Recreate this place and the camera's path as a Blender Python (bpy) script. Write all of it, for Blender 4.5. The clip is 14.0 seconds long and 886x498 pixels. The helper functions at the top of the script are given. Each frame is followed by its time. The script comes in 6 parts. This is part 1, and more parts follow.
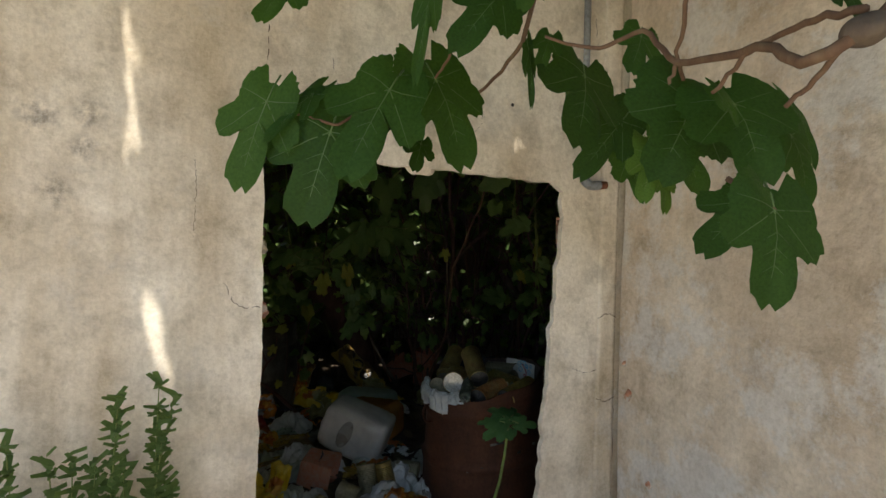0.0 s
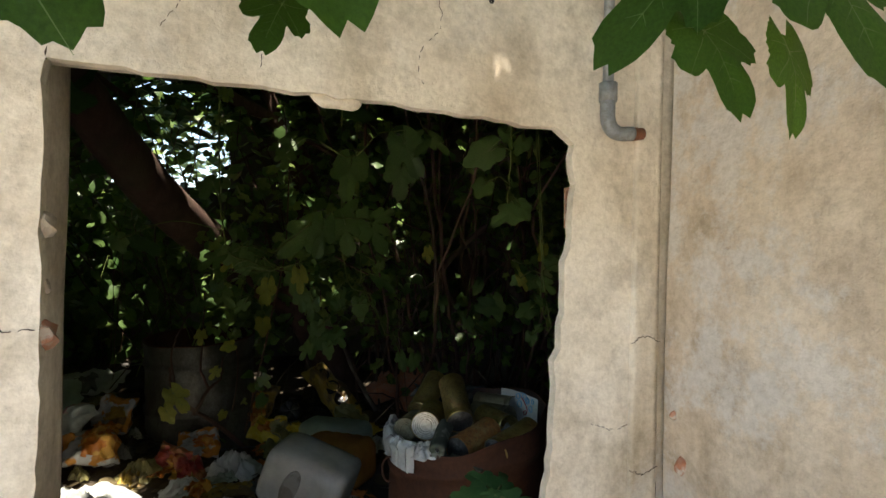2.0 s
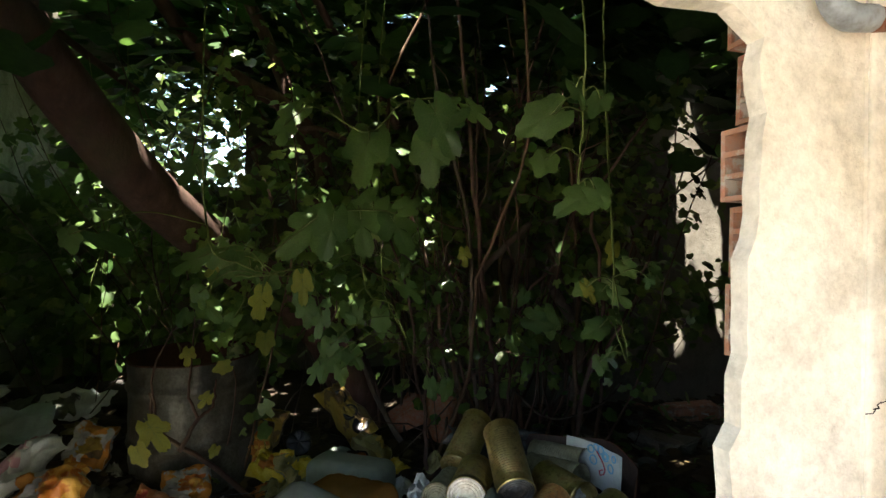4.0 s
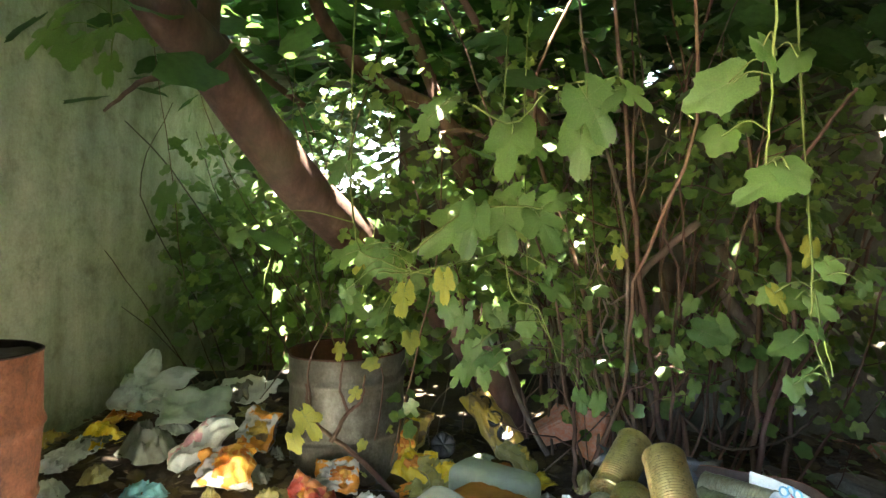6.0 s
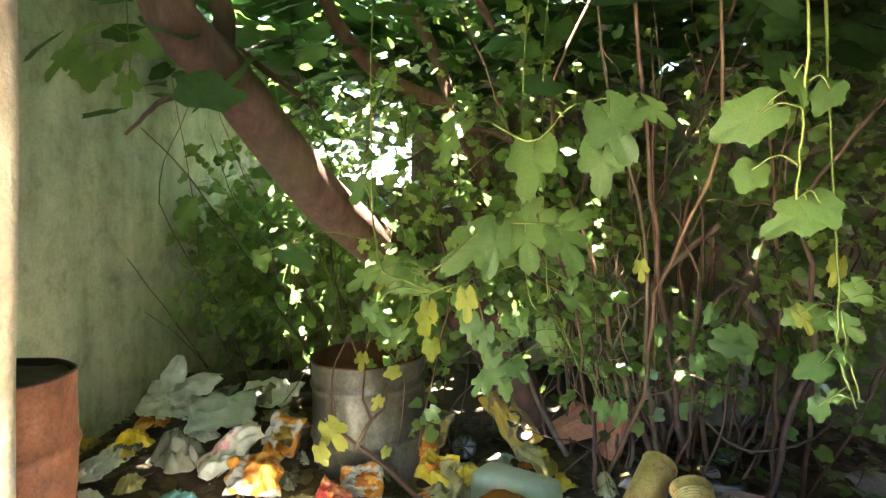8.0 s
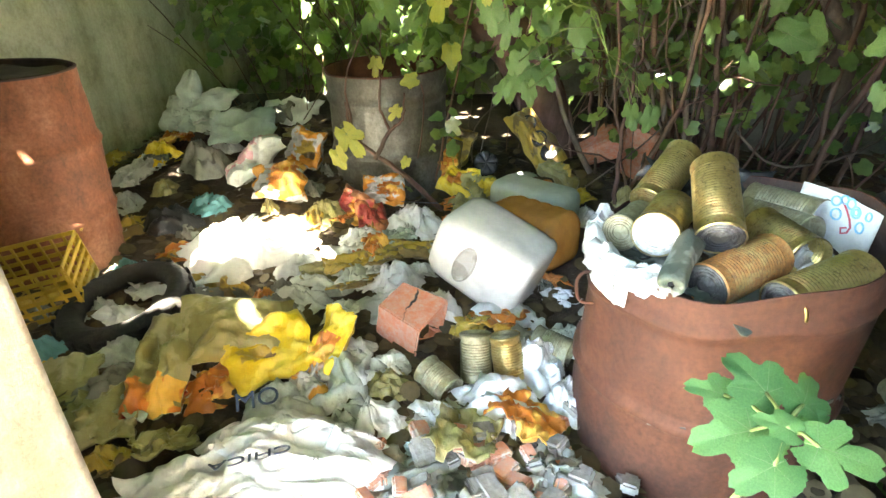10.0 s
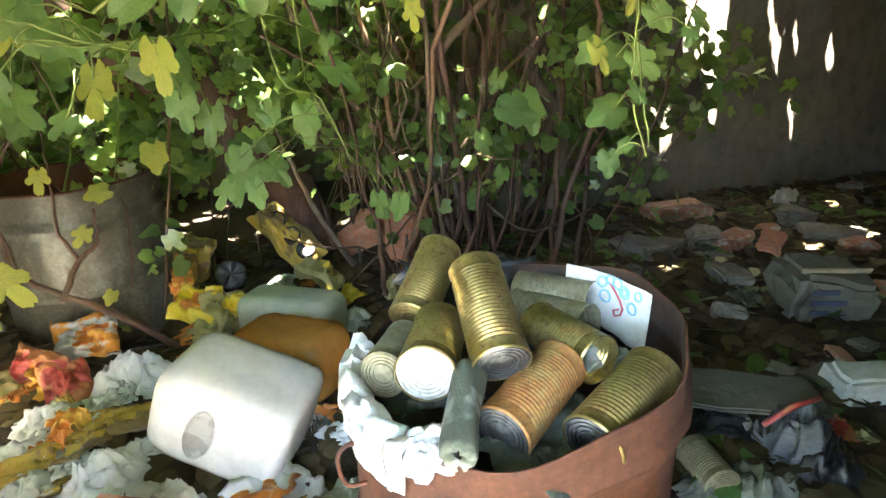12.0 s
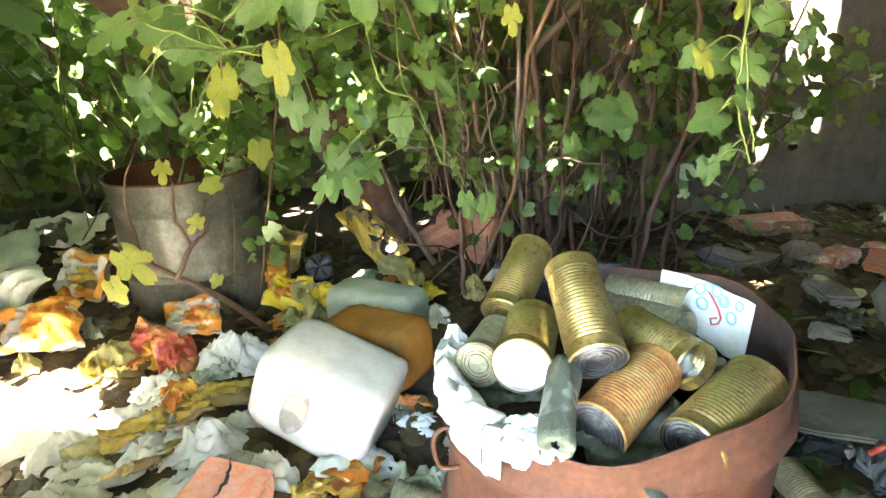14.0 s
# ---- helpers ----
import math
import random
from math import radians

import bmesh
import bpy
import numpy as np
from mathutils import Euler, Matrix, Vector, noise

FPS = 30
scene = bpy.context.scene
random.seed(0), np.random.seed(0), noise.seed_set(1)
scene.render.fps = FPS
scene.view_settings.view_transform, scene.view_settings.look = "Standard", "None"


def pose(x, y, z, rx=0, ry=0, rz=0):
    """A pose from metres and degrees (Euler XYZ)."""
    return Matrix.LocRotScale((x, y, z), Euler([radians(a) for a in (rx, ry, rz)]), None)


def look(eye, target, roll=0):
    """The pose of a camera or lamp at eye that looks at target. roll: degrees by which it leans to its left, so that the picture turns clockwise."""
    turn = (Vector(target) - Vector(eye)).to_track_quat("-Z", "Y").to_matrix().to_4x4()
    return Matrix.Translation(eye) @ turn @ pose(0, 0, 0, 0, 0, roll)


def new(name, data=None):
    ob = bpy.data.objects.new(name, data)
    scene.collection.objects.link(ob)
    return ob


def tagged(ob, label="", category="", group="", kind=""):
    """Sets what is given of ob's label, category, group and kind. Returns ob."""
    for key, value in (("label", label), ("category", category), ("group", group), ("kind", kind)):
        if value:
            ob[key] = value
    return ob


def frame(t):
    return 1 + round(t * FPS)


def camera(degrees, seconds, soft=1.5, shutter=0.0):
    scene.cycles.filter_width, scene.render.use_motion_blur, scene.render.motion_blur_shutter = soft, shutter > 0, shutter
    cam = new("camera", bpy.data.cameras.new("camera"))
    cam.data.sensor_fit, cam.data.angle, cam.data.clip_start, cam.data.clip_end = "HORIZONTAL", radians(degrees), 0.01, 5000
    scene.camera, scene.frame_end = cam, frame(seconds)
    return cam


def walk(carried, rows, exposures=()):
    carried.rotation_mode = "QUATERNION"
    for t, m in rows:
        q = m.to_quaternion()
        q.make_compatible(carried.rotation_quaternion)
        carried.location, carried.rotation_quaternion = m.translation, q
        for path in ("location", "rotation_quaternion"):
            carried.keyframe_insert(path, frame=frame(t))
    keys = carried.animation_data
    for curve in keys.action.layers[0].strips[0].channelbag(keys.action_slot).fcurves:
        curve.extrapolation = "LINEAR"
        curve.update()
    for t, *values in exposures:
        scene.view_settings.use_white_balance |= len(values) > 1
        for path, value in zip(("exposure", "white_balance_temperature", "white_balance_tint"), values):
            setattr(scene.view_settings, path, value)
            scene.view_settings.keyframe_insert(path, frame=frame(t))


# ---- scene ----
cam = camera(79.4, 14.0)
PATH = [
    (0, (0.2, 0.208, 1.5), (0.874, 2.091, 1.479), 1.4),
    (0.5, (0.253, 0.425, 1.526), (0.923, 2.309, 1.511), 1.19),
    (1, (0.378, 0.537, 1.459), (1.052, 2.42, 1.454), 1),
    (1.5, (0.571, 0.742, 1.455), (1.268, 2.616, 1.452), 1.23),
    (2, (0.619, 0.861, 1.442), (1.248, 2.759, 1.448), 1.24),
    (2.2, (0.635, 0.952, 1.423), (1.212, 2.867, 1.43), 1.27),
    (4.3, (0.801, 1.481, 1.414), (1.308, 3.415, 1.448), 1.38),
    (4.5, (0.827, 1.500, 1.403), (1.252, 3.454, 1.447), 1.59),
    (5, (0.827, 1.551, 1.378), (1.077, 3.535, 1.423), 1.63),
    (5.5, (0.835, 1.594, 1.333), (0.921, 3.592, 1.377), 1.83),
    (6, (0.796, 1.574, 1.382), (0.773, 3.573, 1.422), 1.88),
    (6.5, (0.769, 1.512, 1.552), (0.733, 3.512, 1.572), 1.27),
    (7, (0.759, 1.510, 1.57), (0.711, 3.509, 1.592), 1.47),
    (7.2, (0.754, 1.526, 1.572), (0.707, 3.526, 1.588), 1.17),
    (9.3, (0.746, 1.597, 1.376), (0.634, 3.517, 0.827), 0.84),
    (9.5, (0.765, 1.617, 1.349), (0.634, 3.486, 0.649), 0.58),
    (10, (0.82, 1.662, 1.313), (0.661, 3.428, 0.387), 0.33),
    (10.5, (0.884, 1.742, 1.308), (0.876, 3.508, 0.37), -0.32),
    (11, (0.945, 1.983, 1.281), (1.247, 3.771, 0.437), -0.47),
    (11.5, (0.975, 2.068, 1.278), (1.513, 3.847, 0.54), -0.63),
    (12, (0.978, 2.049, 1.285), (1.601, 3.829, 0.619), -0.84),
    (12.5, (0.964, 2.04, 1.288), (1.576, 3.833, 0.646), -0.75),
    (13, (0.93, 2.048, 1.279), (1.492, 3.863, 0.655), -0.11),
    (13.5, (0.905, 2.034, 1.288), (1.34, 3.884, 0.664), -0.49),
    (14, (0.909, 2.024, 1.282), (1.286, 3.878, 0.636), -0.67),
]
EXPOSURES = [(t, stops, kelvin, 9) for t, stops, kelvin in ((0, 1.05, 7000), (1, 1.25, 7000), (2.2, 1.75, 7000), (4.3, 3.1, 6800), (5, 4.15, 7000), (5.5, 4.9, 7100), (6.5, 5.65, 7100), (7.2, 5.75, 7100), (9.3, 5.95, 7300), (10.5, 5.8, 7300), (11, 5.7, 7300), (12.5, 5.9, 7300), (13.5, 6.2, 7300), (14, 6.3, 7300))]
walk(cam, [(t, look(eye, target, roll)) for t, eye, target, roll in PATH], EXPOSURES)

# ---- world, sun ----
SUN_TRAVEL = Vector((0.14, 0.27, -0.95)).normalized()
world = bpy.data.worlds.new("daylight")
scene.world = world
world.use_nodes = True
wn = world.node_tree.nodes
sky = wn.new("ShaderNodeTexSky")
sky.sky_type = "NISHITA"
sky.sun_disc = False
sky.sun_elevation = math.asin(-SUN_TRAVEL.z)
sky.sun_rotation = math.atan2(-SUN_TRAVEL.x, -SUN_TRAVEL.y)
wn["Background"].inputs["Strength"].default_value = 0.15
world.node_tree.links.new(sky.outputs["Color"], wn["Background"].inputs["Color"])
sun = new("sun", bpy.data.lights.new("sun", "SUN"))
sun.data.energy = 5.0
sun.data.angle = radians(0.5)
sun.data.color = (1.0, 0.95, 0.87)
sun.matrix_world = look((0, 0, 20), Vector((0, 0, 20)) + SUN_TRAVEL)

# ---- materials ----
MATS = {}


class Nodes:
    """A small wrapper that builds one node material."""

    def __init__(self, name):
        self.mat = bpy.data.materials.new(name)
        self.mat.use_nodes = True
        self.tree = self.mat.node_tree
        self.bsdf = self.tree.nodes["Principled BSDF"]
        self.out = self.tree.nodes["Material Output"]
        self.coord = self.tree.nodes.new("ShaderNodeTexCoord").outputs["Object"]

    def add(self, kind, **values):
        node = self.tree.nodes.new(kind)
        for key, value in values.items():
            node.inputs[key.replace("_", " ")].default_value = value
        return node

    def link(self, a, b):
        self.tree.links.new(a, b)

    def noise(self, scale, detail=6.0, rough=0.6, stretch=None):
        node = self.add("ShaderNodeTexNoise", Scale=scale, Detail=detail, Roughness=rough)
        source = self.coord
        if stretch:
            mp = self.add("ShaderNodeMapping", Scale=stretch)
            self.link(source, mp.inputs["Vector"])
            source = mp.outputs["Vector"]
        self.link(source, node.inputs["Vector"])
        return node.outputs["Fac"]

    def ramp(self, fac, stops):
        node = self.tree.nodes.new("ShaderNodeValToRGB")
        ramp = node.color_ramp
        while len(ramp.elements) < len(stops):
            ramp.elements.new(0.5)
        for element, (place, col) in zip(ramp.elements, stops):
            element.position = place
            element.color = (*col, 1) if len(col) == 3 else col
        self.link(fac, node.inputs["Fac"])
        return node.outputs["Color"]

    def mix(self, fac, a, b, blend="MIX"):
        node = self.tree.nodes.new("ShaderNodeMix")
        node.data_type = "RGBA"
        node.blend_type = blend
        for value, socket in ((fac, node.inputs[0]), (a, node.inputs[6]), (b, node.inputs[7])):
            if isinstance(value, (int, float)):
                socket.default_value = value
            elif isinstance(value, tuple):
                socket.default_value = (*value, 1)
            else:
                self.link(value, socket)
        return node.outputs[2]

    def bump(self, height, strength, distance=0.01, normal=None):
        node = self.add("ShaderNodeBump", Strength=strength, Distance=distance)
        self.link(height, node.inputs["Height"])
        if normal is not None:
            self.link(normal, node.inputs["Normal"])
        return node.outputs["Normal"]

    def finish(self, colour, rough=0.8, metal=0.0, normal=None, **more):
        for value, key in ((colour, "Base Color"), (rough, "Roughness"), (metal, "Metallic")):
            socket = self.bsdf.inputs[key]
            if isinstance(value, (int, float)):
                socket.default_value = value
            elif isinstance(value, tuple):
                socket.default_value = (*value, 1)
            else:
                self.link(value, socket)
        if normal is not None:
            self.link(normal, self.bsdf.inputs["Normal"])
        for key, value in more.items():
            self.bsdf.inputs[key.replace("_", " ")].default_value = value
        MATS[self.mat.name] = self.mat
        return self.mat


def plaster(name, light, mid, stain, damp, grain=0.6, spots=(), wash=None):
    n = Nodes(name)
    big = n.ramp(n.noise(1.3, 5, 0.65), [(0.38, mid), (0.54, light)])
    streak = n.ramp(n.noise(3.4, 7, 0.62, (1.0, 1.0, 0.16)), [(0.46, (0, 0, 0)), (0.70, (1, 1, 1))])
    col = n.mix(n.mix(1.0, streak, (0.85, 0.85, 0.85), "MULTIPLY"), big, stain)
    mottle = n.ramp(n.noise(7, 7, 0.7), [(0.30, (0.66, 0.64, 0.60)), (0.5, (1, 1, 1)), (0.7, (1.14, 1.15, 1.17))])
    col = n.mix(1.0, col, mottle, "MULTIPLY")
    patch = n.ramp(n.noise(3.1, 8, 0.72), [(0.56, (0, 0, 0)), (0.68, (1, 1, 1))])
    col = n.mix(n.mix(1.0, patch, (0.75, 0.75, 0.75), "MULTIPLY"), col, damp)
    if wash:
        # flaking whitewash over the render
        flake = n.ramp(n.noise(2.4, 9, 0.74), [(0.50, (0, 0, 0)), (0.56, (1, 1, 1))])
        col = n.mix(n.mix(1.0, flake, (0.6, 0.6, 0.6), "MULTIPLY"), col, wash)
    for place, reach in spots:
        # mould blotches
        far = n.tree.nodes.new("ShaderNodeVectorMath")
        far.operation = "DISTANCE"
        n.link(n.coord, far.inputs[0])
        far.inputs[1].default_value = place
        near = n.ramp(far.outputs["Value"], [(reach * 0.3, (1, 1, 1)), (reach, (0, 0, 0))])
        mould = n.ramp(n.noise(26, 6, 0.7), [(0.42, (0, 0, 0)), (0.62, (0.8, 0.8, 0.8))])
        col = n.mix(n.mix(1.0, near, mould, "MULTIPLY"), col, (0.22, 0.19, 0.16))
    speck = n.ramp(n.noise(60, 3, 0.7), [(0.35, (0.86, 0.85, 0.83)), (0.6, (1, 1, 1))])
    col = n.mix(1.0, col, speck, "MULTIPLY")
    normal = n.bump(n.noise(9, 8, 0.62), grain * 0.7, 0.025)
    normal = n.bump(n.noise(55, 5, 0.65), 0.5, 0.007, normal)
    return n.finish(col, 0.92, 0, normal)


plaster("plaster_cream", (0.86, 0.79, 0.68), (0.68, 0.59, 0.47), (0.50, 0.40, 0.27), (0.62, 0.57, 0.50), 0.55,
        (((-0.37, 2.0, 1.83), 0.07), ((-0.25, 2.0, 1.85), 0.06), ((-0.33, 2.0, 1.62), 0.06), ((-0.26, 2.0, 1.75), 0.05), ((-0.5, 2.0, 1.4), 0.08)))
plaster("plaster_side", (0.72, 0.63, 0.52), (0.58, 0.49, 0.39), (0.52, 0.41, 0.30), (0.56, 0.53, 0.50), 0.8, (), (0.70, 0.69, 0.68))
plaster("plaster_grey", (0.64, 0.58, 0.50), (0.54, 0.47, 0.38), (0.45, 0.36, 0.26), (0.50, 0.48, 0.46))
plaster("plaster_green", (0.50, 0.52, 0.38), (0.43, 0.46, 0.32), (0.25, 0.28, 0.18), (0.18, 0.20, 0.14), 0.3)
# dark tone that puts the shade at the ruin's back into the walls' colour
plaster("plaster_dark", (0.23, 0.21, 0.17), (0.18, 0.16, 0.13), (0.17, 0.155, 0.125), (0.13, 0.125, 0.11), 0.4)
plaster("yard_pale", (0.66, 0.60, 0.50), (0.58, 0.52, 0.43), (0.42, 0.36, 0.28), (0.40, 0.35, 0.28))
plaster("concrete", (0.30, 0.285, 0.25), (0.23, 0.215, 0.185), (0.17, 0.155, 0.125), (0.14, 0.13, 0.105))


def clay(name, a, b, mortar=False):
    n = Nodes(name)
    rnd = n.tree.nodes.new("ShaderNodeObjectInfo").outputs["Random"]
    col = n.mix(rnd, a, b)
    col = n.mix(n.ramp(n.noise(40, 6, 0.7), [(0.35, (0, 0, 0)), (0.75, (1, 1, 1))]), col, (0.42, 0.30, 0.23))
    smear = n.ramp(n.noise(16, 6, 0.7), [(0.52, (0, 0, 0)), (0.60, (0.85, 0.85, 0.85))])
    col = n.mix(smear, col, (0.55, 0.50, 0.43)) if mortar else col
    return n.finish(col, 0.9, 0, n.bump(n.noise(120, 4), 0.4, 0.004))


clay("hollow_clay", (0.46, 0.17, 0.09), (0.55, 0.24, 0.14), True)
clay("terracotta", (0.50, 0.16, 0.07), (0.42, 0.13, 0.06))


def soil(name):
    n = Nodes(name)
    col = n.ramp(n.noise(7, 10, 0.75), [(0.3, (0.035, 0.026, 0.017)), (0.55, (0.075, 0.055, 0.036)), (0.75, (0.14, 0.11, 0.075))])
    dots = n.ramp(n.noise(55, 4, 0.8), [(0.62, (0, 0, 0)), (0.7, (1, 1, 1))])
    col = n.mix(dots, col, (0.20, 0.17, 0.12))
    normal = n.bump(n.noise(25, 8, 0.7), 0.9, 0.03)
    return n.finish(col, 0.95, 0, normal)


soil("soil")


def rust(name, dark, mid, pale, metal=0.15, rough=0.75):
    n = Nodes(name)
    col = n.ramp(n.noise(5, 9, 0.68, (1, 1, 0.6)), [(0.28, dark), (0.5, mid), (0.72, pale)])
    fine = n.ramp(n.noise(70, 5, 0.7), [(0.3, (0.6, 0.55, 0.5)), (0.6, (1, 1, 1))])
    col = n.mix(1.0, col, fine, "MULTIPLY")
    return n.finish(col, rough, metal, n.bump(n.noise(45, 7, 0.7), 0.35, 0.006))


rust("rust_orange", (0.07, 0.030, 0.018), (0.25, 0.090, 0.042), (0.37, 0.175, 0.105))
rust("rust_brown", (0.030, 0.012, 0.006), (0.080, 0.027, 0.011), (0.115, 0.044, 0.019), 0.1, 0.8)
rust("rust_dark", (0.02, 0.014, 0.011), (0.045, 0.026, 0.019), (0.10, 0.045, 0.03))
rust("steel_grey", (0.030, 0.030, 0.018), (0.10, 0.098, 0.075), (0.25, 0.245, 0.215), 0.35, 0.42)
rust("can_end", (0.56, 0.55, 0.48), (0.74, 0.73, 0.66), (0.80, 0.78, 0.72), 0.45, 0.35)
rust("can_dirty", (0.16, 0.15, 0.09), (0.30, 0.28, 0.18), (0.42, 0.40, 0.28), 0.4, 0.5)
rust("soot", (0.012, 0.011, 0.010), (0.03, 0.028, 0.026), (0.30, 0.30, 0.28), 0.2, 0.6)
rust("pipe_grey", (0.22, 0.24, 0.26), (0.32, 0.35, 0.38), (0.42, 0.44, 0.46), 0.3, 0.45)


def tinplate(name, low, high):
    """Lacquered tin with rust that eats into it and dull grime; low and high bound the rust."""
    n = Nodes(name)
    gold = n.ramp(n.noise(9, 6, 0.6), [(0.3, (0.34, 0.26, 0.09)), (0.6, (0.58, 0.46, 0.19)), (0.8, (0.70, 0.60, 0.32))])
    eaten = n.ramp(n.noise(13, 9, 0.75, (1, 1, 0.8)), [(low, (0, 0, 0)), (high, (1, 1, 1))])
    brown = n.ramp(n.noise(60, 6, 0.7), [(0.3, (0.20, 0.075, 0.02)), (0.7, (0.52, 0.23, 0.06))])
    col = n.mix(eaten, gold, brown)
    grime = n.ramp(n.noise(95, 5, 0.75), [(0.52, (0, 0, 0)), (0.66, (1, 1, 1))])
    col = n.mix(n.mix(1.0, grime, (0.7, 0.7, 0.7), "MULTIPLY"), col, (0.10, 0.08, 0.04))
    metal = n.ramp(eaten, [(0.0, (0.9, 0.9, 0.9)), (1.0, (0.15, 0.15, 0.15))])
    gloss = n.ramp(eaten, [(0.0, (0.30, 0.30, 0.30)), (1.0, (0.75, 0.75, 0.75))])
    return n.finish(col, gloss, metal, n.bump(n.noise(80, 6, 0.7), 0.15, 0.004))


tinplate("can_gold", 0.52, 0.70)
tinplate("can_rusty", 0.30, 0.52)


def bark(name, dark, mid, pale):
    n = Nodes(name)
    col = n.ramp(n.noise(18, 9, 0.7, (1, 1, 0.35)), [(0.28, dark), (0.52, mid), (0.78, pale)])
    moss = n.ramp(n.noise(3, 4, 0.6), [(0.55, (0, 0, 0)), (0.75, (1, 1, 1))])
    col = n.mix(n.mix(1.0, moss, (0.4, 0.4, 0.4), "MULTIPLY"), col, (0.10, 0.11, 0.05))
    return n.finish(col, 0.85, 0, n.bump(n.noise(50, 8, 0.7, (1, 1, 0.3)), 0.6, 0.01))


bark("bark_red", (0.05, 0.028, 0.020), (0.11, 0.058, 0.042), (0.18, 0.11, 0.085))
bark("bark_grey", (0.05, 0.038, 0.028), (0.115, 0.083, 0.06), (0.20, 0.16, 0.12))
bark("twig", (0.08, 0.042, 0.026), (0.15, 0.085, 0.05), (0.23, 0.16, 0.10))
bark("green_stem", (0.12, 0.16, 0.04), (0.20, 0.26, 0.07), (0.28, 0.32, 0.12))
bark("charred", (0.015, 0.013, 0.011), (0.04, 0.035, 0.03), (0.09, 0.08, 0.07))


def leaf_material(name, dark, light, through_col, per_island=True, amount=0.45, rough=0.6, shine=0.25):
    n = Nodes(name)
    if per_island:
        rnd = n.tree.nodes.new("ShaderNodeNewGeometry").outputs["Random Per Island"]
    else:
        rnd = n.tree.nodes.new("ShaderNodeObjectInfo").outputs["Random"]
    col = n.mix(rnd, dark, light)
    blotch = n.ramp(n.noise(30, 5, 0.65), [(0.3, (0.72, 0.74, 0.70)), (0.65, (1.08, 1.08, 1.05))])
    col = n.mix(1.0, col, blotch, "MULTIPLY")
    n.finish(col, rough, 0, n.bump(n.noise(90, 4), 0.25, 0.003), Specular_IOR_Level=shine)
    trans = n.add("ShaderNodeBsdfTranslucent")
    n.link(n.mix(1.0, n.mix(rnd, through_col, tuple(c * 1.25 for c in through_col)), blotch, "MULTIPLY"), trans.inputs["Color"])
    mixer = n.add("ShaderNodeMixShader", Fac=amount)
    n.link(n.bsdf.outputs["BSDF"], mixer.inputs[1])
    n.link(trans.outputs["BSDF"], mixer.inputs[2])
    n.link(mixer.outputs["Shader"], n.out.inputs["Surface"])
    return n.mat


leaf_material("leaf_sap", (0.05, 0.13, 0.045), (0.08, 0.18, 0.06), (0.12, 0.26, 0.05), False, 0.3)
leaf_material("leaf_fig", (0.018, 0.058, 0.010), (0.038, 0.098, 0.016), (0.12, 0.25, 0.03), False, 0.3)
leaf_material("leaf_young", (0.06, 0.14, 0.02), (0.09, 0.18, 0.03), (0.22, 0.36, 0.05), False, 0.35)
leaf_material("leaf_green", (0.055, 0.12, 0.036), (0.13, 0.21, 0.065), (0.24, 0.36, 0.09), True, 0.4, 0.32, 0.6)
leaf_material("leaf_lime", (0.13, 0.22, 0.055), (0.22, 0.30, 0.085), (0.36, 0.45, 0.12), True, 0.4, 0.32, 0.6)
leaf_material("leaf_piece", (0.07, 0.15, 0.05), (0.16, 0.26, 0.085), (0.26, 0.39, 0.10), False, 0.45, 0.42, 0.4)
leaf_material("leaf_yellow", (0.30, 0.32, 0.06), (0.40, 0.38, 0.09), (0.50, 0.50, 0.12), False)
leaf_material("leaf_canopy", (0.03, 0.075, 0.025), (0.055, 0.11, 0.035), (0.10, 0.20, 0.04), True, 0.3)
leaf_material("leaf_litter", (0.06, 0.043, 0.024), (0.13, 0.10, 0.05), (0.1, 0.08, 0.04), True, 0.15)
leaf_material("leaf_weed", (0.10, 0.17, 0.06), (0.17, 0.25, 0.09), (0.2, 0.3, 0.08))


def vein_material(name, colour):
    n = Nodes(name)
    return n.finish(n.mix(n.noise(40, 3), colour, tuple(c * 0.8 for c in colour)), 0.5)


vein_material("vein", (0.12, 0.21, 0.06))
vein_material("vein_pale", (0.24, 0.32, 0.10))


def plastic(name, colour, rough=0.4, spot=None, amount=0.25, through_light=0.0, alpha=1.0, relief=0.6):
    n = Nodes(name)
    col = n.ramp(n.noise(6, 6, 0.65), [(0.3, tuple(c * 0.7 for c in colour)), (0.6, colour)])
    if spot:
        fac = n.ramp(n.noise(9, 3, 0.5), [(0.5, (0, 0, 0)), (0.54, (1, 1, 1))])
        col = n.mix(fac, col, spot)
    dirt = n.ramp(n.noise(14, 8, 0.75), [(0.52, (0, 0, 0)), (0.75, (1, 1, 1))])
    col = n.mix(n.mix(1.0, dirt, (amount,) * 3, "MULTIPLY"), col, (0.10, 0.085, 0.06))
    n.finish(col, rough, 0, n.bump(n.noise(26, 6, 0.65), relief, 0.014))
    n.bsdf.inputs["Alpha"].default_value = alpha
    if through_light:
        trans = n.add("ShaderNodeBsdfTranslucent")
        n.link(col, trans.inputs["Color"])
        mixer = n.add("ShaderNodeMixShader", Fac=through_light)
        n.link(n.bsdf.outputs["BSDF"], mixer.inputs[1])
        n.link(trans.outputs["BSDF"], mixer.inputs[2])
        n.link(mixer.outputs["Shader"], n.out.inputs["Surface"])
    return n.mat


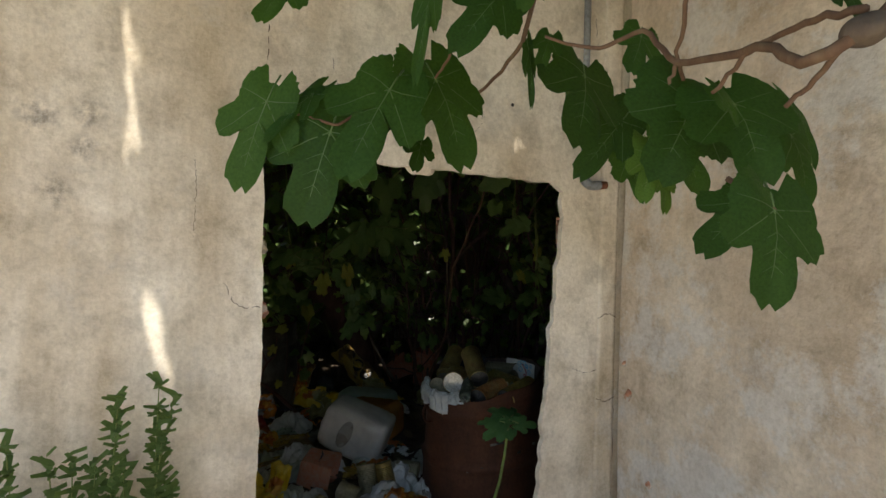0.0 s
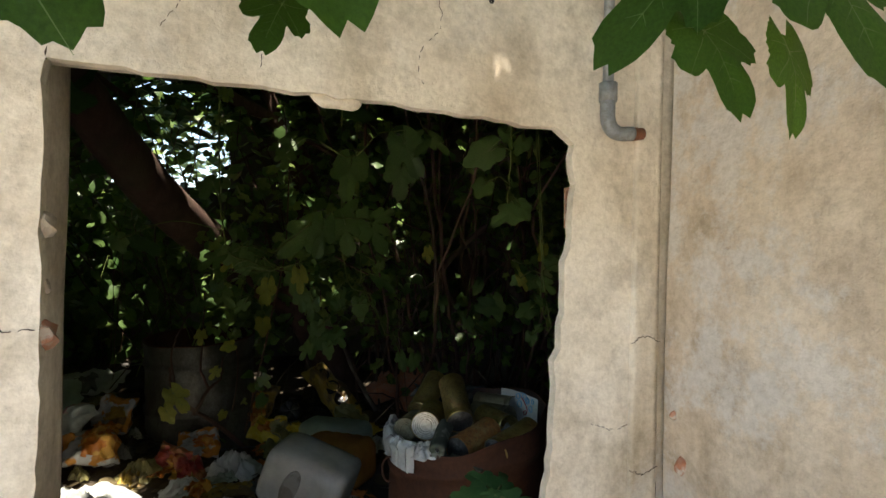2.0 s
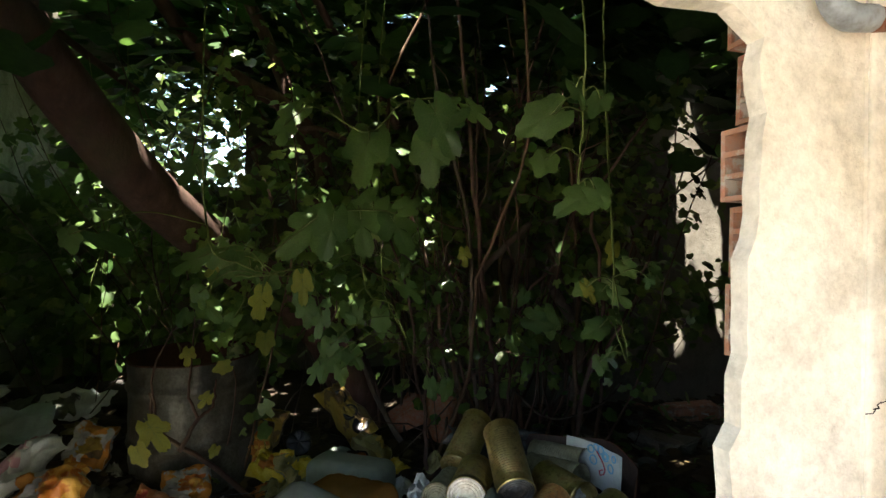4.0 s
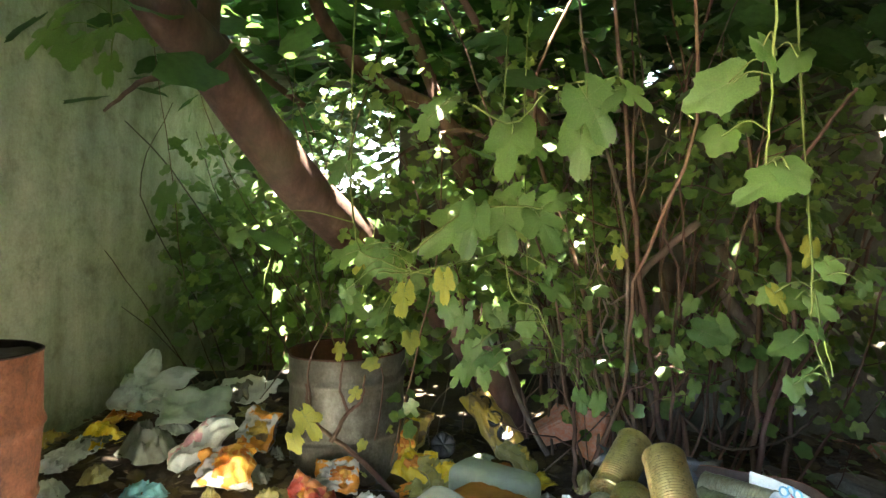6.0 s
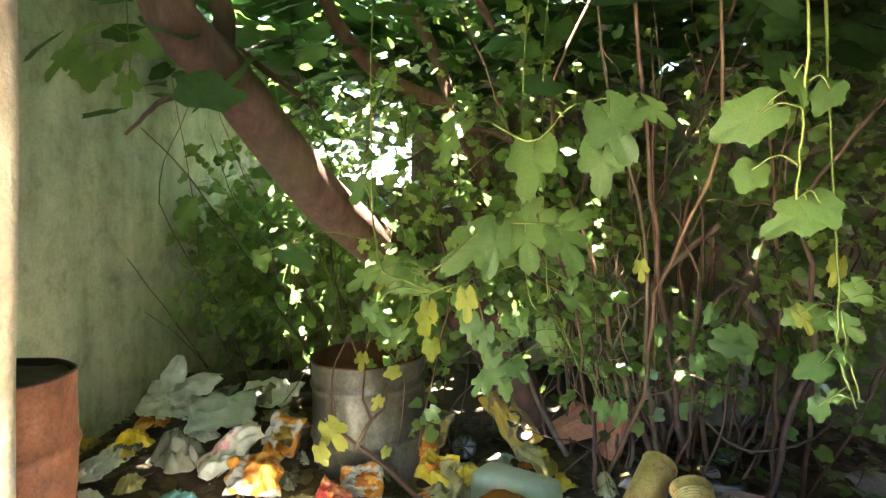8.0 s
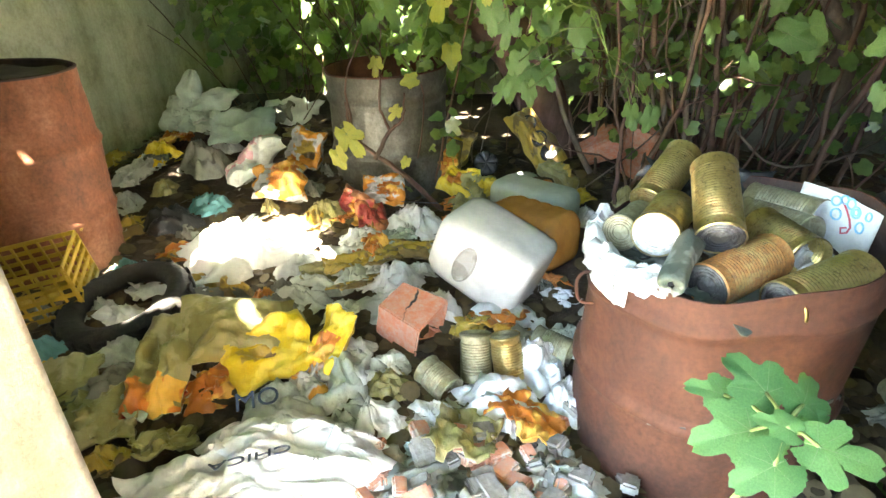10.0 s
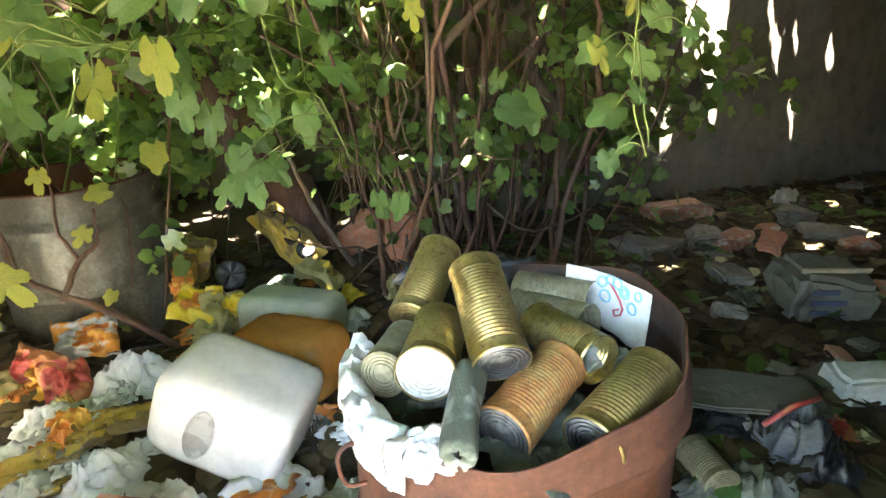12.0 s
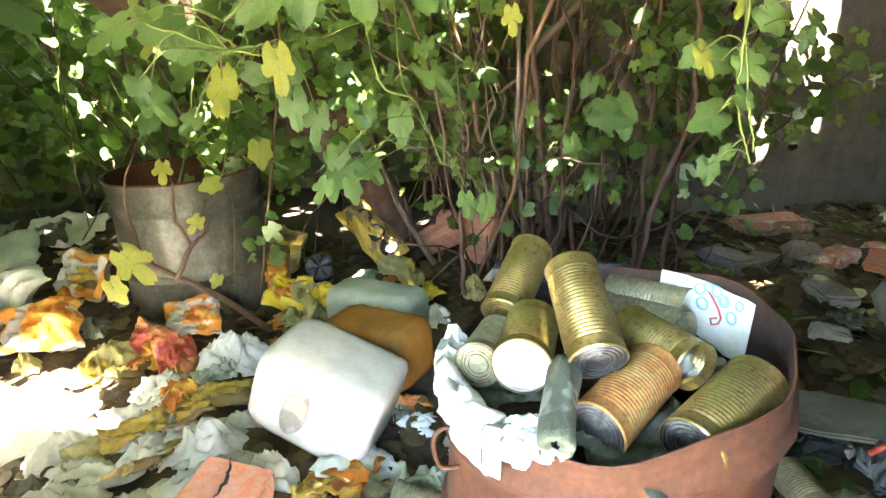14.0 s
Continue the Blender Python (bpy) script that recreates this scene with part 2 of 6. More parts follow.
plastic("bag_white", (0.80, 0.82, 0.80), 0.4, None, 0.35, 0.25)
plastic("bag_sheer", (0.64, 0.68, 0.62), 0.3, None, 0.5, 0.25)
plastic("bag_mint", (0.52, 0.62, 0.54), 0.45, None, 0.3, 0.25)
plastic("bag_teal", (0.14, 0.36, 0.38), 0.4, None, 0.3, 0.2)
plastic("bag_black", (0.02, 0.021, 0.023), 0.35)
plastic("bag_yellow", (0.75, 0.52, 0.02), 0.35, (0.78, 0.60, 0.08))
plastic("bag_olive", (0.28, 0.25, 0.09), 0.35, (0.34, 0.30, 0.14))
plastic("bag_gold", (0.50, 0.34, 0.06), 0.3, (0.20, 0.13, 0.05))
plastic("bag_orange", (0.62, 0.20, 0.03), 0.3, (0.75, 0.42, 0.08))
plastic("bag_red", (0.34, 0.04, 0.03), 0.35, (0.42, 0.16, 0.06), 0.5)
plastic("bag_pink", (0.62, 0.34, 0.36), 0.4, (0.60, 0.55, 0.45))
plastic("bag_clear", (0.28, 0.29, 0.24), 0.2, None, 0.5, 0.3)
plastic("bag_blue", (0.07, 0.08, 0.09), 0.5, (0.12, 0.13, 0.13), 0.5)
plastic("foil", (0.6, 0.6, 0.58), 0.25, (0.62, 0.28, 0.06))
plastic("jug_white", (0.78, 0.76, 0.69), 0.22, None, 0.12, 0.2, 1.0, 0.06)
plastic("jug_grime", (0.42, 0.40, 0.35), 0.4, (0.26, 0.24, 0.20), 0.5, 0.0, 1.0, 0.3)
plastic("jug_amber", (0.62, 0.29, 0.07), 0.25, None, 0.2, 0.3, 1.0, 0.08)
plastic("jug_sage", (0.50, 0.57, 0.45), 0.3, None, 0.2, 0.3, 1.0, 0.1)
plastic("crate_yellow", (0.50, 0.32, 0.03), 0.5)
plastic("rubber", (0.018, 0.017, 0.016), 0.7, None, 0.5)
plastic("tray_black", (0.05, 0.05, 0.055), 0.25)
plastic("cloth_green", (0.085, 0.10, 0.07), 0.9, (0.2, 0.21, 0.17), 0.5)
plastic("cardboard", (0.30, 0.25, 0.17), 0.9, (0.26, 0.24, 0.18), 0.4)
plastic("grey_board", (0.13, 0.13, 0.105), 0.7)
plastic("paper_blue", (0.20, 0.50, 0.70), 0.5)
plastic("print_red", (0.55, 0.07, 0.10), 0.5)
plastic("print_navy", (0.06, 0.08, 0.14), 0.5)
plastic("print_white", (0.62, 0.64, 0.60), 0.5, None, 0.5)

# ---- mesh helpers ----


def mesh_from(name, verts, faces, mats, smooth=False, face_mats=None):
    me = bpy.data.meshes.new(name)
    me.from_pydata([tuple(v) for v in verts], [], [tuple(f) for f in faces])
    for m in ([mats] if isinstance(mats, str) else mats):
        me.materials.append(MATS[m])
    if face_mats is not None:
        me.polygons.foreach_set("material_index", face_mats)
    if smooth:
        me.polygons.foreach_set("use_smooth", [True] * len(me.polygons))
    me.update()
    return me


def from_bm(name, bm, mats, smooth=False):
    me = bpy.data.meshes.new(name)
    bmesh.ops.recalc_face_normals(bm, faces=bm.faces)
    bm.to_mesh(me)
    bm.free()
    for m in ([mats] if isinstance(mats, str) else mats):
        me.materials.append(MATS[m])
    if smooth:
        me.polygons.foreach_set("use_smooth", [True] * len(me.polygons))
    return me


def part(name, me, parent, label="", m=None):
    ob = new(name, me)
    ob.parent = parent
    if m is not None:
        ob.matrix_local = m
    return tagged(ob, label)


def thing(name, label, category, m=None, me=None, group="", kind=""):
    ob = new(name, me)
    if m is not None:
        ob.matrix_world = m
    return tagged(ob, label, category, group, kind)


def box_bm(sx, sy, sz, bevel=0.0, centre=(0, 0, 0)):
    bm = bmesh.new()
    bmesh.ops.create_cube(bm, size=1)
    for v in bm.verts:
        v.co = Vector((v.co.x * sx, v.co.y * sy, v.co.z * sz)) + Vector(centre)
    if bevel:
        bmesh.ops.bevel(bm, geom=bm.edges[:], offset=bevel, segments=2, affect="EDGES")
    return bm


def rough_up(bm, amount, scale, seed=0.0):
    for v in bm.verts:
        v.co += noise.noise_vector(v.co * scale + Vector((seed, seed * 1.7, 3.1))) * amount


def tube(points, radii, sides=8):
    """Vertices and faces of a tapering tube along points."""
    verts, faces = [], []
    pts = [Vector(p) for p in points]
    side = None
    for i, p in enumerate(pts):
        d = (pts[min(i + 1, len(pts) - 1)] - pts[max(i - 1, 0)]).normalized()
        ref = side if side is not None else (Vector((1, 0, 0)) if abs(d.x) < 0.8 else Vector((0, 1, 0)))
        a = (ref - d * ref.dot(d)).normalized()
        side = a
        b = d.cross(a)
        for k in range(sides):
            ang = 2 * math.pi * k / sides
            verts.append(p + (a * math.cos(ang) + b * math.sin(ang)) * radii[i])
    for i in range(len(pts) - 1):
        for k in range(sides):
            k2 = (k + 1) % sides
            faces.append((i * sides + k, i * sides + k2, (i + 1) * sides + k2, (i + 1) * sides + k))
    faces.append(tuple(range(sides))[::-1])
    faces.append(tuple((len(pts) - 1) * sides + k for k in range(sides)))
    return verts, faces


def join(pieces):
    verts, faces = [], []
    for v, f in pieces:
        base = len(verts)
        verts += v
        faces += [tuple(i + base for i in q) for q in f]
    return verts, faces


def curve_points(points, steps=6, wobble=0.0, rng=random):
    """A smooth line through points, with a little wobble."""
    pts = [Vector(p) for p in points]
    ext = [pts[0] * 2 - pts[1]] + pts + [pts[-1] * 2 - pts[-2]]
    line = []
    for i in range(1, len(ext) - 2):
        p0, p1, p2, p3 = ext[i - 1:i + 3]
        for s in range(steps):
            t = s / steps
            q = 0.5 * ((2 * p1) + (p2 - p0) * t + (2 * p0 - 5 * p1 + 4 * p2 - p3) * t * t + (3 * p1 - p0 - 3 * p2 + p3) * t ** 3)
            line.append(q + Vector((rng.uniform(-1, 1), rng.uniform(-1, 1), rng.uniform(-1, 1))) * wobble)
    line.append(pts[-1])
    return line


def lathe(profile, sides=32, wave=None):
    """A turned surface; profile is a row of (radius, height). wave moves a vertex by angle and height."""
    verts, faces = [], []
    for r, z in profile:
        for k in range(sides):
            a = 2 * math.pi * k / sides
            rr, zz = (r, z) if wave is None else wave(r, z, a)
            verts.append(Vector((rr * math.cos(a), rr * math.sin(a), zz)))
    for i in range(len(profile) - 1):
        for k in range(sides):
            k2 = (k + 1) % sides
            faces.append((i * sides + k, i * sides + k2, (i + 1) * sides + k2, (i + 1) * sides + k))
    return verts, faces


# ---- leaves ----


def leaf_outline(kind, n, cut=0.5):
    """Outline of a leaf of length 1 whose stalk joins at the origin; y runs to the tip; cut deepens the bays between lobes."""
    pts = []
    for i in range(n):
        a = -math.pi + 2 * math.pi * (i + 0.5) / n
        if kind == "fig":
            r = 0.60 - 0.24 * cut
            for at_a, size, width in ((0, 1.0, 0.44), (0.98, 0.73, 0.44), (-0.98, 0.70, 0.44), (2.0, 0.48, 0.55), (-2.0, 0.46, 0.55)):
                r = max(r, size * math.exp(-abs((a - at_a) / width) ** 3.4 * 0.5))
            r *= 0.5 if abs(a) > 2.8 else 1.0
            r *= 1 + (0.022 * math.sin(a * 27) + 0.012 * math.sin(a * 41) if n > 30 else 0)
        elif kind == "heart":
            r = 0.50 + 0.40 * math.exp(-(a / 0.50) ** 2) + 0.20 * math.exp(-((abs(a) - 1.0) / 0.32) ** 2) + 0.08 * math.exp(-((abs(a) - 2.1) / 0.4) ** 2)
            r *= 0.62 if abs(a) > 2.8 else 1.0
            r *= 1 + (0.03 * math.sin(a * 25) if n > 30 else 0)
        else:
            r = 0.22 + 0.76 * math.exp(-(a / 0.42) ** 2) + 0.10 * math.exp(-((abs(a) - 1.2) / 0.5) ** 2)
        r *= 1 + 0.02 * math.sin(i * 2.4)
        pts.append((r * math.sin(a), r * math.cos(a)))
    return pts


def leaf_height(x, y, bend, fold):
    return -bend * (y * y * 0.5 + x * x * 0.9) + fold * abs(x) + 0.02 * math.sin(9 * x + 5 * y)


def leaf_template(kind, n=26, bend=0.3, fold=0.12, veins=False, cut=0.5):
    rim = leaf_outline(kind, n, cut)
    hub = (0.0, 0.22)
    verts = [(hub[0], hub[1], leaf_height(*hub, bend, fold))]
    for f in ((0.55, 1.0) if n >= 20 else (1.0,)):
        verts += [(hub[0] + (x - hub[0]) * f, hub[1] + (y - hub[1]) * f, leaf_height(hub[0] + (x - hub[0]) * f, hub[1] + (y - hub[1]) * f, bend, fold)) for x, y in rim]
    faces = [(0, 1 + (k + 1) % n, 1 + k) for k in range(n)]
    if n >= 20:
        faces += [(1 + k, 1 + (k + 1) % n, 1 + n + (k + 1) % n, 1 + n + k) for k in range(n)]
    mats = [0] * len(faces)
    if veins:
        reach = {0: 0.9, 0.85: 0.74, -0.85: 0.74, 1.75: 0.46, -1.75: 0.46}
        runs = [((0, 0), a, reach[a], 0.007) for a in reach]
        runs += [((0, 0.25 + 0.17 * k), s * 0.95, 0.20 - 0.03 * k, 0.0035) for k in range(3) for s in (1, -1)]
        for (ox, oy), a, length, width in runs:
            d = Vector((math.sin(a), math.cos(a)))
            side = Vector((d.y, -d.x))
            base = len(verts)
            for s in range(4):
                q = Vector((ox, oy)) + d * length * s / 3
                w = width * (1 - 0.75 * s / 3)
                for sign in (1, -1):
                    p = q + side * w * sign
                    verts.append((p.x, p.y, leaf_height(p.x, p.y, bend, fold) + 0.006))
            for s in range(3):
                faces.append((base + 2 * s, base + 2 * s + 1, base + 2 * s + 3, base + 2 * s + 2))
                mats.append(1)
        stalk_v, stalk_f = tube([(0, 0.04, 0.004), (0, -0.18, -0.02), (0, -0.36, -0.09)], [0.011, 0.013, 0.015], 5)
        base = len(verts)
        verts += [tuple(v) for v in stalk_v]
        faces += [tuple(i + base for i in f) for f in stalk_f]
        mats += [1] * len(stalk_f)
    return verts, faces, mats


def leaf_cloud(name, poses, kind, mat, n=12, bend=0.3, fold=0.12):
    """Many leaves in one mesh; poses are 4x4 matrices that carry their size."""
    tv, tf, _ = leaf_template(kind, n, bend, fold)
    tv = np.array(tv)
    nv = len(tv)
    verts = np.concatenate([tv @ np.array(m.to_3x3()).T + np.array(m.translation) for m in poses])
    faces = [tuple(i + k * nv for i in f) for k in range(len(poses)) for f in tf]
    return mesh_from(name, verts, faces, mat, True)


def leaf_pose(place, size, facing=None, tip=None, rng=random):
    """A leaf's pose: its upper face towards facing, its tip roughly towards tip."""
    z = Vector(facing if facing else (rng.uniform(-0.7, 0.7), rng.uniform(-0.9, 0.3), 1)).normalized()
    y = Vector(tip if tip else (rng.uniform(-1, 1), rng.uniform(-1, 1), rng.uniform(-1.2, 0.1)))
    y = (y - z * y.dot(z)).normalized()
    x = y.cross(z)
    m = Matrix((x, y, z)).transposed().to_4x4()
    return Matrix.Translation(place) @ m @ Matrix.Diagonal((size, size, size, 1))

# ---- ground ----
INNER = 0.15


def ground_height(x, y):
    inside = min(max((y - 2.0) / 0.3, 0), 1)
    h = -0.08 + (INNER + 0.08) * inside + 0.03 * noise.noise((x * 1.3, y * 1.3, 0)) + 0.012 * noise.noise((x * 6, y * 6, 4))
    pile = 0.34 * math.exp(-((x + 0.75) ** 2 / 0.5 + (y - 4.9) ** 2 / 0.7))
    return h + pile * inside


def build_ground():
    xs = [-60, -20, -8, -4] + [-3 + 0.12 * i for i in range(84)] + [8, 12, 25, 60]
    ys = [-60, -15, -5, -1] + [-0.4 + 0.12 * i for i in range(82)] + [11, 16, 30, 60]
    verts = [(x, y, ground_height(x, y)) for y in ys for x in xs]
    w = len(xs)
    faces = [(j * w + i, j * w + i + 1, (j + 1) * w + i + 1, (j + 1) * w + i) for j in range(len(ys) - 1) for i in range(w - 1)]
    ob = new("ground", mesh_from("ground", verts, faces, "soil", True))
    tagged(ob, "dark damp soil covered with rotting leaves", "ground", kind="structure")


build_ground()
# unseen pale slab, added to throw sunlight back onto the front wall
bm = box_bm(11, 12, 0.06, 0, (-3.9, -4.06, 0.0))
bmesh.ops.subdivide_edges(bm, edges=bm.edges[:], cuts=10, use_grid_fill=True)
rough_up(bm, 0.012, 1.5)
tagged(new("yard_floor", from_bm("yard_floor", bm, "yard_pale", True)), "unseen pale yard floor added to bounce sunlight", "floor", kind="structure")

# ---- walls ----
LEFT_X, RIGHT_X, TOP_Z = 0.235, 1.31, 1.765


def ragged(a, b, step, amount, rng, bias=0.0):
    """Points from a to b with a broken edge."""
    a, b = Vector(a), Vector(b)
    count = max(2, int((b - a).length / step))
    side = Vector((-(b - a).y, (b - a).x)).normalized()
    pts = []
    for i in range(count + 1):
        t = i / count
        s = noise.noise((t * 9 + rng * 7.3, rng, 0)) * amount + noise.noise((t * 31 + rng, rng, 5)) * amount * 0.5
        pts.append(a.lerp(b, t) + side * (s + bias))
    return pts


def slab_from_outline(name, outline, y0, y1, mat):
    """A wall that stands in a vertical plane: outline in (x, z), from y0 to y1."""
    bm = bmesh.new()
    front = [bm.verts.new((p[0], y0, p[1])) for p in outline]
    face = bm.faces.new(front)
    ext = bmesh.ops.extrude_face_region(bm, geom=[face])
    for v in [g for g in ext["geom"] if isinstance(g, bmesh.types.BMVert)]:
        v.co.y = y1
    bmesh.ops.triangulate(bm, faces=[f for f in bm.faces if len(f.verts) > 4])
    return from_bm(name, bm, mat)


def opening_outline(inset, amount, seed):
    """The wall's outline with the broken doorway cut out of its foot."""
    right = ragged((RIGHT_X - 0.09 + inset, 0.0), (RIGHT_X + inset, 1.42), 0.03, amount, seed)
    right += ragged((RIGHT_X + 0.015 + inset, 1.45), (RIGHT_X + 0.02 + inset, TOP_Z - 0.055 + inset), 0.03, amount * 0.6, seed + 1)
    top = ragged((RIGHT_X - 0.03 + inset, TOP_Z - 0.02 + inset), (LEFT_X - inset, TOP_Z + 0.012 + inset), 0.03, amount * 0.5, seed + 2)
    left = ragged((LEFT_X - inset, TOP_Z + inset), (LEFT_X - inset - 0.005, 0.0), 0.03, amount * 0.5, seed + 3)
    return right + top + left


def build_front_wall():
    wall = new("wall_front")
    tagged(wall, "cream rendered wall with a broken doorway", "wall", kind="structure")
    edge = opening_outline(0.0, 0.028, 1.0)
    outline = [(-6.0, -0.1), (-6.0, 3.1), (1.9, 3.1), (1.9, -0.1)] + [(p.x, p.y) for p in edge]
    part("render_coat", slab_from_outline("render_coat", outline, 2.0, 2.028, "plaster_cream"), wall)
    back = [(RIGHT_X + 0.245, 0.0), (RIGHT_X + 0.245, 1.90), (LEFT_X - 0.06, 1.90), (LEFT_X - 0.06, 0.0)]
    outline = [(-6.0, -0.1), (-6.0, 3.1), (1.9, 3.1), (1.9, -0.1)] + back
    part("core", slab_from_outline("core", outline, 2.03, 2.17, "plaster_grey"), wall)
    # the doorway's plastered side and its lintel
    bm = box_bm(0.04, 0.165, 1.90, 0.004, (LEFT_X - 0.028, 2.112, 0.95))
    bmesh.ops.subdivide_edges(bm, edges=bm.edges[:], cuts=9, use_grid_fill=True)
    for v in bm.verts:
        v.co.x -= 0.07 * (v.co.y - 2.03)
    rough_up(bm, 0.005, 9)
    part("reveal", from_bm("reveal", bm, "plaster_cream", True), wall)
    bm = box_bm(1.30, 0.035, 0.15, 0.006, (0.83, 2.047, TOP_Z + 0.088))
    part("lintel", from_bm("lintel", bm, "plaster_grey"), wall)
    # drip of mortar under the lintel
    bm = bmesh.new()
    bmesh.ops.create_icosphere(bm, subdivisions=3, radius=1)
    for v in bm.verts:
        v.co = Vector((v.co.x * 0.06, v.co.y * 0.014, v.co.z * 0.022))
    rough_up(bm, 0.014, 22)
    part("mortar_drip", from_bm("mortar_drip", bm, "plaster_cream", True), wall, "", pose(0.755, 2.02, TOP_Z - 0.004))
    # hollow bricks in the broken jamb, laid on edge, their cells towards the doorway
    verts, faces = [], []
    hx, hy, hz = 0.085, 0.036, 0.054

    def quad(a, b, c, d):
        base = len(verts)
        verts.extend((a, b, c, d))
        faces.append((base, base + 1, base + 2, base + 3))

    quad((hx, -hy, -hz), (hx, hy, -hz), (hx, hy, hz), (hx, -hy, hz))
    quad((-hx, -hy, -hz), (hx, -hy, -hz), (hx, -hy, hz), (-hx, -hy, hz))
    quad((hx, hy, -hz), (-hx, hy, -hz), (-hx, hy, hz), (hx, hy, hz))
    quad((-hx, -hy, hz), (hx, -hy, hz), (hx, hy, hz), (-hx, hy, hz))
    quad((-hx, hy, -hz), (hx, hy, -hz), (hx, -hy, -hz), (-hx, -hy, -hz))
    t, cell = 0.008, (2 * hz - 4 * 0.008) / 3
    zs = [-hz]
    for k in range(3):
        zs += [zs[-1] + t, zs[-1] + t + cell]
    zs.append(hz)
    for i in range(len(zs) - 1):
        z0, z1 = zs[i], zs[i + 1]
        if i % 2 == 0:
            quad((-hx, hy, z0), (-hx, -hy, z0), (-hx, -hy, z1), (-hx, hy, z1))
        else:
            for y0, y1 in ((-hy, -hy + t), (hy - t, hy)):
                quad((-hx, y1, z0), (-hx, y0, z0), (-hx, y0, z1), (-hx, y1, z1))
            a, b, d = -hy + t, hy - t, -hx + 0.12
            quad((-hx, a, z0), (d, a, z0), (d, a, z1), (-hx, a, z1))
            quad((d, b, z0), (-hx, b, z0), (-hx, b, z1), (d, b, z1))
            quad((-hx, b, z0), (d, b, z0), (d, a, z0), (-hx, a, z0))
            quad((-hx, a, z1), (d, a, z1), (d, b, z1), (-hx, b, z1))
            quad((d, a, z0), (d, b, z0), (d, b, z1), (d, a, z1))
    brick_mesh = mesh_from("brick", verts, faces, "hollow_clay")
    rng = random.Random(4)
    z = 0.16
    k = 0
    while z < 1.80:
        x = RIGHT_X + 0.182 - (0.018 if k % 2 == 0 else 0.0) + rng.uniform(-0.014, 0.014) - 0.06 * max(0, (1.2 - z)) * 0.6
        ob = part("brick", brick_mesh, wall, "", pose(x, 2.085, z, rng.uniform(-2, 2), rng.uniform(-2, 2), rng.uniform(-5, 5)))
        z += 0.117
        k += 1
    # lumps of mortar between the bricks
    for z in (0.085, 0.385, 0.685, 0.835, 0.985, 1.135, 1.285, 1.435, 1.585, 1.735):
        bm = bmesh.new()
        bmesh.ops.create_icosphere(bm, subdivisions=2, radius=1)
        for v in bm.verts:
            v.co = Vector((v.co.x * 0.035, v.co.y * 0.05, v.co.z * 0.014))
        rough_up(bm, 0.012, 25, z)
        part("mortar", from_bm("mortar", bm, "plaster_grey"), wall, "", pose(RIGHT_X + 0.13, 2.085, z))
    # a plaster band beside the inner corner
    bm = box_bm(0.085, 0.010, 3.0, 0.002, (1.545, 1.999, 1.5))
    bmesh.ops.subdivide_edges(bm, edges=bm.edges[:], cuts=5, use_grid_fill=True)
    rough_up(bm, 0.003, 9)
    part("plaster_band", from_bm("plaster_band", bm, "plaster_cream", True), wall)


def build_walls():
    build_front_wall()

    def wall(name, label, sx, sy, sz, centre, mat, lump=0.008):
        bm = box_bm(sx, sy, sz, 0, centre)
        bmesh.ops.subdivide_edges(bm, edges=bm.edges[:], cuts=14, use_grid_fill=True)
        rough_up(bm, lump, 2.2)
        return tagged(new(name, from_bm(name, bm, mat, False)), label, "wall", kind="structure")

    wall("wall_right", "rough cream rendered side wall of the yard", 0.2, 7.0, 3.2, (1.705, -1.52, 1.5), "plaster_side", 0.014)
    wall("wall_green", "mossy green painted wall with damp stains", 0.2, 5.3, 3.4, (-1.52, 4.83, 1.6), "plaster_green")
    wall("wall_back", "dark wall behind the thicket, shade put into its tone", 7.5, 0.2, 3.0, (6.3, 5.7, 1.4), "plaster_dark")
    # two unseen walls added to close the ruin and keep daylight out
    wall("wall_far_right", "added end wall closing the ruin, toned dark as shade", 0.2, 4.0, 3.0, (8.0, 3.9, 1.4), "plaster_dark")
    wall("wall_inner_front", "added wall beside the doorway that keeps light out", 6.2, 0.16, 3.0, (5.0, 2.09, 1.4), "plaster_dark")
    wall("wall_yard_back", "rendered wall behind the yard", 9.0, 0.2, 2.4, (-2.0, -5.0, 1.1), "plaster_cream")
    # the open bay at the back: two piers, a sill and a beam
    wall("pier_a", "wall beside the open bay, toned dark as shade", 3.0, 0.25, 4.0, (-2.55, 7.6, 1.9), "plaster_dark")
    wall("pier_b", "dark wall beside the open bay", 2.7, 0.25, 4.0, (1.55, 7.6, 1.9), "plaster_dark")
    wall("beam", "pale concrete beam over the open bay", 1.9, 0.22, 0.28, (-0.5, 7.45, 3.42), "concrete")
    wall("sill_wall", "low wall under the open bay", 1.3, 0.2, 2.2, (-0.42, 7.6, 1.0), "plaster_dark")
    wall("wall_back_side", "side wall behind the thicket, toned dark as shade", 0.2, 2.0, 3.2, (2.75, 6.7, 1.5), "plaster_dark")
    # earth fill under the raised floor
    bm = box_bm(0.9, 0.12, 0.10, 0.02, (0.72, 2.09, 0.06))
    tagged(new("doorstep", from_bm("doorstep", bm, "concrete")), "worn concrete doorstep under the rubbish", "step", kind="structure")


build_walls()


def crack(points, width, seed, on="wall_front"):
    """A hairline crack in the render: a thin jagged tube with the gap's shade as its colour."""
    rng = random.Random(seed)
    line = curve_points(points, 12, 0.0032, rng)
    n = len(line) - 1
    v, f = tube(line, [width * (0.5 + 0.7 * abs(noise.noise((i * 0.7, seed, 0)))) for i in range(n + 1)], 4)
    part("crack", mesh_from("crack", v, f, "rust_dark"), bpy.data.objects[on], "dark hairline crack")


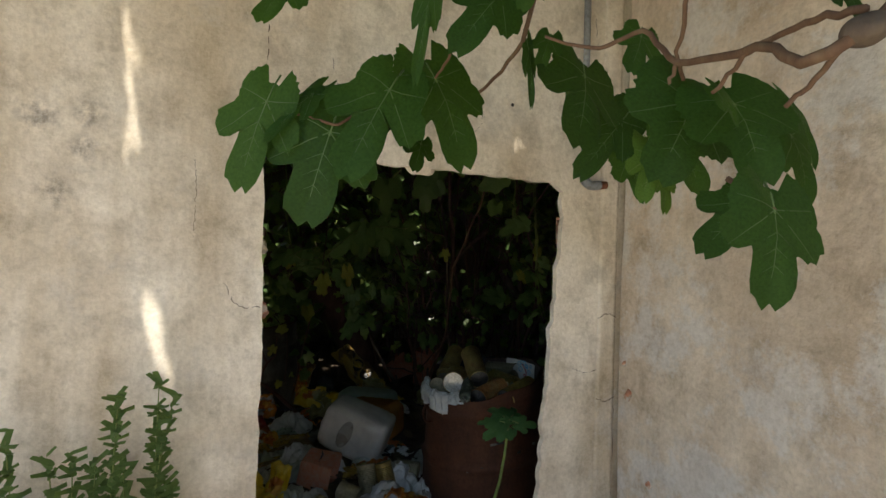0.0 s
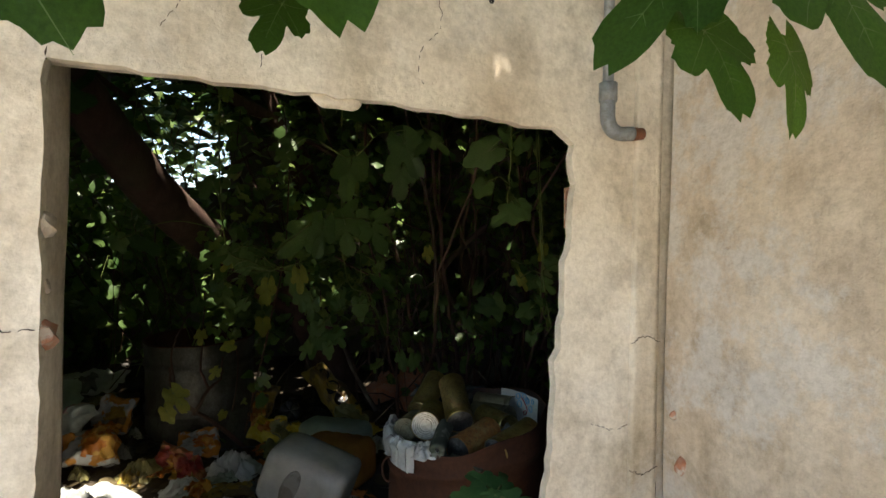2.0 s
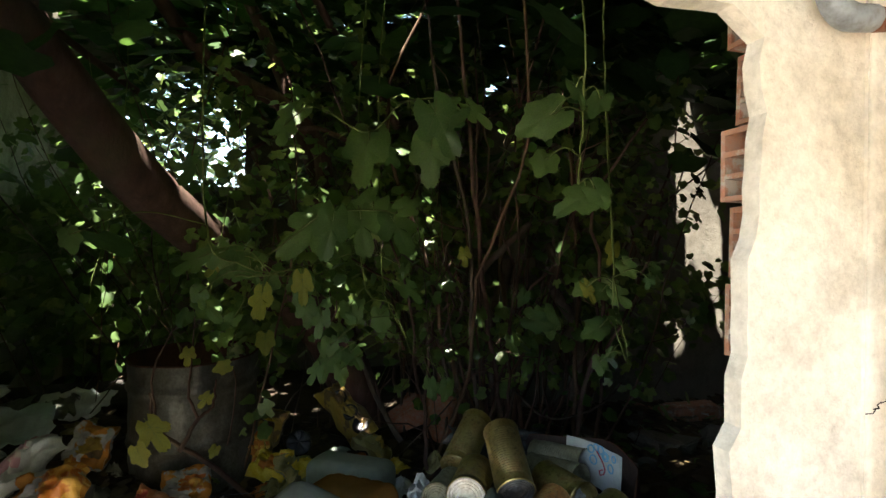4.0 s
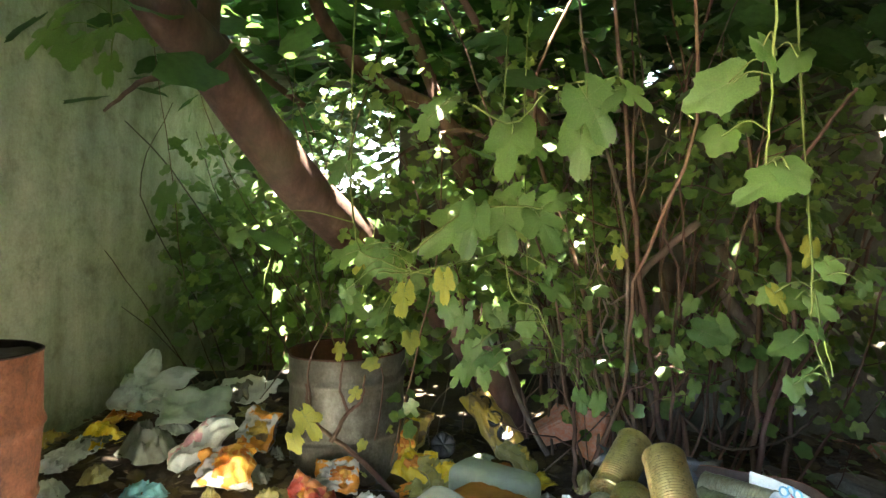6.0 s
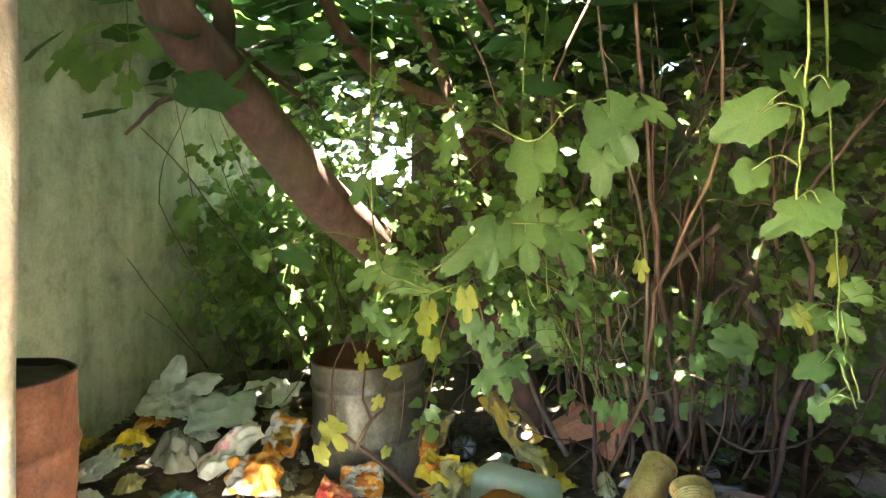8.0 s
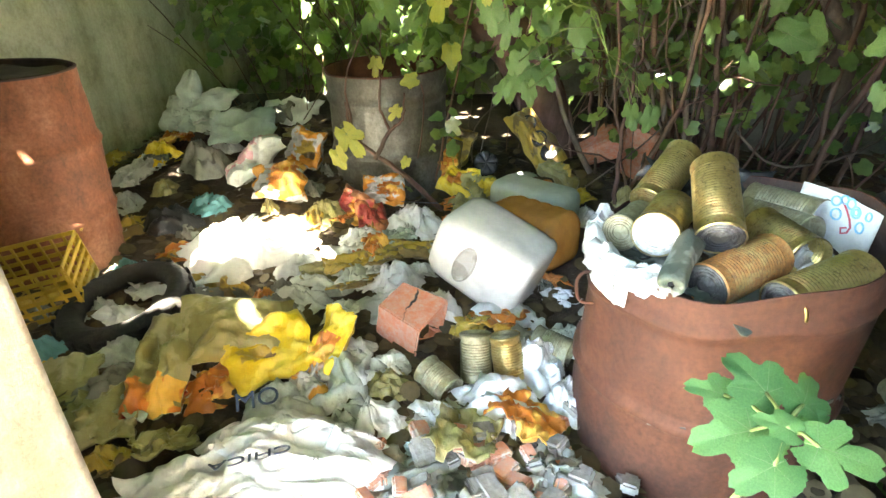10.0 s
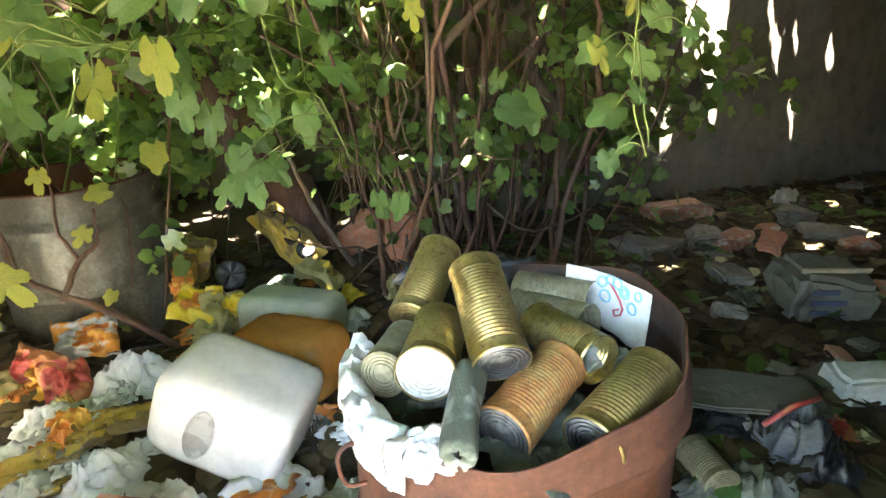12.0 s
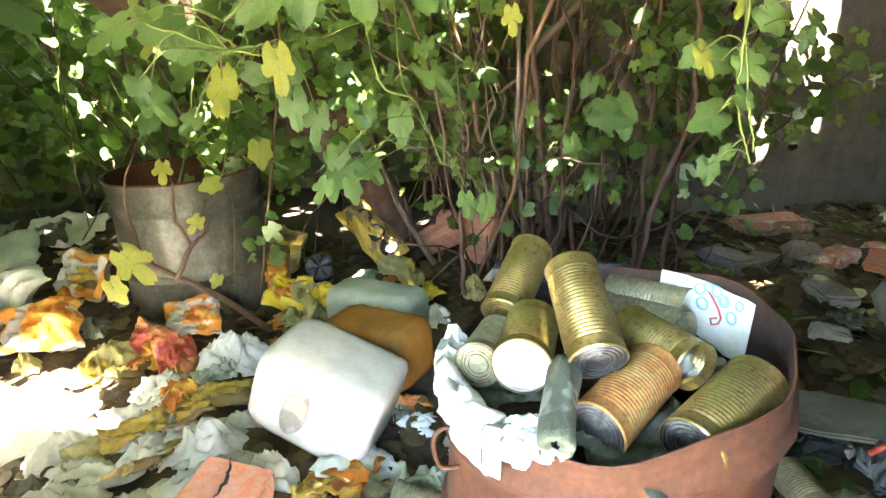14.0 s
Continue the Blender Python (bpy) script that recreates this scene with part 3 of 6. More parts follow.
for pts, w, s in (
    ([(0.236, 2.0, 1.77), (0.232, 2.0, 1.95), (0.238, 2.0, 2.15), (0.232, 2.0, 2.45)], 0.0022, 1), ([(0.60, 2.0, 1.79), (0.61, 2.0, 1.9), (0.66, 2.0, 2.0)], 0.0012, 2),
    ([(0.95, 2.0, 1.78), (0.93, 2.0, 1.87), (0.98, 2.0, 1.95), (0.96, 2.0, 2.05)], 0.0012, 3), ([(0.42, 2.0, 1.86), (0.46, 2.0, 1.95), (0.44, 2.0, 2.1)], 0.0011, 4),
    ([(1.585, 1.999, 0.1), (1.588, 1.999, 0.9), (1.583, 1.999, 1.5), (1.59, 1.999, 2.6)], 0.0022, 5), ([(1.39, 2.0, 1.02), (1.46, 2.0, 1.0), (1.50, 2.0, 1.01)], 0.0012, 6),
    ([(1.50, 1.988, 0.9), (1.54, 1.988, 0.885), (1.585, 1.988, 0.9)], 0.0014, 7), ([(1.50, 1.988, 1.22), (1.54, 1.988, 1.235), (1.585, 1.988, 1.22)], 0.0014, 8),
    ([(0.12, 2.0, 1.36), (0.16, 2.0, 1.29), (0.235, 2.0, 1.285)], 0.0014, 9), ([(0.03, 2.0, 1.5), (0.035, 2.0, 1.65), (0.03, 2.0, 1.75)], 0.0010, 10),
    ([(1.42, 2.0, 2.05), (1.47, 2.0, 2.2), (1.46, 2.0, 2.4)], 0.0014, 11)):
    crack(pts, w, s)
# nail holes as small discs, the dark inside put into their colour
for k, (x, z) in enumerate(((0.80, 1.928), (0.80, 1.99), (1.10, 2.02))):
    v, f = lathe([(0.001, 0), (0.006, 0.0), (0.007, 0.002)], 10)
    part("nail_hole", mesh_from("nail_hole", v, f, "soot"), bpy.data.objects["wall_front"], "", pose(x, 1.9975, z, 90))
# broken plaster nicks in the left edge with bare brick
for z, s in ((1.475, 0.022), (1.27, 0.028), (1.36, 0.014)):
    bm = bmesh.new()
    bmesh.ops.create_icosphere(bm, subdivisions=2, radius=s)
    rough_up(bm, s * 0.5, 40, z)
    part("nick", from_bm("nick", bm, "hollow_clay" if s > 0.025 else "plaster_grey"), bpy.data.objects["wall_front"], "chipped plaster with bare brick", pose(0.228, 2.03, z))
# flaked patches low on the side wall
for x, y, z, s in ((1.601, 1.92, 0.92, 0.022), (1.601, 1.80, 0.62, 0.016), (1.601, 1.95, 1.04, 0.010)):
    bm = bmesh.new()
    bmesh.ops.create_icosphere(bm, subdivisions=2, radius=1)
    for v in bm.verts:
        v.co = Vector((v.co.x * 0.010, v.co.y * s * 0.6, v.co.z * s))
    rough_up(bm, s * 0.5, 40, z)
    part("flaked_patch", from_bm("flaked_patch", bm, "hollow_clay"), bpy.data.objects["wall_right"], "flaked plaster with bare brick", pose(x, y, z))


def build_conduit():
    ob = thing("conduit_pipe", "grey metal conduit ending in a rusty elbow", "pipe", pose(0, 0, 0))
    v, f = tube([(1.40, 1.975, 3.0), (1.402, 1.975, 2.4), (1.405, 1.975, 1.80)], [0.013] * 3, 10)
    part("pipe", mesh_from("pipe", v, f, "pipe_grey", True), ob)
    v, f = tube(curve_points([(1.405, 1.975, 1.83), (1.405, 1.972, 1.765), (1.43, 1.972, 1.74), (1.475, 1.972, 1.742)], 5), [0.018] * 16, 10)
    part("elbow", mesh_from("elbow", v, f, "pipe_grey", True), ob, "grey elbow fitting")
    v, f = tube([(1.462, 1.972, 1.742), (1.482, 1.972, 1.742), (1.505, 1.971, 1.744)], [0.0165, 0.0165, 0.015], 10)
    part("nipple", mesh_from("nipple", v, f, "rust_orange", True), ob, "rusty threaded end")
    v, f = tube([(1.405, 1.975, 1.86), (1.405, 1.975, 1.815)], [0.022, 0.022], 10)
    part("collar", mesh_from("collar", v, f, "pipe_grey", True), ob)
    for z in (2.15, 2.75):
        bm = box_bm(0.07, 0.012, 0.018, 0.003, (1.403, 1.987, z))
        part("clip", from_bm("clip", bm, "pipe_grey"), ob)


build_conduit()

# ---- steel drums ----


def steel_drum(name, label, m, radius, height, mat, inner, cut=None, floor_at=0.1, rust_in=True):
    ob = thing(name, label, "drum", m)
    ribs = []
    steps = 44
    for i in range(steps + 1):
        z = height * i / steps
        r = radius
        for at_z in (0.29, 0.58):
            r += 0.016 * math.exp(-((z - at_z) / 0.014) ** 2)
        ribs.append((r, z))

    def wave(r, z, a):
        dent = 0.016 * noise.noise((math.cos(a) * 2 + m.translation.x, math.sin(a) * 2, z * 3)) + 0.006 * noise.noise((math.cos(a) * 6, math.sin(a) * 6, z * 9)) * min(1, (height - z) * 12)
        top = height if cut is None else cut(a)
        return r + dent, z * top / height

    v, f = lathe(ribs, 56, wave)
    part("shell", mesh_from("shell", v, f, mat, True), ob)
    v, f = lathe([(r - 0.006, z) for r, z in ribs], 56, wave)
    part("lining", mesh_from("lining", v, [q[::-1] for q in f], inner, True), ob, "rusted inner face")

    def rim_wave(r, z, a):
        top = height if cut is None else cut(a)
        dent = 0.016 * noise.noise((math.cos(a) * 2 + m.translation.x, math.sin(a) * 2, height * 3))
        return r + dent, top + z
    thick = 0.006 if cut is None else 0.0025
    ring = [(radius - 0.003 + thick * math.cos(b), thick * math.sin(b)) for b in [2 * math.pi * k / 8 for k in range(9)]]
    v, f = lathe(ring, 56, rim_wave)
    part("rim", mesh_from("rim", v, f, inner if cut is None else mat, True), ob)
    v, f = lathe([(0.001, floor_at), (radius * 0.5, floor_at + 0.015), (radius - 0.012, floor_at)], 40,
                 lambda r, z, a: (r, z + 0.02 * noise.noise((r * math.cos(a) * 9, r * math.sin(a) * 9, 1))))
    part("filling", mesh_from("filling", v, f, "soil", True), ob, "soil and dead leaves inside")
    return ob


DRUM = (1.405, 2.875)
steel_drum("steel_drum", "rusty orange steel drum standing by the green wall", pose(-1.09, 3.58, 0.10, 0, 0, 30), 0.295, 0.87, "rust_orange", "rust_dark", None, 0.845)
steel_drum("steel_drum", "weathered grey steel drum with a rusty red inside", pose(0.25, 4.70, 0.13, 2, -2, 0), 0.33, 0.72, "steel_grey", "rust_brown", None, 0.35)
steel_drum("cut_drum", "brown rusty cut-down drum full of empty tins", pose(DRUM[0], DRUM[1], 0.12), 0.312, 0.66, "rust_brown", "rust_dark",
           lambda a: 0.648 + 0.075 * math.cos(a) + 0.006 * math.sin(7 * a), 0.52)

# ---- tins ----


def tin_meshes(radius, length):
    profile = [(radius * 0.97, 0), (radius * 1.03, 0.002), (radius * 1.03, 0.005), (radius, 0.008)]
    z = 0.024
    while z < length - 0.030:
        profile += [(radius, z), (radius, z + 0.0022), (radius - 0.0034, z + 0.0042), (radius - 0.0034, z + 0.0062)]
        z += 0.0086
    profile += [(radius, length - 0.008), (radius * 1.03, length - 0.005), (radius * 1.03, length - 0.002), (radius * 0.97, length)]
    v, f = lathe(profile, 28)
    rings = [(0.0005, 0)]
    for k in (0.44, 0.60, 0.74, 0.88):
        rings += [(radius * (k - 0.045), 0), (radius * (k - 0.02), 0.003), (radius * (k + 0.02), 0.003), (radius * (k + 0.045), 0)]
    rings.append((radius * 0.97, 0))
    ev, ef = lathe(rings, 28)
    return (v, f), (ev, ef)


TIN_CACHE = {}


def tin(label, base, top, radius=0.053, body="can_gold", end_a="can_end", end_b="can_end", name="tin_can", group="empty tins"):
    """A tin lying or standing from base to top; end_a closes the base, end_b the top; None leaves it open."""
    base, top = Vector(base), Vector(top)
    length = (top - base).length
    key = (round(radius, 3), round(length, 2), body)
    if key not in TIN_CACHE:
        TIN_CACHE[key] = mesh_from("body", *tin_meshes(radius, round(length, 2))[0], body, True)
    turn = (top - base).to_track_quat("Z", "Y").to_matrix().to_4x4()
    ob = thing(name, label, "tin can", Matrix.Translation(base) @ turn, None, group)
    part("body", TIN_CACHE[key], ob)
    for mat, z, flip in ((end_a, 0.004, 180), (end_b, round(length, 2) - 0.004, 0)):
        if mat:
            k2 = (round(radius, 3), mat)
            if k2 not in TIN_CACHE:
                TIN_CACHE[k2] = mesh_from("lid", *tin_meshes(radius, 0.1)[1], mat, False)
            part("lid", TIN_CACHE[k2], ob, "", pose(0, 0, z, flip))
    return ob


# ---- rubbish ----


def crumple(seed, size, detail=3, folds=0.35):
    """A crushed bag: a heap of thin film with sharp folds and a ragged outline."""
    rings, spokes = (17, 54) if detail < 4 else (30, 96)
    bm = bmesh.new()
    rows = []
    for i in range(rings + 1):
        row = []
        rho = i / rings
        for k in range(spokes):
            a = 2 * math.pi * k / spokes
            out = 1 + 0.42 * noise.noise((math.cos(a) * 1.5 + seed, math.sin(a) * 1.5, seed * 2)) + 0.24 * noise.noise((math.cos(a) * 4 + seed, math.sin(a) * 4, seed)) + 0.05 * noise.noise((math.cos(a) * 9, math.sin(a) * 9 + seed, seed))
            x, y = rho * out * math.cos(a), rho * out * math.sin(a)
            p = Vector((x * 1.1 + seed * 3.1, y * 1.9 + seed * 1.3, seed))
            p += noise.noise_vector(p * 1.2) * 0.6
            ridge = 1 - abs(noise.noise(p)) * 2.4
            fine = 1 - abs(noise.noise(p * 2.2)) * 2.2
            tiny = 1 - abs(noise.noise(p * 6.5)) * 2.0
            body = (1 - rho ** 2.2) * (0.30 + 0.36 * ridge)
            z = body + folds * (0.34 * fine + 0.07 * tiny) * (1 - 0.6 * rho ** 4)
            shift = noise.noise_vector(p * 1.6) * 0.18
            row.append(bm.verts.new(((x + shift.x) * size[0] / 2, (y + shift.y) * size[1] / 2, max(z, -0.1 * rho) * size[2])))
        rows.append(row)
    for i in range(rings):
        for k in range(spokes):
            k2 = (k + 1) % spokes
            bm.faces.new((rows[i][k], rows[i + 1][k], rows[i + 1][k2], rows[i][k2]))
    bmesh.ops.remove_doubles(bm, verts=bm.verts[:], dist=1e-5)
    return bm


def sheet(seed, sx, sy, lift, nx=18, ny=14, thick=0.004):
    """A torn, wavy wrapper."""
    verts = []
    for layer in (1, 0):
        for j in range(ny):
            for i in range(nx):
                u, w = i / (nx - 1) - 0.5, j / (ny - 1) - 0.5
                p = Vector((u * 3 + seed * 2.3, w * 3 + seed, seed))
                edge = 1 + 0.10 * noise.noise(p * 2.0)
                fold = 1 - abs(noise.noise(p * 0.9)) * 1.8
                z = lift * (fold + 0.45 * (1 - abs(noise.noise(p * 2.3)) * 1.6)) * 0.6
                verts.append((u * sx * edge + 0.02 * noise.noise(p * 3), w * sy * edge + 0.02 * noise.noise(p * 3 + Vector((9, 0, 0))), max(z, -0.01) + layer * thick))
    faces = []
    n = nx * ny
    for j in range(ny - 1):
        for i in range(nx - 1):
            a = j * nx + i
            faces.append((a, a + 1, a + nx + 1, a + nx))
            faces.append((n + a, n + a + nx, n + a + nx + 1, n + a + 1))
    rim = [i for i in range(nx)] + [j * nx + nx - 1 for j in range(1, ny)] + [(ny - 1) * nx + i for i in range(nx - 2, -1, -1)] + [j * nx for j in range(ny - 2, 0, -1)]
    for k in range(len(rim)):
        a, b = rim[k], rim[(k + 1) % len(rim)]
        faces.append((a, n + a, n + b, b))
    return verts, faces


SEED = [0]


def full(label):
    """Labels of bags and wrappers say where they lie."""
    return label if len(label.split()) > 4 else label + " lying in the rubbish"


def bag(label, x, y, sx, sy, sz, mat, turn=0, lift=0.0, name="plastic_bag", group="", folds=0.5, z=None, detail=3):
    SEED[0] += 1
    label = full(label)
    bm = crumple(SEED[0] * 1.37, (sx * 0.86, sy * 0.86, sz * 1.1), detail, folds)
    low = min(v.co.z for v in bm.verts)
    zz = ground_height(x, y) - low - 0.006 + lift if z is None else z
    return thing(name, label, "plastic bag", pose(x, y, zz, 0, 0, turn), from_bm(name, bm, mat, True), group)


def wrapper(label, x, y, sx, sy, lift, mat, turn=0, tilt=(0, 0), z=None, name="food_wrapper", up=0.0):
    SEED[0] += 1
    label = full(label)
    v, f = sheet(SEED[0] * 0.73, sx, sy, lift)
    zz = ground_height(x, y) + 0.012 + up if z is None else z
    return thing(name, label, "wrapper", pose(x, y, zz, tilt[0], tilt[1], turn), mesh_from(name, v, f, mat, True))

def pouch(seed, w, h, thick, nx=22, ny=26):
    """A pillow-shaped packet lying in its own x, y plane, creased, with a crimped seam at both ends."""
    verts, faces = [], []
    for side in (1, -1):
        for j in range(ny):
            for i in range(nx):
                u, t = 2 * i / (nx - 1) - 1, 2 * j / (ny - 1) - 1
                q = Vector((u * 1.3 + seed, t * 1.3, seed * 0.7))
                full_at = max(0.0, 1 - u ** 4) ** 0.5 * max(0.0, 1 - abs(t) ** 5) ** 0.6
                crease = 0.8 * (1 - abs(noise.noise(q * 1.7)) * 2.6) + 0.35 * (1 - abs(noise.noise(q * 4.5)) * 2.4)
                z = side * thick * 0.5 * full_at * (0.75 + crease) + thick * 1.1 * noise.noise(q * 0.8) + (0.002 * math.sin(u * 60) if abs(t) > 0.9 else 0)
                pull = 1 - 0.10 * (1 - t * t) * full_at + 0.16 * noise.noise((t * 2.2, seed, 2))
                verts.append((u * w / 2 * pull, t * h / 2 * (1 + 0.22 * noise.noise((u * 1.6, seed, 5)) + 0.06 * noise.noise((u * 6, seed, 9))), z + side * 0.0012))
    n = nx * ny
    for j in range(ny - 1):
        for i in range(nx - 1):
            a = j * nx + i
            faces.append((a, a + 1, a + nx + 1, a + nx))
            faces.append((n + a, n + a + nx, n + a + nx + 1, n + a + 1))
    return verts, faces


def packet(label, place, turn, size, mat, print_mat=None, name="food_wrapper", patch=(0.15, 0.75, -0.5, 0.35)):
    """A packet with a printed panel that follows its upper face; patch bounds the print across and along."""
    SEED[0] += 1
    seed = SEED[0] * 0.91
    ob = thing(name, full(label), "wrapper", pose(*place, *turn))
    v, f = pouch(seed, *size)
    part("film", mesh_from("film", v, f, mat, True), ob)
    if print_mat:
        nx, ny = 22, 26
        keep = {}
        pv, pf = [], []
        for j in range(ny - 1):
            for i in range(nx - 1):
                u, t = 2 * (i + 0.5) / (nx - 1) - 1, 2 * (j + 0.5) / (ny - 1) - 1
                wob = 0.12 * noise.noise((u * 4 + seed, t * 4, 1))
                if patch[0] - 0.45 + wob < u < patch[1] + wob and patch[2] + wob < t < patch[3] + wob:
                    quad = []
                    for k in (j * nx + i, j * nx + i + 1, (j + 1) * nx + i + 1, (j + 1) * nx + i):
                        if k not in keep:
                            keep[k] = len(pv)
                            pv.append((v[k][0], v[k][1], v[k][2] + 0.0015))
                        quad.append(keep[k])
                    pf.append(tuple(quad))
        part("printed_panel", mesh_from("printed_panel", pv, pf, print_mat, True), ob, "printed panel of another colour")
    return ob


# ---- tins in and beside the cut drum ----
tin("tall gilt tin with fine ribs, sooty open bottom, leaning", (1.336, 2.771, 0.789), (1.371, 2.980, 0.887), 0.053, "can_gold", "soot", "can_gold")
tin("gilt ribbed tin leaning on the drum's rim", (1.263, 3.088, 0.739), (1.390, 3.249, 0.832), 0.053, "can_gold", "can_gold", "can_gold")
tin("gilt tin on its side with a pale ringed lid", (1.212, 2.821, 0.768), (1.301, 2.994, 0.763), 0.055, "can_gold", "can_end", "can_gold")
tin("smaller tin behind with a dull ringed lid", (1.152, 2.900, 0.733), (1.238, 3.037, 0.720), 0.046, "can_dirty", "can_dirty", "can_gold")
tin("rust-streaked ribbed tin lying with a sooty end", (1.300, 2.698, 0.707), (1.481, 2.820, 0.730), 0.053, "can_rusty", "soot", "can_gold")
tin("gilt ribbed tin lying by the rim with a sooty end", (1.412, 2.610, 0.722), (1.602, 2.700, 0.758), 0.053, "can_gold", "soot", "can_gold")
tin("bright ribbed tin lying open", (1.552, 2.791, 0.740), (1.521, 2.975, 0.736), 0.05, "can_gold", None, "can_gold")
tin("mossy old tin at the back of the drum", (1.662, 2.977, 0.764), (1.556, 3.139, 0.749), 0.046, "can_dirty", None, "can_dirty")
tin("dull tin under the others", (1.612, 2.916, 0.739), (1.536, 3.097, 0.717), 0.05, "can_dirty", None, "can_dirty")
tin("dirty tin standing in the rubbish", (0.81, 2.98, 0.16), (0.80, 3.04, 0.30), 0.05, "can_dirty", "can_dirty", "can_dirty")
tin("dirty ribbed tin standing in the rubbish", (0.92, 2.99, 0.16), (0.89, 3.04, 0.30), 0.05, "can_gold", "can_dirty", "can_dirty")
tin("corroded tin lying in the rubbish", (1.11, 3.07, 0.21), (1.00, 3.13, 0.22), 0.05, "can_dirty", None, "can_dirty")
tin("open tin lying on plastic bags", (0.74, 2.87, 0.20), (0.65, 2.95, 0.22), 0.048, "can_dirty", None, "can_dirty")
tin("dull tin lying beside the drum", (2.08, 3.02, 0.2), (2.05, 2.87, 0.2), 0.05, "can_dirty", "can_end", "can_dirty")
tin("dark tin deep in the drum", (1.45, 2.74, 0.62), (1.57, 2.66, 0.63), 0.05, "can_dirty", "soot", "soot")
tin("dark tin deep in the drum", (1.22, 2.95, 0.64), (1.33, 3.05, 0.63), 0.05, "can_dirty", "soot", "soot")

# ---- plastic containers ----


def jerrycan(label, m, sx, sy, sz, mat, cap, handle=True, bands=False):
    ob = thing("jerrycan", label, "container", m)
    if handle:
        # a rounded square section with sloping shoulders
        prof = [(0.001, -0.5), (0.70, -0.5), (0.86, -0.49), (0.95, -0.46), (0.99, -0.41), (0.965, -0.38), (0.99, -0.34), (1.0, -0.2), (1.0, 0.0), (1.0, 0.22), (0.985, 0.33), (0.94, 0.40), (0.86, 0.455), (0.70, 0.485), (0.4, 0.5), (0.001, 0.5)]
        v, f = lathe(prof, 40, lambda r, z, a: (r / (abs(math.cos(a)) ** 6 + abs(math.sin(a)) ** 6) ** (1 / 6), z))
        bm = bmesh.new()
        ring = [bm.verts.new((q[0] * sx / 2, q[1] * sy / 2, q[2] * sz)) for q in v]
        for q in f:
            if len(set(q)) > 2:
                bm.faces.new([ring[k] for k in q])
    else:
        bm = box_bm(sx, sy, sz)
        bmesh.ops.bevel(bm, geom=bm.edges[:], offset=min(sx, sy) * 0.30, segments=8, affect="EDGES", profile=0.55)
        bmesh.ops.triangulate(bm, faces=[f for f in bm.faces if len(f.verts) > 4])
    if bands:
        bmesh.ops.subdivide_edges(bm, edges=[e for e in bm.edges if abs(e.verts[0].co.z - e.verts[1].co.z) > sz * 0.3], cuts=14)
        for v in bm.verts:
            k = 1 + 0.025 * (1 if math.sin(v.co.z * 95) > 0.2 else 0)
            v.co.x *= k
            v.co.y *= k
    rough_up(bm, 0.004, 4, sx)
    part("body", from_bm("body", bm, mat, True), ob)
    v, f = lathe([(0.001, 0.05), (0.028, 0.05), (0.03, 0.045), (0.03, 0.012), (0.026, 0.01), (0.026, -0.05)], 20)
    part("cap", mesh_from("cap", v, f, cap, True), ob, "", pose(-sx * 0.25, sy * 0.2, sz / 2 - 0.02) if handle else pose(sx * 0.2, 0, -sz / 2 + 0.02, 180))
    if handle:
        loop = [(0.036 * math.cos(a), 0, 0.082 * math.sin(a)) for a in [k * math.tau / 28 for k in range(29)]]
        v, f = tube([Vector(q) for q in loop], [0.006] * 29, 8)
        grip = part("handle", mesh_from("handle", v, f, "jug_grime", True), ob, "grimy moulded handle ring", pose(sx * 0.02, -sy * 0.5 + 0.001, sz * 0.08, 0, 97, 0))
        v, f = lathe([(0.001, 0.0015), (0.6, 0.0022), (0.97, 0.0)], 28)
        part("recess", mesh_from("recess", [(q.x * 0.036, -q.z, q.y * 0.082) for q in v], f, "jug_grime", True), grip, "dirty grey hand recess", pose(0, -0.0015, 0))
    return ob


JUG = (0.85, 3.57)
jerrycan("dirty white plastic jerrycan lying on the rubbish", pose(JUG[0] - 0.01, JUG[1] - 0.05, 0.325, 0, -70, -27), 0.285, 0.315, 0.41, "jug_white", "jug_white")
AMB = (1.07, 4.00)
jerrycan("amber ribbed plastic jerrycan lying on its side", pose(AMB[0] - 0.05, AMB[1] - 0.14, 0.27, 0, 87, -40), 0.24, 0.25, 0.40, "jug_amber", "jug_amber", False, True)
SAGE = (1.07, 4.39)
jerrycan("sage green translucent bottle lying on its side", pose(SAGE[0] - 0.02, SAGE[1] - 0.20, 0.27, 0, 88, -36), 0.22, 0.22, 0.44, "jug_sage", "print_white", False)

# ---- broken flowerpot ----


def shard_box(label, place, turn, size, name="broken_flowerpot"):
    ob = thing(name, label, "flowerpot", pose(*place, *turn))
    sx, sy, sz = size
    v, f = lathe([(0.62 * sx, 0), (0.62 * sx, 0.02), (0.8 * sx, sz), (0.86 * sx, sz), (0.86 * sx, sz * 1.2), (0.80 * sx, sz * 1.2), (0.74 * sx, sz), (0.56 * sx, 0.03)], 28,
                 lambda r, z, a: (r * (1 + 0.10 * math.cos(4 * a)), z + (0.05 * sx if math.sin(a * 2.3) > 0.6 else 0)))
    part("pot", mesh_from("pot", v, f, "terracotta", False), ob)
    return ob




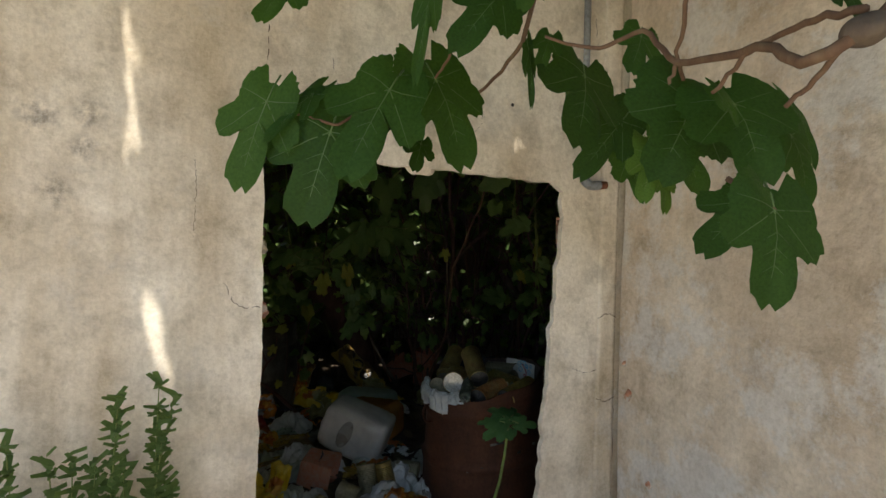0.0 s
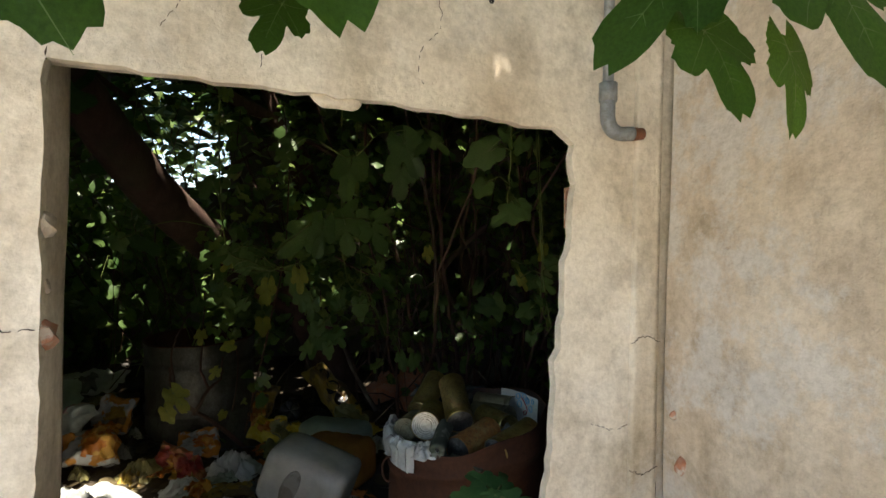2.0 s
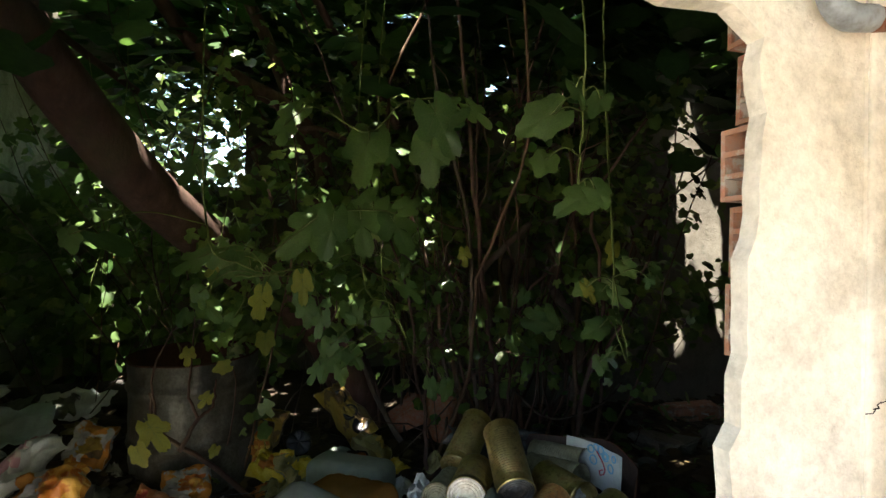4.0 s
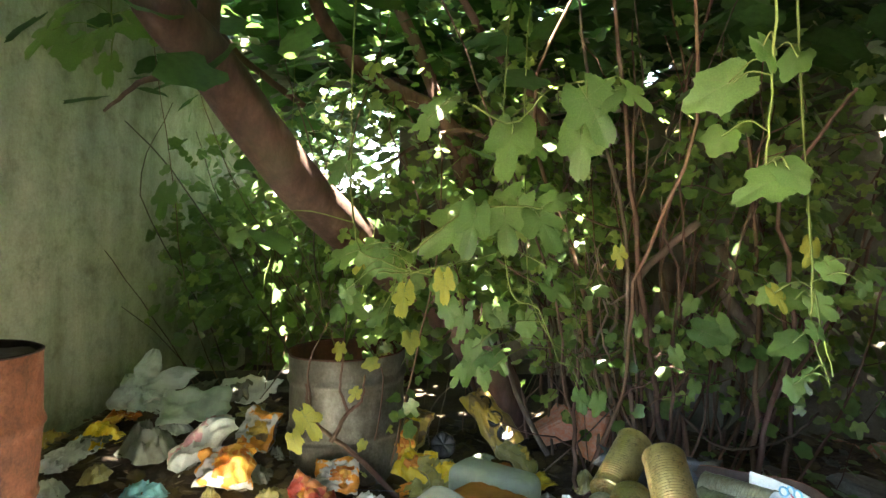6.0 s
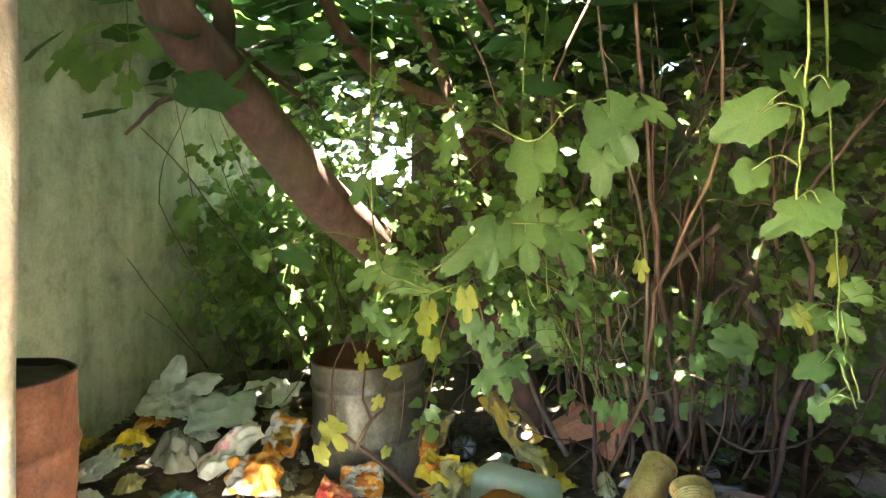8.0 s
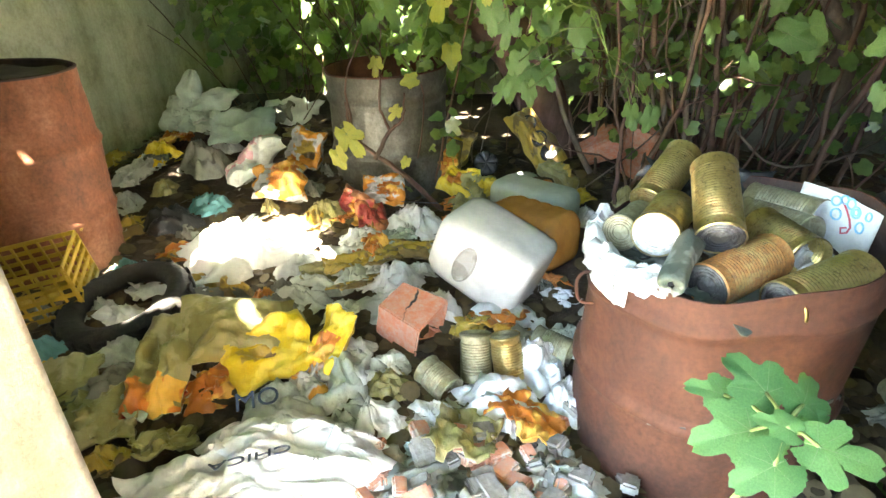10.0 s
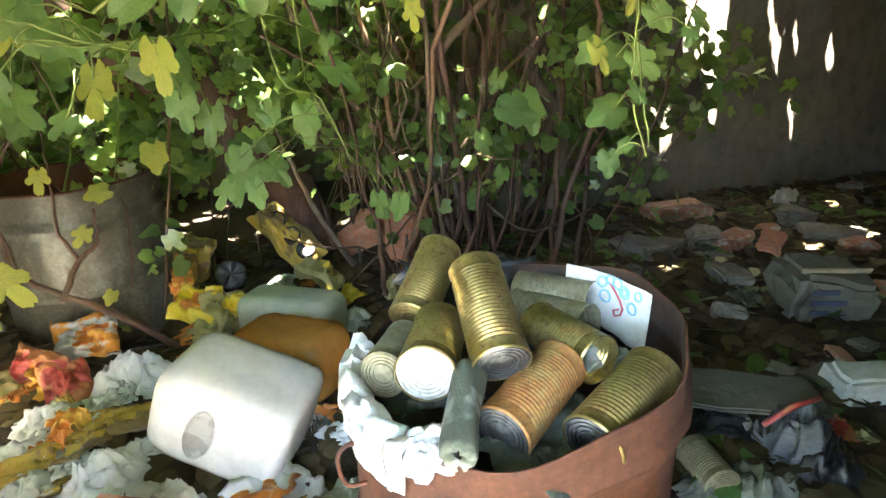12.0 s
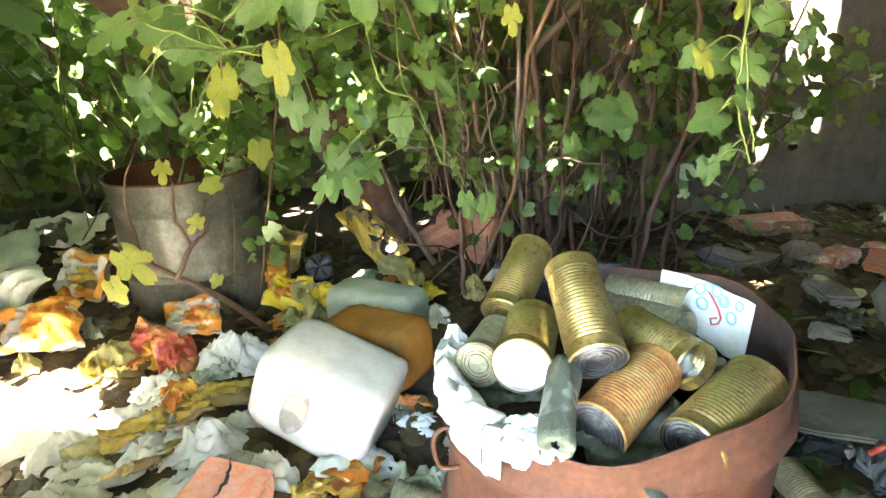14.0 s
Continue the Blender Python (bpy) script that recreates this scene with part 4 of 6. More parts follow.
def square_pot(label, m, s):
    """A square tapered pot on its side, open at one end, a dark crack line along one wall."""
    ob = thing("broken_flowerpot", label, "flowerpot", m)
    v, f = [], []
    for half, y in ((s * 0.40, -s * 0.5), (s * 0.50, s * 0.5), (s * 0.43, s * 0.5), (s * 0.33, -s * 0.38)):
        for sx, sz in ((-1, -1), (1, -1), (1, 1), (-1, 1)):
            v.append(Vector((half * sx, y, half * sz)))
    for i in range(3):
        for k in range(4):
            k2 = (k + 1) % 4
            f.append((i * 4 + k, i * 4 + k2, i * 4 + 4 + k2, i * 4 + 4 + k))
    f += [(3, 2, 1, 0), (12, 13, 14, 15)]
    bm = bmesh.new()
    vs = [bm.verts.new(q) for q in v]
    for q in f:
        bm.faces.new([vs[k] for k in q])
    bmesh.ops.bevel(bm, geom=bm.edges[:], offset=s * 0.025, segments=2, affect="EDGES")
    bmesh.ops.subdivide_edges(bm, edges=[e for e in bm.edges if e.calc_length() > s * 0.3], cuts=4, use_grid_fill=True)
    rough_up(bm, s * 0.02, 14)
    part("pot", from_bm("pot", bm, "terracotta", False), ob)
    # the crack is a tube on the surface; its black stands for shade
    line = curve_points([(-s * 0.46, -s * 0.2, s * 0.425), (-s * 0.1, -s * 0.02, s * 0.46), (s * 0.2, 0.0, s * 0.462), (s * 0.47, s * 0.12, s * 0.475)], 6, 0.003, random.Random(3))
    v, f = tube(line, [0.001 + 0.004 * math.sin(math.pi * min(1, i / 12)) for i in range(len(line))], 5)
    part("crack", mesh_from("crack", v, f, "soot"), ob, "dark open crack")


square_pot("cracked square terracotta pot lying on its side", pose(0.57, 3.18, 0.235, -14, 8, -118), 0.18)
shard_box("broken terracotta pot lying under the thicket", (1.42, 5.11, 0.25), (60, 20, 70), (0.12, 0.1, 0.20))
shard_box("terracotta pot standing under the thicket", (1.72, 4.97, 0.18), (8, 5, 10), (0.13, 0.1, 0.26))
shard_box("pale red broken pot in the leaves", (1.59, 5.42, 0.32), (100, 0, 40), (0.10, 0.1, 0.14))

# ---- the main bags and wrappers ----
bag("large white plastic bag glaring in the sun", -0.21, 3.65, 0.62, 0.50, 0.20, "bag_white", 20, 0.04, detail=4)
bag("torn golden pet food bag under a white bag", -0.25, 3.42, 0.40, 0.22, 0.12, "bag_gold", -15)
bag("small black rubbish bag", -0.68, 3.85, 0.34, 0.22, 0.13, "bag_black", 10)
bag("teal plastic bag", -0.55, 4.01, 0.26, 0.22, 0.10, "bag_teal", 40)


def knotted_bag(label, centre, tips):
    """A bag tied in a knot whose loose ends spread like petals."""
    SEED[0] += 1
    centre = Vector(centre)
    ob = thing("plastic_bag", label, "plastic bag", Matrix.Translation(centre))
    for k, tip in enumerate(tips):
        d = Vector(tip) - centre
        side = d.cross(Vector((0.4, -0.75, 0.55))).normalized()
        up = side.cross(d).normalized()
        if up.y > 0:
            up = -up
        v, f = [], []
        nu, nw = 16, 11
        for i in range(nu):
            u = i / (nu - 1)
            half = 0.015 + 0.055 * math.sin(math.pi * min(1, 0.12 + u * 0.86)) ** 0.8
            for j in range(nw):
                w = 2 * j / (nw - 1) - 1
                q = Vector((u * 3 + k * 2.1, w * 1.4, k))
                lift = 0.03 * math.sin(math.pi * u) + 0.028 * (1 - abs(noise.noise(q * 1.3)) * 2.6) - 0.03 * abs(w) + 0.012 * (1 - abs(noise.noise(q * 3.1)) * 2.4)
                v.append(d * u + side * half * w * (1 + 0.25 * noise.noise((u * 5, k, w))) + up * lift)
        for i in range(nu - 1):
            for j in range(nw - 1):
                q = i * nw + j
                f.append((q, q + 1, q + nw + 1, q + nw))
        part("loose_end", mesh_from("loose_end", v, f, "bag_mint", True), ob)
    bm = crumple(SEED[0] * 1.37, (0.16, 0.16, 0.07), 3, 0.5)
    part("knot", from_bm("knot", bm, "bag_mint", True), ob)


knotted_bag("pale green bag knotted like a flower", (-0.994, 4.720, 0.541), ((-0.958, 4.800, 0.783), (-0.673, 4.740, 0.678), (-1.109, 4.760, 0.626), (-1.141, 4.640, 0.478), (-0.787, 4.620, 0.465), (-0.939, 4.580, 0.452)))
wrapper("mint green plastic bag spread out", -0.61, 4.60, 0.36, 0.30, 0.07, "bag_mint", 20, (25, 0), None, "plastic_bag", 0.03)
wrapper("white printed plastic bag", -0.47, 5.01, 0.40, 0.26, 0.07, "bag_white", -20, (20, 0), None, "plastic_bag", 0.03)
wrapper("white plastic sheet behind the charred boards", -3.06, 9.72, 0.5, 0.25, 0.12, "bag_white", 10, (35, 0), None, "plastic_bag", 0.12)
bag("clear plastic bag full of air", -0.70, 4.28, 0.36, 0.30, 0.20, "bag_clear", 0)
bag("crushed yellow snack bag", -1.00, 4.39, 0.26, 0.20, 0.13, "bag_yellow", 30)
bag("yellow and orange wrapper", -1.38, 4.52, 0.24, 0.16, 0.10, "bag_gold", 70)
wrapper("red and clear snack bag by the wall", -2.05, 5.61, 0.30, 0.22, 0.10, "bag_orange", 15, (30, 0))
bag("white crumpled bag", -1.10, 4.22, 0.26, 0.18, 0.08, "bag_white", 50)
bag("white crumpled bag", -0.99, 3.98, 0.22, 0.22, 0.10, "bag_sheer", 10)
bag("golden wrapper beside the drum", -0.85, 3.82, 0.18, 0.24, 0.08, "bag_gold", 0)
CARN = bag("white carrier bag with printed dark letters", 0.47, 4.02, 0.27, 0.32, 0.17, "bag_white", 70)
bag("olive wrapper", 0.01, 4.06, 0.26, 0.26, 0.12, "bag_olive", 50)
wrapper("golden olive wrapper lying flat", 0.42, 3.76, 0.34, 0.14, 0.06, "bag_gold", -5)
wrapper("golden orange wrapper lying flat", 0.30, 3.62, 0.32, 0.13, 0.08, "bag_gold", 24)
bag("white plastic bag with green print", 0.46, 3.50, 0.34, 0.24, 0.13, "bag_white", 20, 0.01)
bag("grey white plastic bag on the soil", 0.28, 3.52, 0.22, 0.18, 0.10, "bag_sheer", 70, 0.01)
bag("white plastic bag on dark soil", 0.02, 3.62, 0.26, 0.20, 0.12, "bag_white", 40, 0.01)
bag("white plastic bag on dark soil", 0.24, 3.86, 0.26, 0.16, 0.10, "bag_white", 15, 0.01)
bag("white torn bag beside the jerrycan", 0.66, 3.34, 0.20, 0.16, 0.12, "bag_white", -25, 0.01)
bag("sheer crumpled bag on the soil", 0.10, 3.34, 0.28, 0.20, 0.11, "bag_sheer", 10, 0.01)
bag("olive yellow wrapper", 0.69, 4.37, 0.22, 0.24, 0.10, "bag_olive", 10)
bag("silver crumpled foil bag", 1.30, 4.23, 0.18, 0.16, 0.12, "bag_white", 10)
bag("olive crumpled paper", 1.57, 4.48, 0.16, 0.16, 0.14, "bag_olive", 0)
wrapper("yellow wrapper at the thicket's foot", 1.27, 4.45, 0.26, 0.16, 0.06, "bag_yellow", 30)
bag("white bag with green stains", 0.51, 3.36, 0.38, 0.26, 0.10, "bag_sheer", 15)
bag("grey white bag", 0.30, 3.28, 0.20, 0.20, 0.09, "bag_sheer", 60)
bag("white bag half buried", 0.12, 3.47, 0.30, 0.22, 0.09, "bag_sheer", 15)
bag("white bag half buried", 0.26, 3.72, 0.24, 0.20, 0.09, "bag_white", 70)
bag("clear crumpled bag", 0.06, 3.24, 0.24, 0.26, 0.14, "bag_clear", 20)
wrapper("stiff dark grey board", -0.24, 3.26, 0.34, 0.24, 0.01, "grey_board", 25, (4, 6), None, "board", 0.02)
bag("white bag caught in the tyre", -0.46, 3.13, 0.28, 0.14, 0.07, "bag_white", -10, 0.05)
wrapper("red lining of a torn bag", -0.13, 2.78, 0.16, 0.18, 0.06, "bag_red", 20)
bag("clear bag with orange food print", 0.31, 2.89, 0.24, 0.24, 0.10, "foil", 10)
bag("clear plastic bag", 0.40, 2.94, 0.24, 0.36, 0.12, "bag_sheer", -30)
bag("sheer white bag", 0.26, 2.77, 0.26, 0.22, 0.14, "bag_sheer", 10)
BIG = bag("large white carrier bag with dark printed letters", 0.33, 2.58, 0.62, 0.30, 0.16, "bag_white", 15, 0.03, detail=4)
wrapper("white carrier bag handle end", 0.15, 2.46, 0.30, 0.14, 0.10, "bag_white", 30, (10, 0), None, "plastic_bag", 0.03)
bag("white bag", 0.53, 2.99, 0.18, 0.18, 0.08, "bag_sheer", 0)
bag("white crumpled tissue", 0.51, 2.77, 0.20, 0.26, 0.10, "bag_white", 70)
bag("white crumpled tissue", 0.44, 2.73, 0.14, 0.14, 0.08, "bag_sheer", 10)
bag("white crumpled bag", 0.87, 2.85, 0.34, 0.28, 0.14, "bag_white", 10)
bag("white sheer bag", 0.70, 2.79, 0.26, 0.14, 0.09, "bag_sheer", -20)
bag("white torn bag", 1.00, 3.03, 0.22, 0.26, 0.14, "bag_white", 60, 0.03)
bag("white bag with a red print", 1.09, 2.90, 0.20, 0.22, 0.12, "bag_white", 20)
bag("grey sheer bag on rubble", 0.80, 2.66, 0.40, 0.26, 0.08, "bag_clear", 0)
bag("grey sheer bag on rubble", 0.68, 2.57, 0.30, 0.20, 0.08, "bag_clear", 30)
bag("dusty white plaster bag", 1.06, 2.60, 0.34, 0.20, 0.07, "bag_sheer", -20)
bag("small blue plastic lid", 1.00, 2.75, 0.10, 0.10, 0.03, "print_navy", 0, 0, "blue_scrap")
wrapper("brown grey cardboard piece", 0.52, 2.55, 0.26, 0.18, 0.03, "cardboard", 20, (0, 0), None, "cardboard_piece")
wrapper("yellowed paper sheet", -0.42, 2.76, 0.18, 0.30, 0.04, "bag_olive", 20, (10, 0), None, "paper_sheet")
bag("yellow wrapper", -0.56, 2.87, 0.14, 0.14, 0.07, "bag_yellow", 20)
bag("teal foil", -0.65, 2.98, 0.20, 0.14, 0.08, "bag_teal", 0)
bag("clear olive bag", -0.28, 2.81, 0.30, 0.24, 0.12, "bag_clear", 20)
bag("sheer white bag", -0.34, 2.97, 0.26, 0.16, 0.10, "bag_sheer", -10)
bag("teal grey bag", -0.67, 3.48, 0.18, 0.18, 0.11, "bag_teal", 0)
bag("white bag on leaves", 0.04, 2.47, 0.2, 0.2, 0.08, "bag_sheer", 0)
bag("silver white bag by the drum", 0.23, 4.68, 0.2, 0.16, 0.12, "bag_white", 20)
bag("grey white paper roll", 0.40, 4.68, 0.12, 0.26, 0.10, "bag_sheer", 30)

# packets with printed panels
FOOD = packet("golden pet food bag with an orange logo", (0.56, 4.64, 0.32), (52, 8, 14), (0.20, 0.28, 0.07), "bag_gold", "bag_orange", "pet_food_bag", (0.0, 0.3, -0.7, 0.1))
packet("golden pet food bag with a dark top", (0.63, 4.93, 0.33), (60, 0, -50), (0.18, 0.24, 0.07), "bag_gold", "bag_yellow", "pet_food_bag")
packet("clear bag with orange food print", (0.66, 4.47, 0.27), (38, 0, -30), (0.20, 0.17, 0.06), "bag_yellow", "bag_orange", "food_wrapper", (0.0, 0.6, -0.5, 0.6))
packet("olive yellow crushed packet", (0.78, 4.42, 0.24), (30, 10, 30), (0.20, 0.22, 0.07), "bag_olive", "bag_yellow")
packet("yellow packet under the thicket", (1.22, 4.62, 0.27), (35, 0, 60), (0.16, 0.24, 0.06), "bag_olive", "bag_gold")
packet("red and purple foil snack bag standing open", (0.15, 4.10, 0.25), (62, 10, -35), (0.20, 0.17, 0.07), "bag_red", "bag_orange", "food_wrapper", (0.5, 1.0, -0.9, 0.4))
packet("dull red foil packet", (0.26, 4.02, 0.22), (35, 0, 25), (0.15, 0.20, 0.05), "bag_red")
packet("orange and silver snack bag", (0.27, 4.27, 0.28), (55, 0, 10), (0.22, 0.18, 0.09), "foil", "bag_orange")
packet("shiny orange snack bag", (-0.25, 4.16, 0.35), (45, 0, 15), (0.26, 0.20, 0.09), "foil", "bag_orange", "food_wrapper", (0.1, 0.9, -0.8, 0.7))
packet("shiny golden snack bag", (-0.22, 4.55, 0.40), (55, 0, -20), (0.22, 0.24, 0.08), "foil", "bag_gold")
packet("pink and cream bread bag", (-0.42, 4.28, 0.42), (30, -35, 35), (0.36, 0.15, 0.08), "bag_sheer", "bag_pink", "bread_bag", (-0.5, 1.0, 0.1, 1.0))
packet("olive supermarket bag with a pale square mark", (0.03, 2.98, 0.29), (28, 6, 12), (0.34, 0.24, 0.06), "bag_olive", None, "plastic_bag")
packet("olive and orange supermarket bag hanging over rubbish", (-0.13, 2.86, 0.25), (26, -4, 8), (0.16, 0.34, 0.07), "bag_olive", "bag_orange", "plastic_bag", (-0.6, 1.0, -1.0, -0.45))
packet("bright yellow snack bag with a pale figure", (0.17, 2.92, 0.27), (30, -8, 34), (0.26, 0.19, 0.06), "bag_yellow", "bag_gold", "food_wrapper", (-0.2, 0.1, -0.3, 0.2))
packet("yellow torn flap with orange food print", (0.34, 2.99, 0.27), (36, 0, -20), (0.11, 0.22, 0.05), "bag_yellow", "bag_orange", "food_wrapper", (-0.2, 0.6, -0.8, 0.2))


def bottle_base(label, m, r):
    """The foot of a dark plastic bottle with radial grooves."""
    ob = thing("plastic_bottle", label, "bottle", m)
    prof = [(0.001, 0.0), (r * 0.2, 0.004), (r * 0.5, 0.010), (r * 0.8, 0.012), (r * 0.97, 0.0), (r, -0.02), (r * 0.98, -0.10), (r * 0.9, -0.16), (0.3 * r, -0.2)]
    v, f = lathe(prof, 40, lambda q, z, a: (q, z - (0.016 * max(0, math.cos(6 * a)) ** 3 if 0.15 * r < q < 0.98 * r and z > -0.01 else 0)))
    part("body", mesh_from("body", v, f, "tray_black", True), ob)


bottle_base("dark plastic bottle lying with its grooved foot up", pose(0.80, 4.67, 0.32, 55, 0, 10), 0.075)

# the paper and cloth on the drum's rim
def rim_paper():
    """Torn white paper laid over the cut drum's rim, its lower end frayed."""
    rows, cols = 34, 16
    v, f = [], []
    for layer in (0.0, 0.0025):
        for i in range(rows + 1):
            u = i / rows
            a = radians(148 + 66 * u + 3 * math.sin(i * 1.3))
            rim = 0.12 + 0.648 + 0.075 * math.cos(a)
            for k in range(cols + 1):
                w = k / cols
                fray = 1 + 0.35 * noise.noise((u * 7, w * 2, 3)) if k == cols else 1
                r = 0.275 + 0.056 * min(1, w * 1.5) + 0.010 * noise.noise((u * 9, w * 5, 1))
                lift = 0.034 * math.sin(math.pi * min(1, w * 1.15)) + 0.013 * math.sin(u * 30 + 4 * w) * (1 - 0.7 * w) + 0.018 * noise.noise((u * 14, w * 6, 7))
                drop = -0.05 * max(0, w - 0.66) / 0.34 * (0.35 + 0.9 * u) * fray
                v.append(Vector((DRUM[0] + (r + layer) * math.cos(a), DRUM[1] + (r + layer) * math.sin(a), rim + 0.004 + lift + drop + layer)))
    n = (rows + 1) * (cols + 1)
    for i in range(rows):
        for k in range(cols):
            q = i * (cols + 1) + k
            f.append((q, q + 1, q + cols + 2, q + cols + 1))
            f.append((n + q, n + q + cols + 1, n + q + cols + 2, n + q + 1))
    thing("paper_towel", "crumpled white paper hanging over the drum's rim", "paper", None, mesh_from("paper_towel", v, f, "bag_white", True))


rim_paper()
bag("crumpled white paper end on the drum's rim", 1.175, 2.70, 0.15, 0.12, 0.06, "bag_white", 10, 0, "paper_towel", "", 0.4, 0.705)

# ---- trees and vines ----
TREE_RNG = random.Random(11)


def limb(points, r0, r1, steps=6, wobble=0.004, sides=9):
    line = curve_points(points, steps, wobble, TREE_RNG)
    n = len(line) - 1
    return tube(line, [r0 + (r1 - r0) * i / n for i in range(n + 1)], sides)


def build_leaning_tree():
    ob = thing("fig_tree", "old leaning fig tree with reddish bark in the ruin", "tree", pose(0, 0, 0))
    v, f = join([limb([(1.35, 5.55, 0.0), (0.95, 5.2, 0.9), (0.340, 5.207, 1.362), (-0.025, 4.637, 1.737), (-0.229, 4.279, 2.056), (-0.390, 3.986, 2.324), (-0.512, 3.799, 2.514), (-0.75, 3.9, 3.3)], 0.17, 0.10, 6, 0.006, 14)])
    part("trunk", mesh_from("trunk", v, f, "bark_red", True), ob)
    for pts, r0, r1 in (
        ([(-0.362, 4.019, 2.252), (-0.348, 4.005, 2.493), (-0.385, 4.015, 2.714)], 0.06, 0.045),
        ([(-0.423, 4.006, 2.194), (-0.542, 3.850, 2.114), (-0.599, 3.677, 1.931)], 0.02, 0.006),
        ([(0.865, 5.784, 1.479), (0.937, 5.649, 2.100), (0.668, 5.488, 2.458), (0.181, 5.289, 2.670), (-0.059, 5.059, 2.906), (-0.182, 4.920, 3.165)], 0.075, 0.04),
        ([(0.953, 5.781, 1.617), (0.851, 5.751, 2.112), (0.567, 5.689, 2.859), (0.341, 5.613, 3.317)], 0.06, 0.045),
        ([(1.579, 5.368, 2.076), (1.345, 5.230, 2.490), (1.009, 5.064, 2.825), (0.812, 4.971, 3.087)], 0.035, 0.025),
        ([(1.243, 5.310, 2.164), (0.797, 5.415, 2.319), (0.288, 5.528, 2.074)], 0.02, 0.012),
        ([(-0.305, 5.448, 2.477), (-0.634, 5.067, 2.690), (-0.790, 4.802, 2.926)], 0.025, 0.02),
    ):
        v, f = limb(pts, r0, r1)
        part("limb", mesh_from("limb", v, f, "bark_red", True), ob)


build_leaning_tree()


def build_thicket():
    ob = thing("fig_shrub", "dense thicket of thin fig stems rising from the ground", "shrub", pose(0, 0, 0))
    rng = random.Random(5)
    shown = (
        ([(2.055, 4.685, 0.388), (1.975, 4.696, 0.713), (1.987, 4.683, 0.983), (1.882, 4.685, 1.264), (2.023, 4.626, 1.470), (2.173, 4.541, 1.637)], 0.02, 0.022),
        ([(2.585, 4.675, 0.469), (2.595, 4.651, 0.927), (2.398, 4.675, 1.256), (2.484, 4.618, 1.501), (2.503, 4.573, 1.751)], 0.045, 0.03),
        ([(2.529, 4.687, 0.895), (2.580, 4.681, 1.137), (2.453, 4.863, 1.518)], 0.035, 0.03),
        ([(2.027, 4.789, 0.327), (1.774, 4.874, 0.727), (1.523, 4.875, 1.044), (1.282, 4.821, 1.350), (1.196, 4.818, 1.547)], 0.022, 0.014),
        ([(2.175, 5.071, 0.337), (2.197, 5.179, 0.855), (2.283, 5.171, 1.415)], 0.06, 0.05),
        ([(1.775, 4.729, 0.568), (1.758, 4.801, 0.893), (1.813, 4.808, 1.124), (1.657, 4.851, 1.455)], 0.012, 0.01),
        ([(1.414, 4.715, 0.262), (1.255, 4.825, 0.533), (1.134, 4.903, 0.858), (1.057, 5.035, 1.136)], 0.018, 0.01),
        ([(2.158, 4.689, 0.541), (2.293, 4.469, 0.424), (2.553, 4.343, 0.524), (2.737, 4.375, 0.653)], 0.009, 0.006),
        ([(1.882, 4.685, 1.264), (1.700, 4.735, 1.103), (1.581, 4.752, 0.967)], 0.01, 0.006),
    )
    for pts, r0, r1 in shown:
        v, f = limb(pts, r0, r1, 5, 0.006, 7)
        part("stem", mesh_from("stem", v, f, "bark_grey", True), ob)
    for k in range(72):
        bx, by = min(max(rng.gauss(2.05, 0.38), 1.2), 3.0), rng.gauss(5.1, 0.35)
        by = max(by, 4.35)
        lean = Vector((max(-0.4, min(0.45, rng.gauss((bx - 2.0) * 0.45, 0.22))), rng.gauss(-0.1, 0.22), 1))
        h = rng.uniform(1.2, 3.0)
        p0 = Vector((bx, by, 0.08))
        mid = p0 + lean * h * 0.5 + Vector((rng.uniform(-0.12, 0.12), rng.uniform(-0.1, 0.1), 0))
        r = rng.uniform(0.006, 0.02)
        bend = lambda d: Vector((rng.uniform(-d, d), rng.uniform(-d, d), rng.uniform(-d, d) * 0.5))
        path = [p0, p0.lerp(mid, 0.5) + bend(0.07), mid + bend(0.10), mid + lean * h * 0.25 + bend(0.14), p0 + lean * h + bend(0.25)]
        v, f = limb(path, r, r * 0.4, 4, 0.014, 5)
        part("stem", mesh_from("stem", v, f, rng.choice(["bark_red", "bark_red", "bark_grey", "twig"]), True), ob)
        # a crooked side twig
        q = path[rng.choice([1, 2, 3])]
        out = Vector((rng.uniform(-1, 1), rng.uniform(-0.8, 0.5), rng.uniform(-0.1, 0.7)))
        v, f = limb([q, q + out * 0.18 + bend(0.05), q + out * 0.34 + bend(0.08), q + out * 0.55 + bend(0.12)], r * 0.45, 0.0025, 3, 0.012, 4)
        part("twig", mesh_from("twig", v, f, rng.choice(["bark_red", "twig"]), True), ob)


build_thicket()


def build_thin_stems():
    """Bare and green shoots that climb between the drum and the bay."""
    rng = random.Random(55)
    ob = thing("fig_shrub", "tangle of thin bare shoots among the leaves", "shrub", pose(0, 0, 0))
    for k in range(85):
        x, y = rng.uniform(-0.9, 3.1), rng.uniform(4.5, 6.5)
        z0 = 0.1 if rng.random() < 0.7 else rng.uniform(0.8, 1.6)
        lean = Vector((rng.gauss(0, 0.35), rng.gauss(-0.1, 0.2), 1))
        h = rng.uniform(0.9, 2.6)
        p0 = Vector((x, y, z0))
        bend = lambda d: Vector((rng.uniform(-d, d), rng.uniform(-d, d), rng.uniform(-d, d) * 0.4))
        r = rng.uniform(0.0025, 0.007)
        v, f = limb([p0, p0 + lean * h * 0.35 + bend(0.1), p0 + lean * h * 0.7 + bend(0.15), p0 + lean * h + bend(0.25)], r, r * 0.5, 5, 0.008, 4)
        part("stem", mesh_from("stem", v, f, rng.choice(["bark_red", "twig", "green_stem", "bark_grey"]), True), ob)


build_thin_stems()

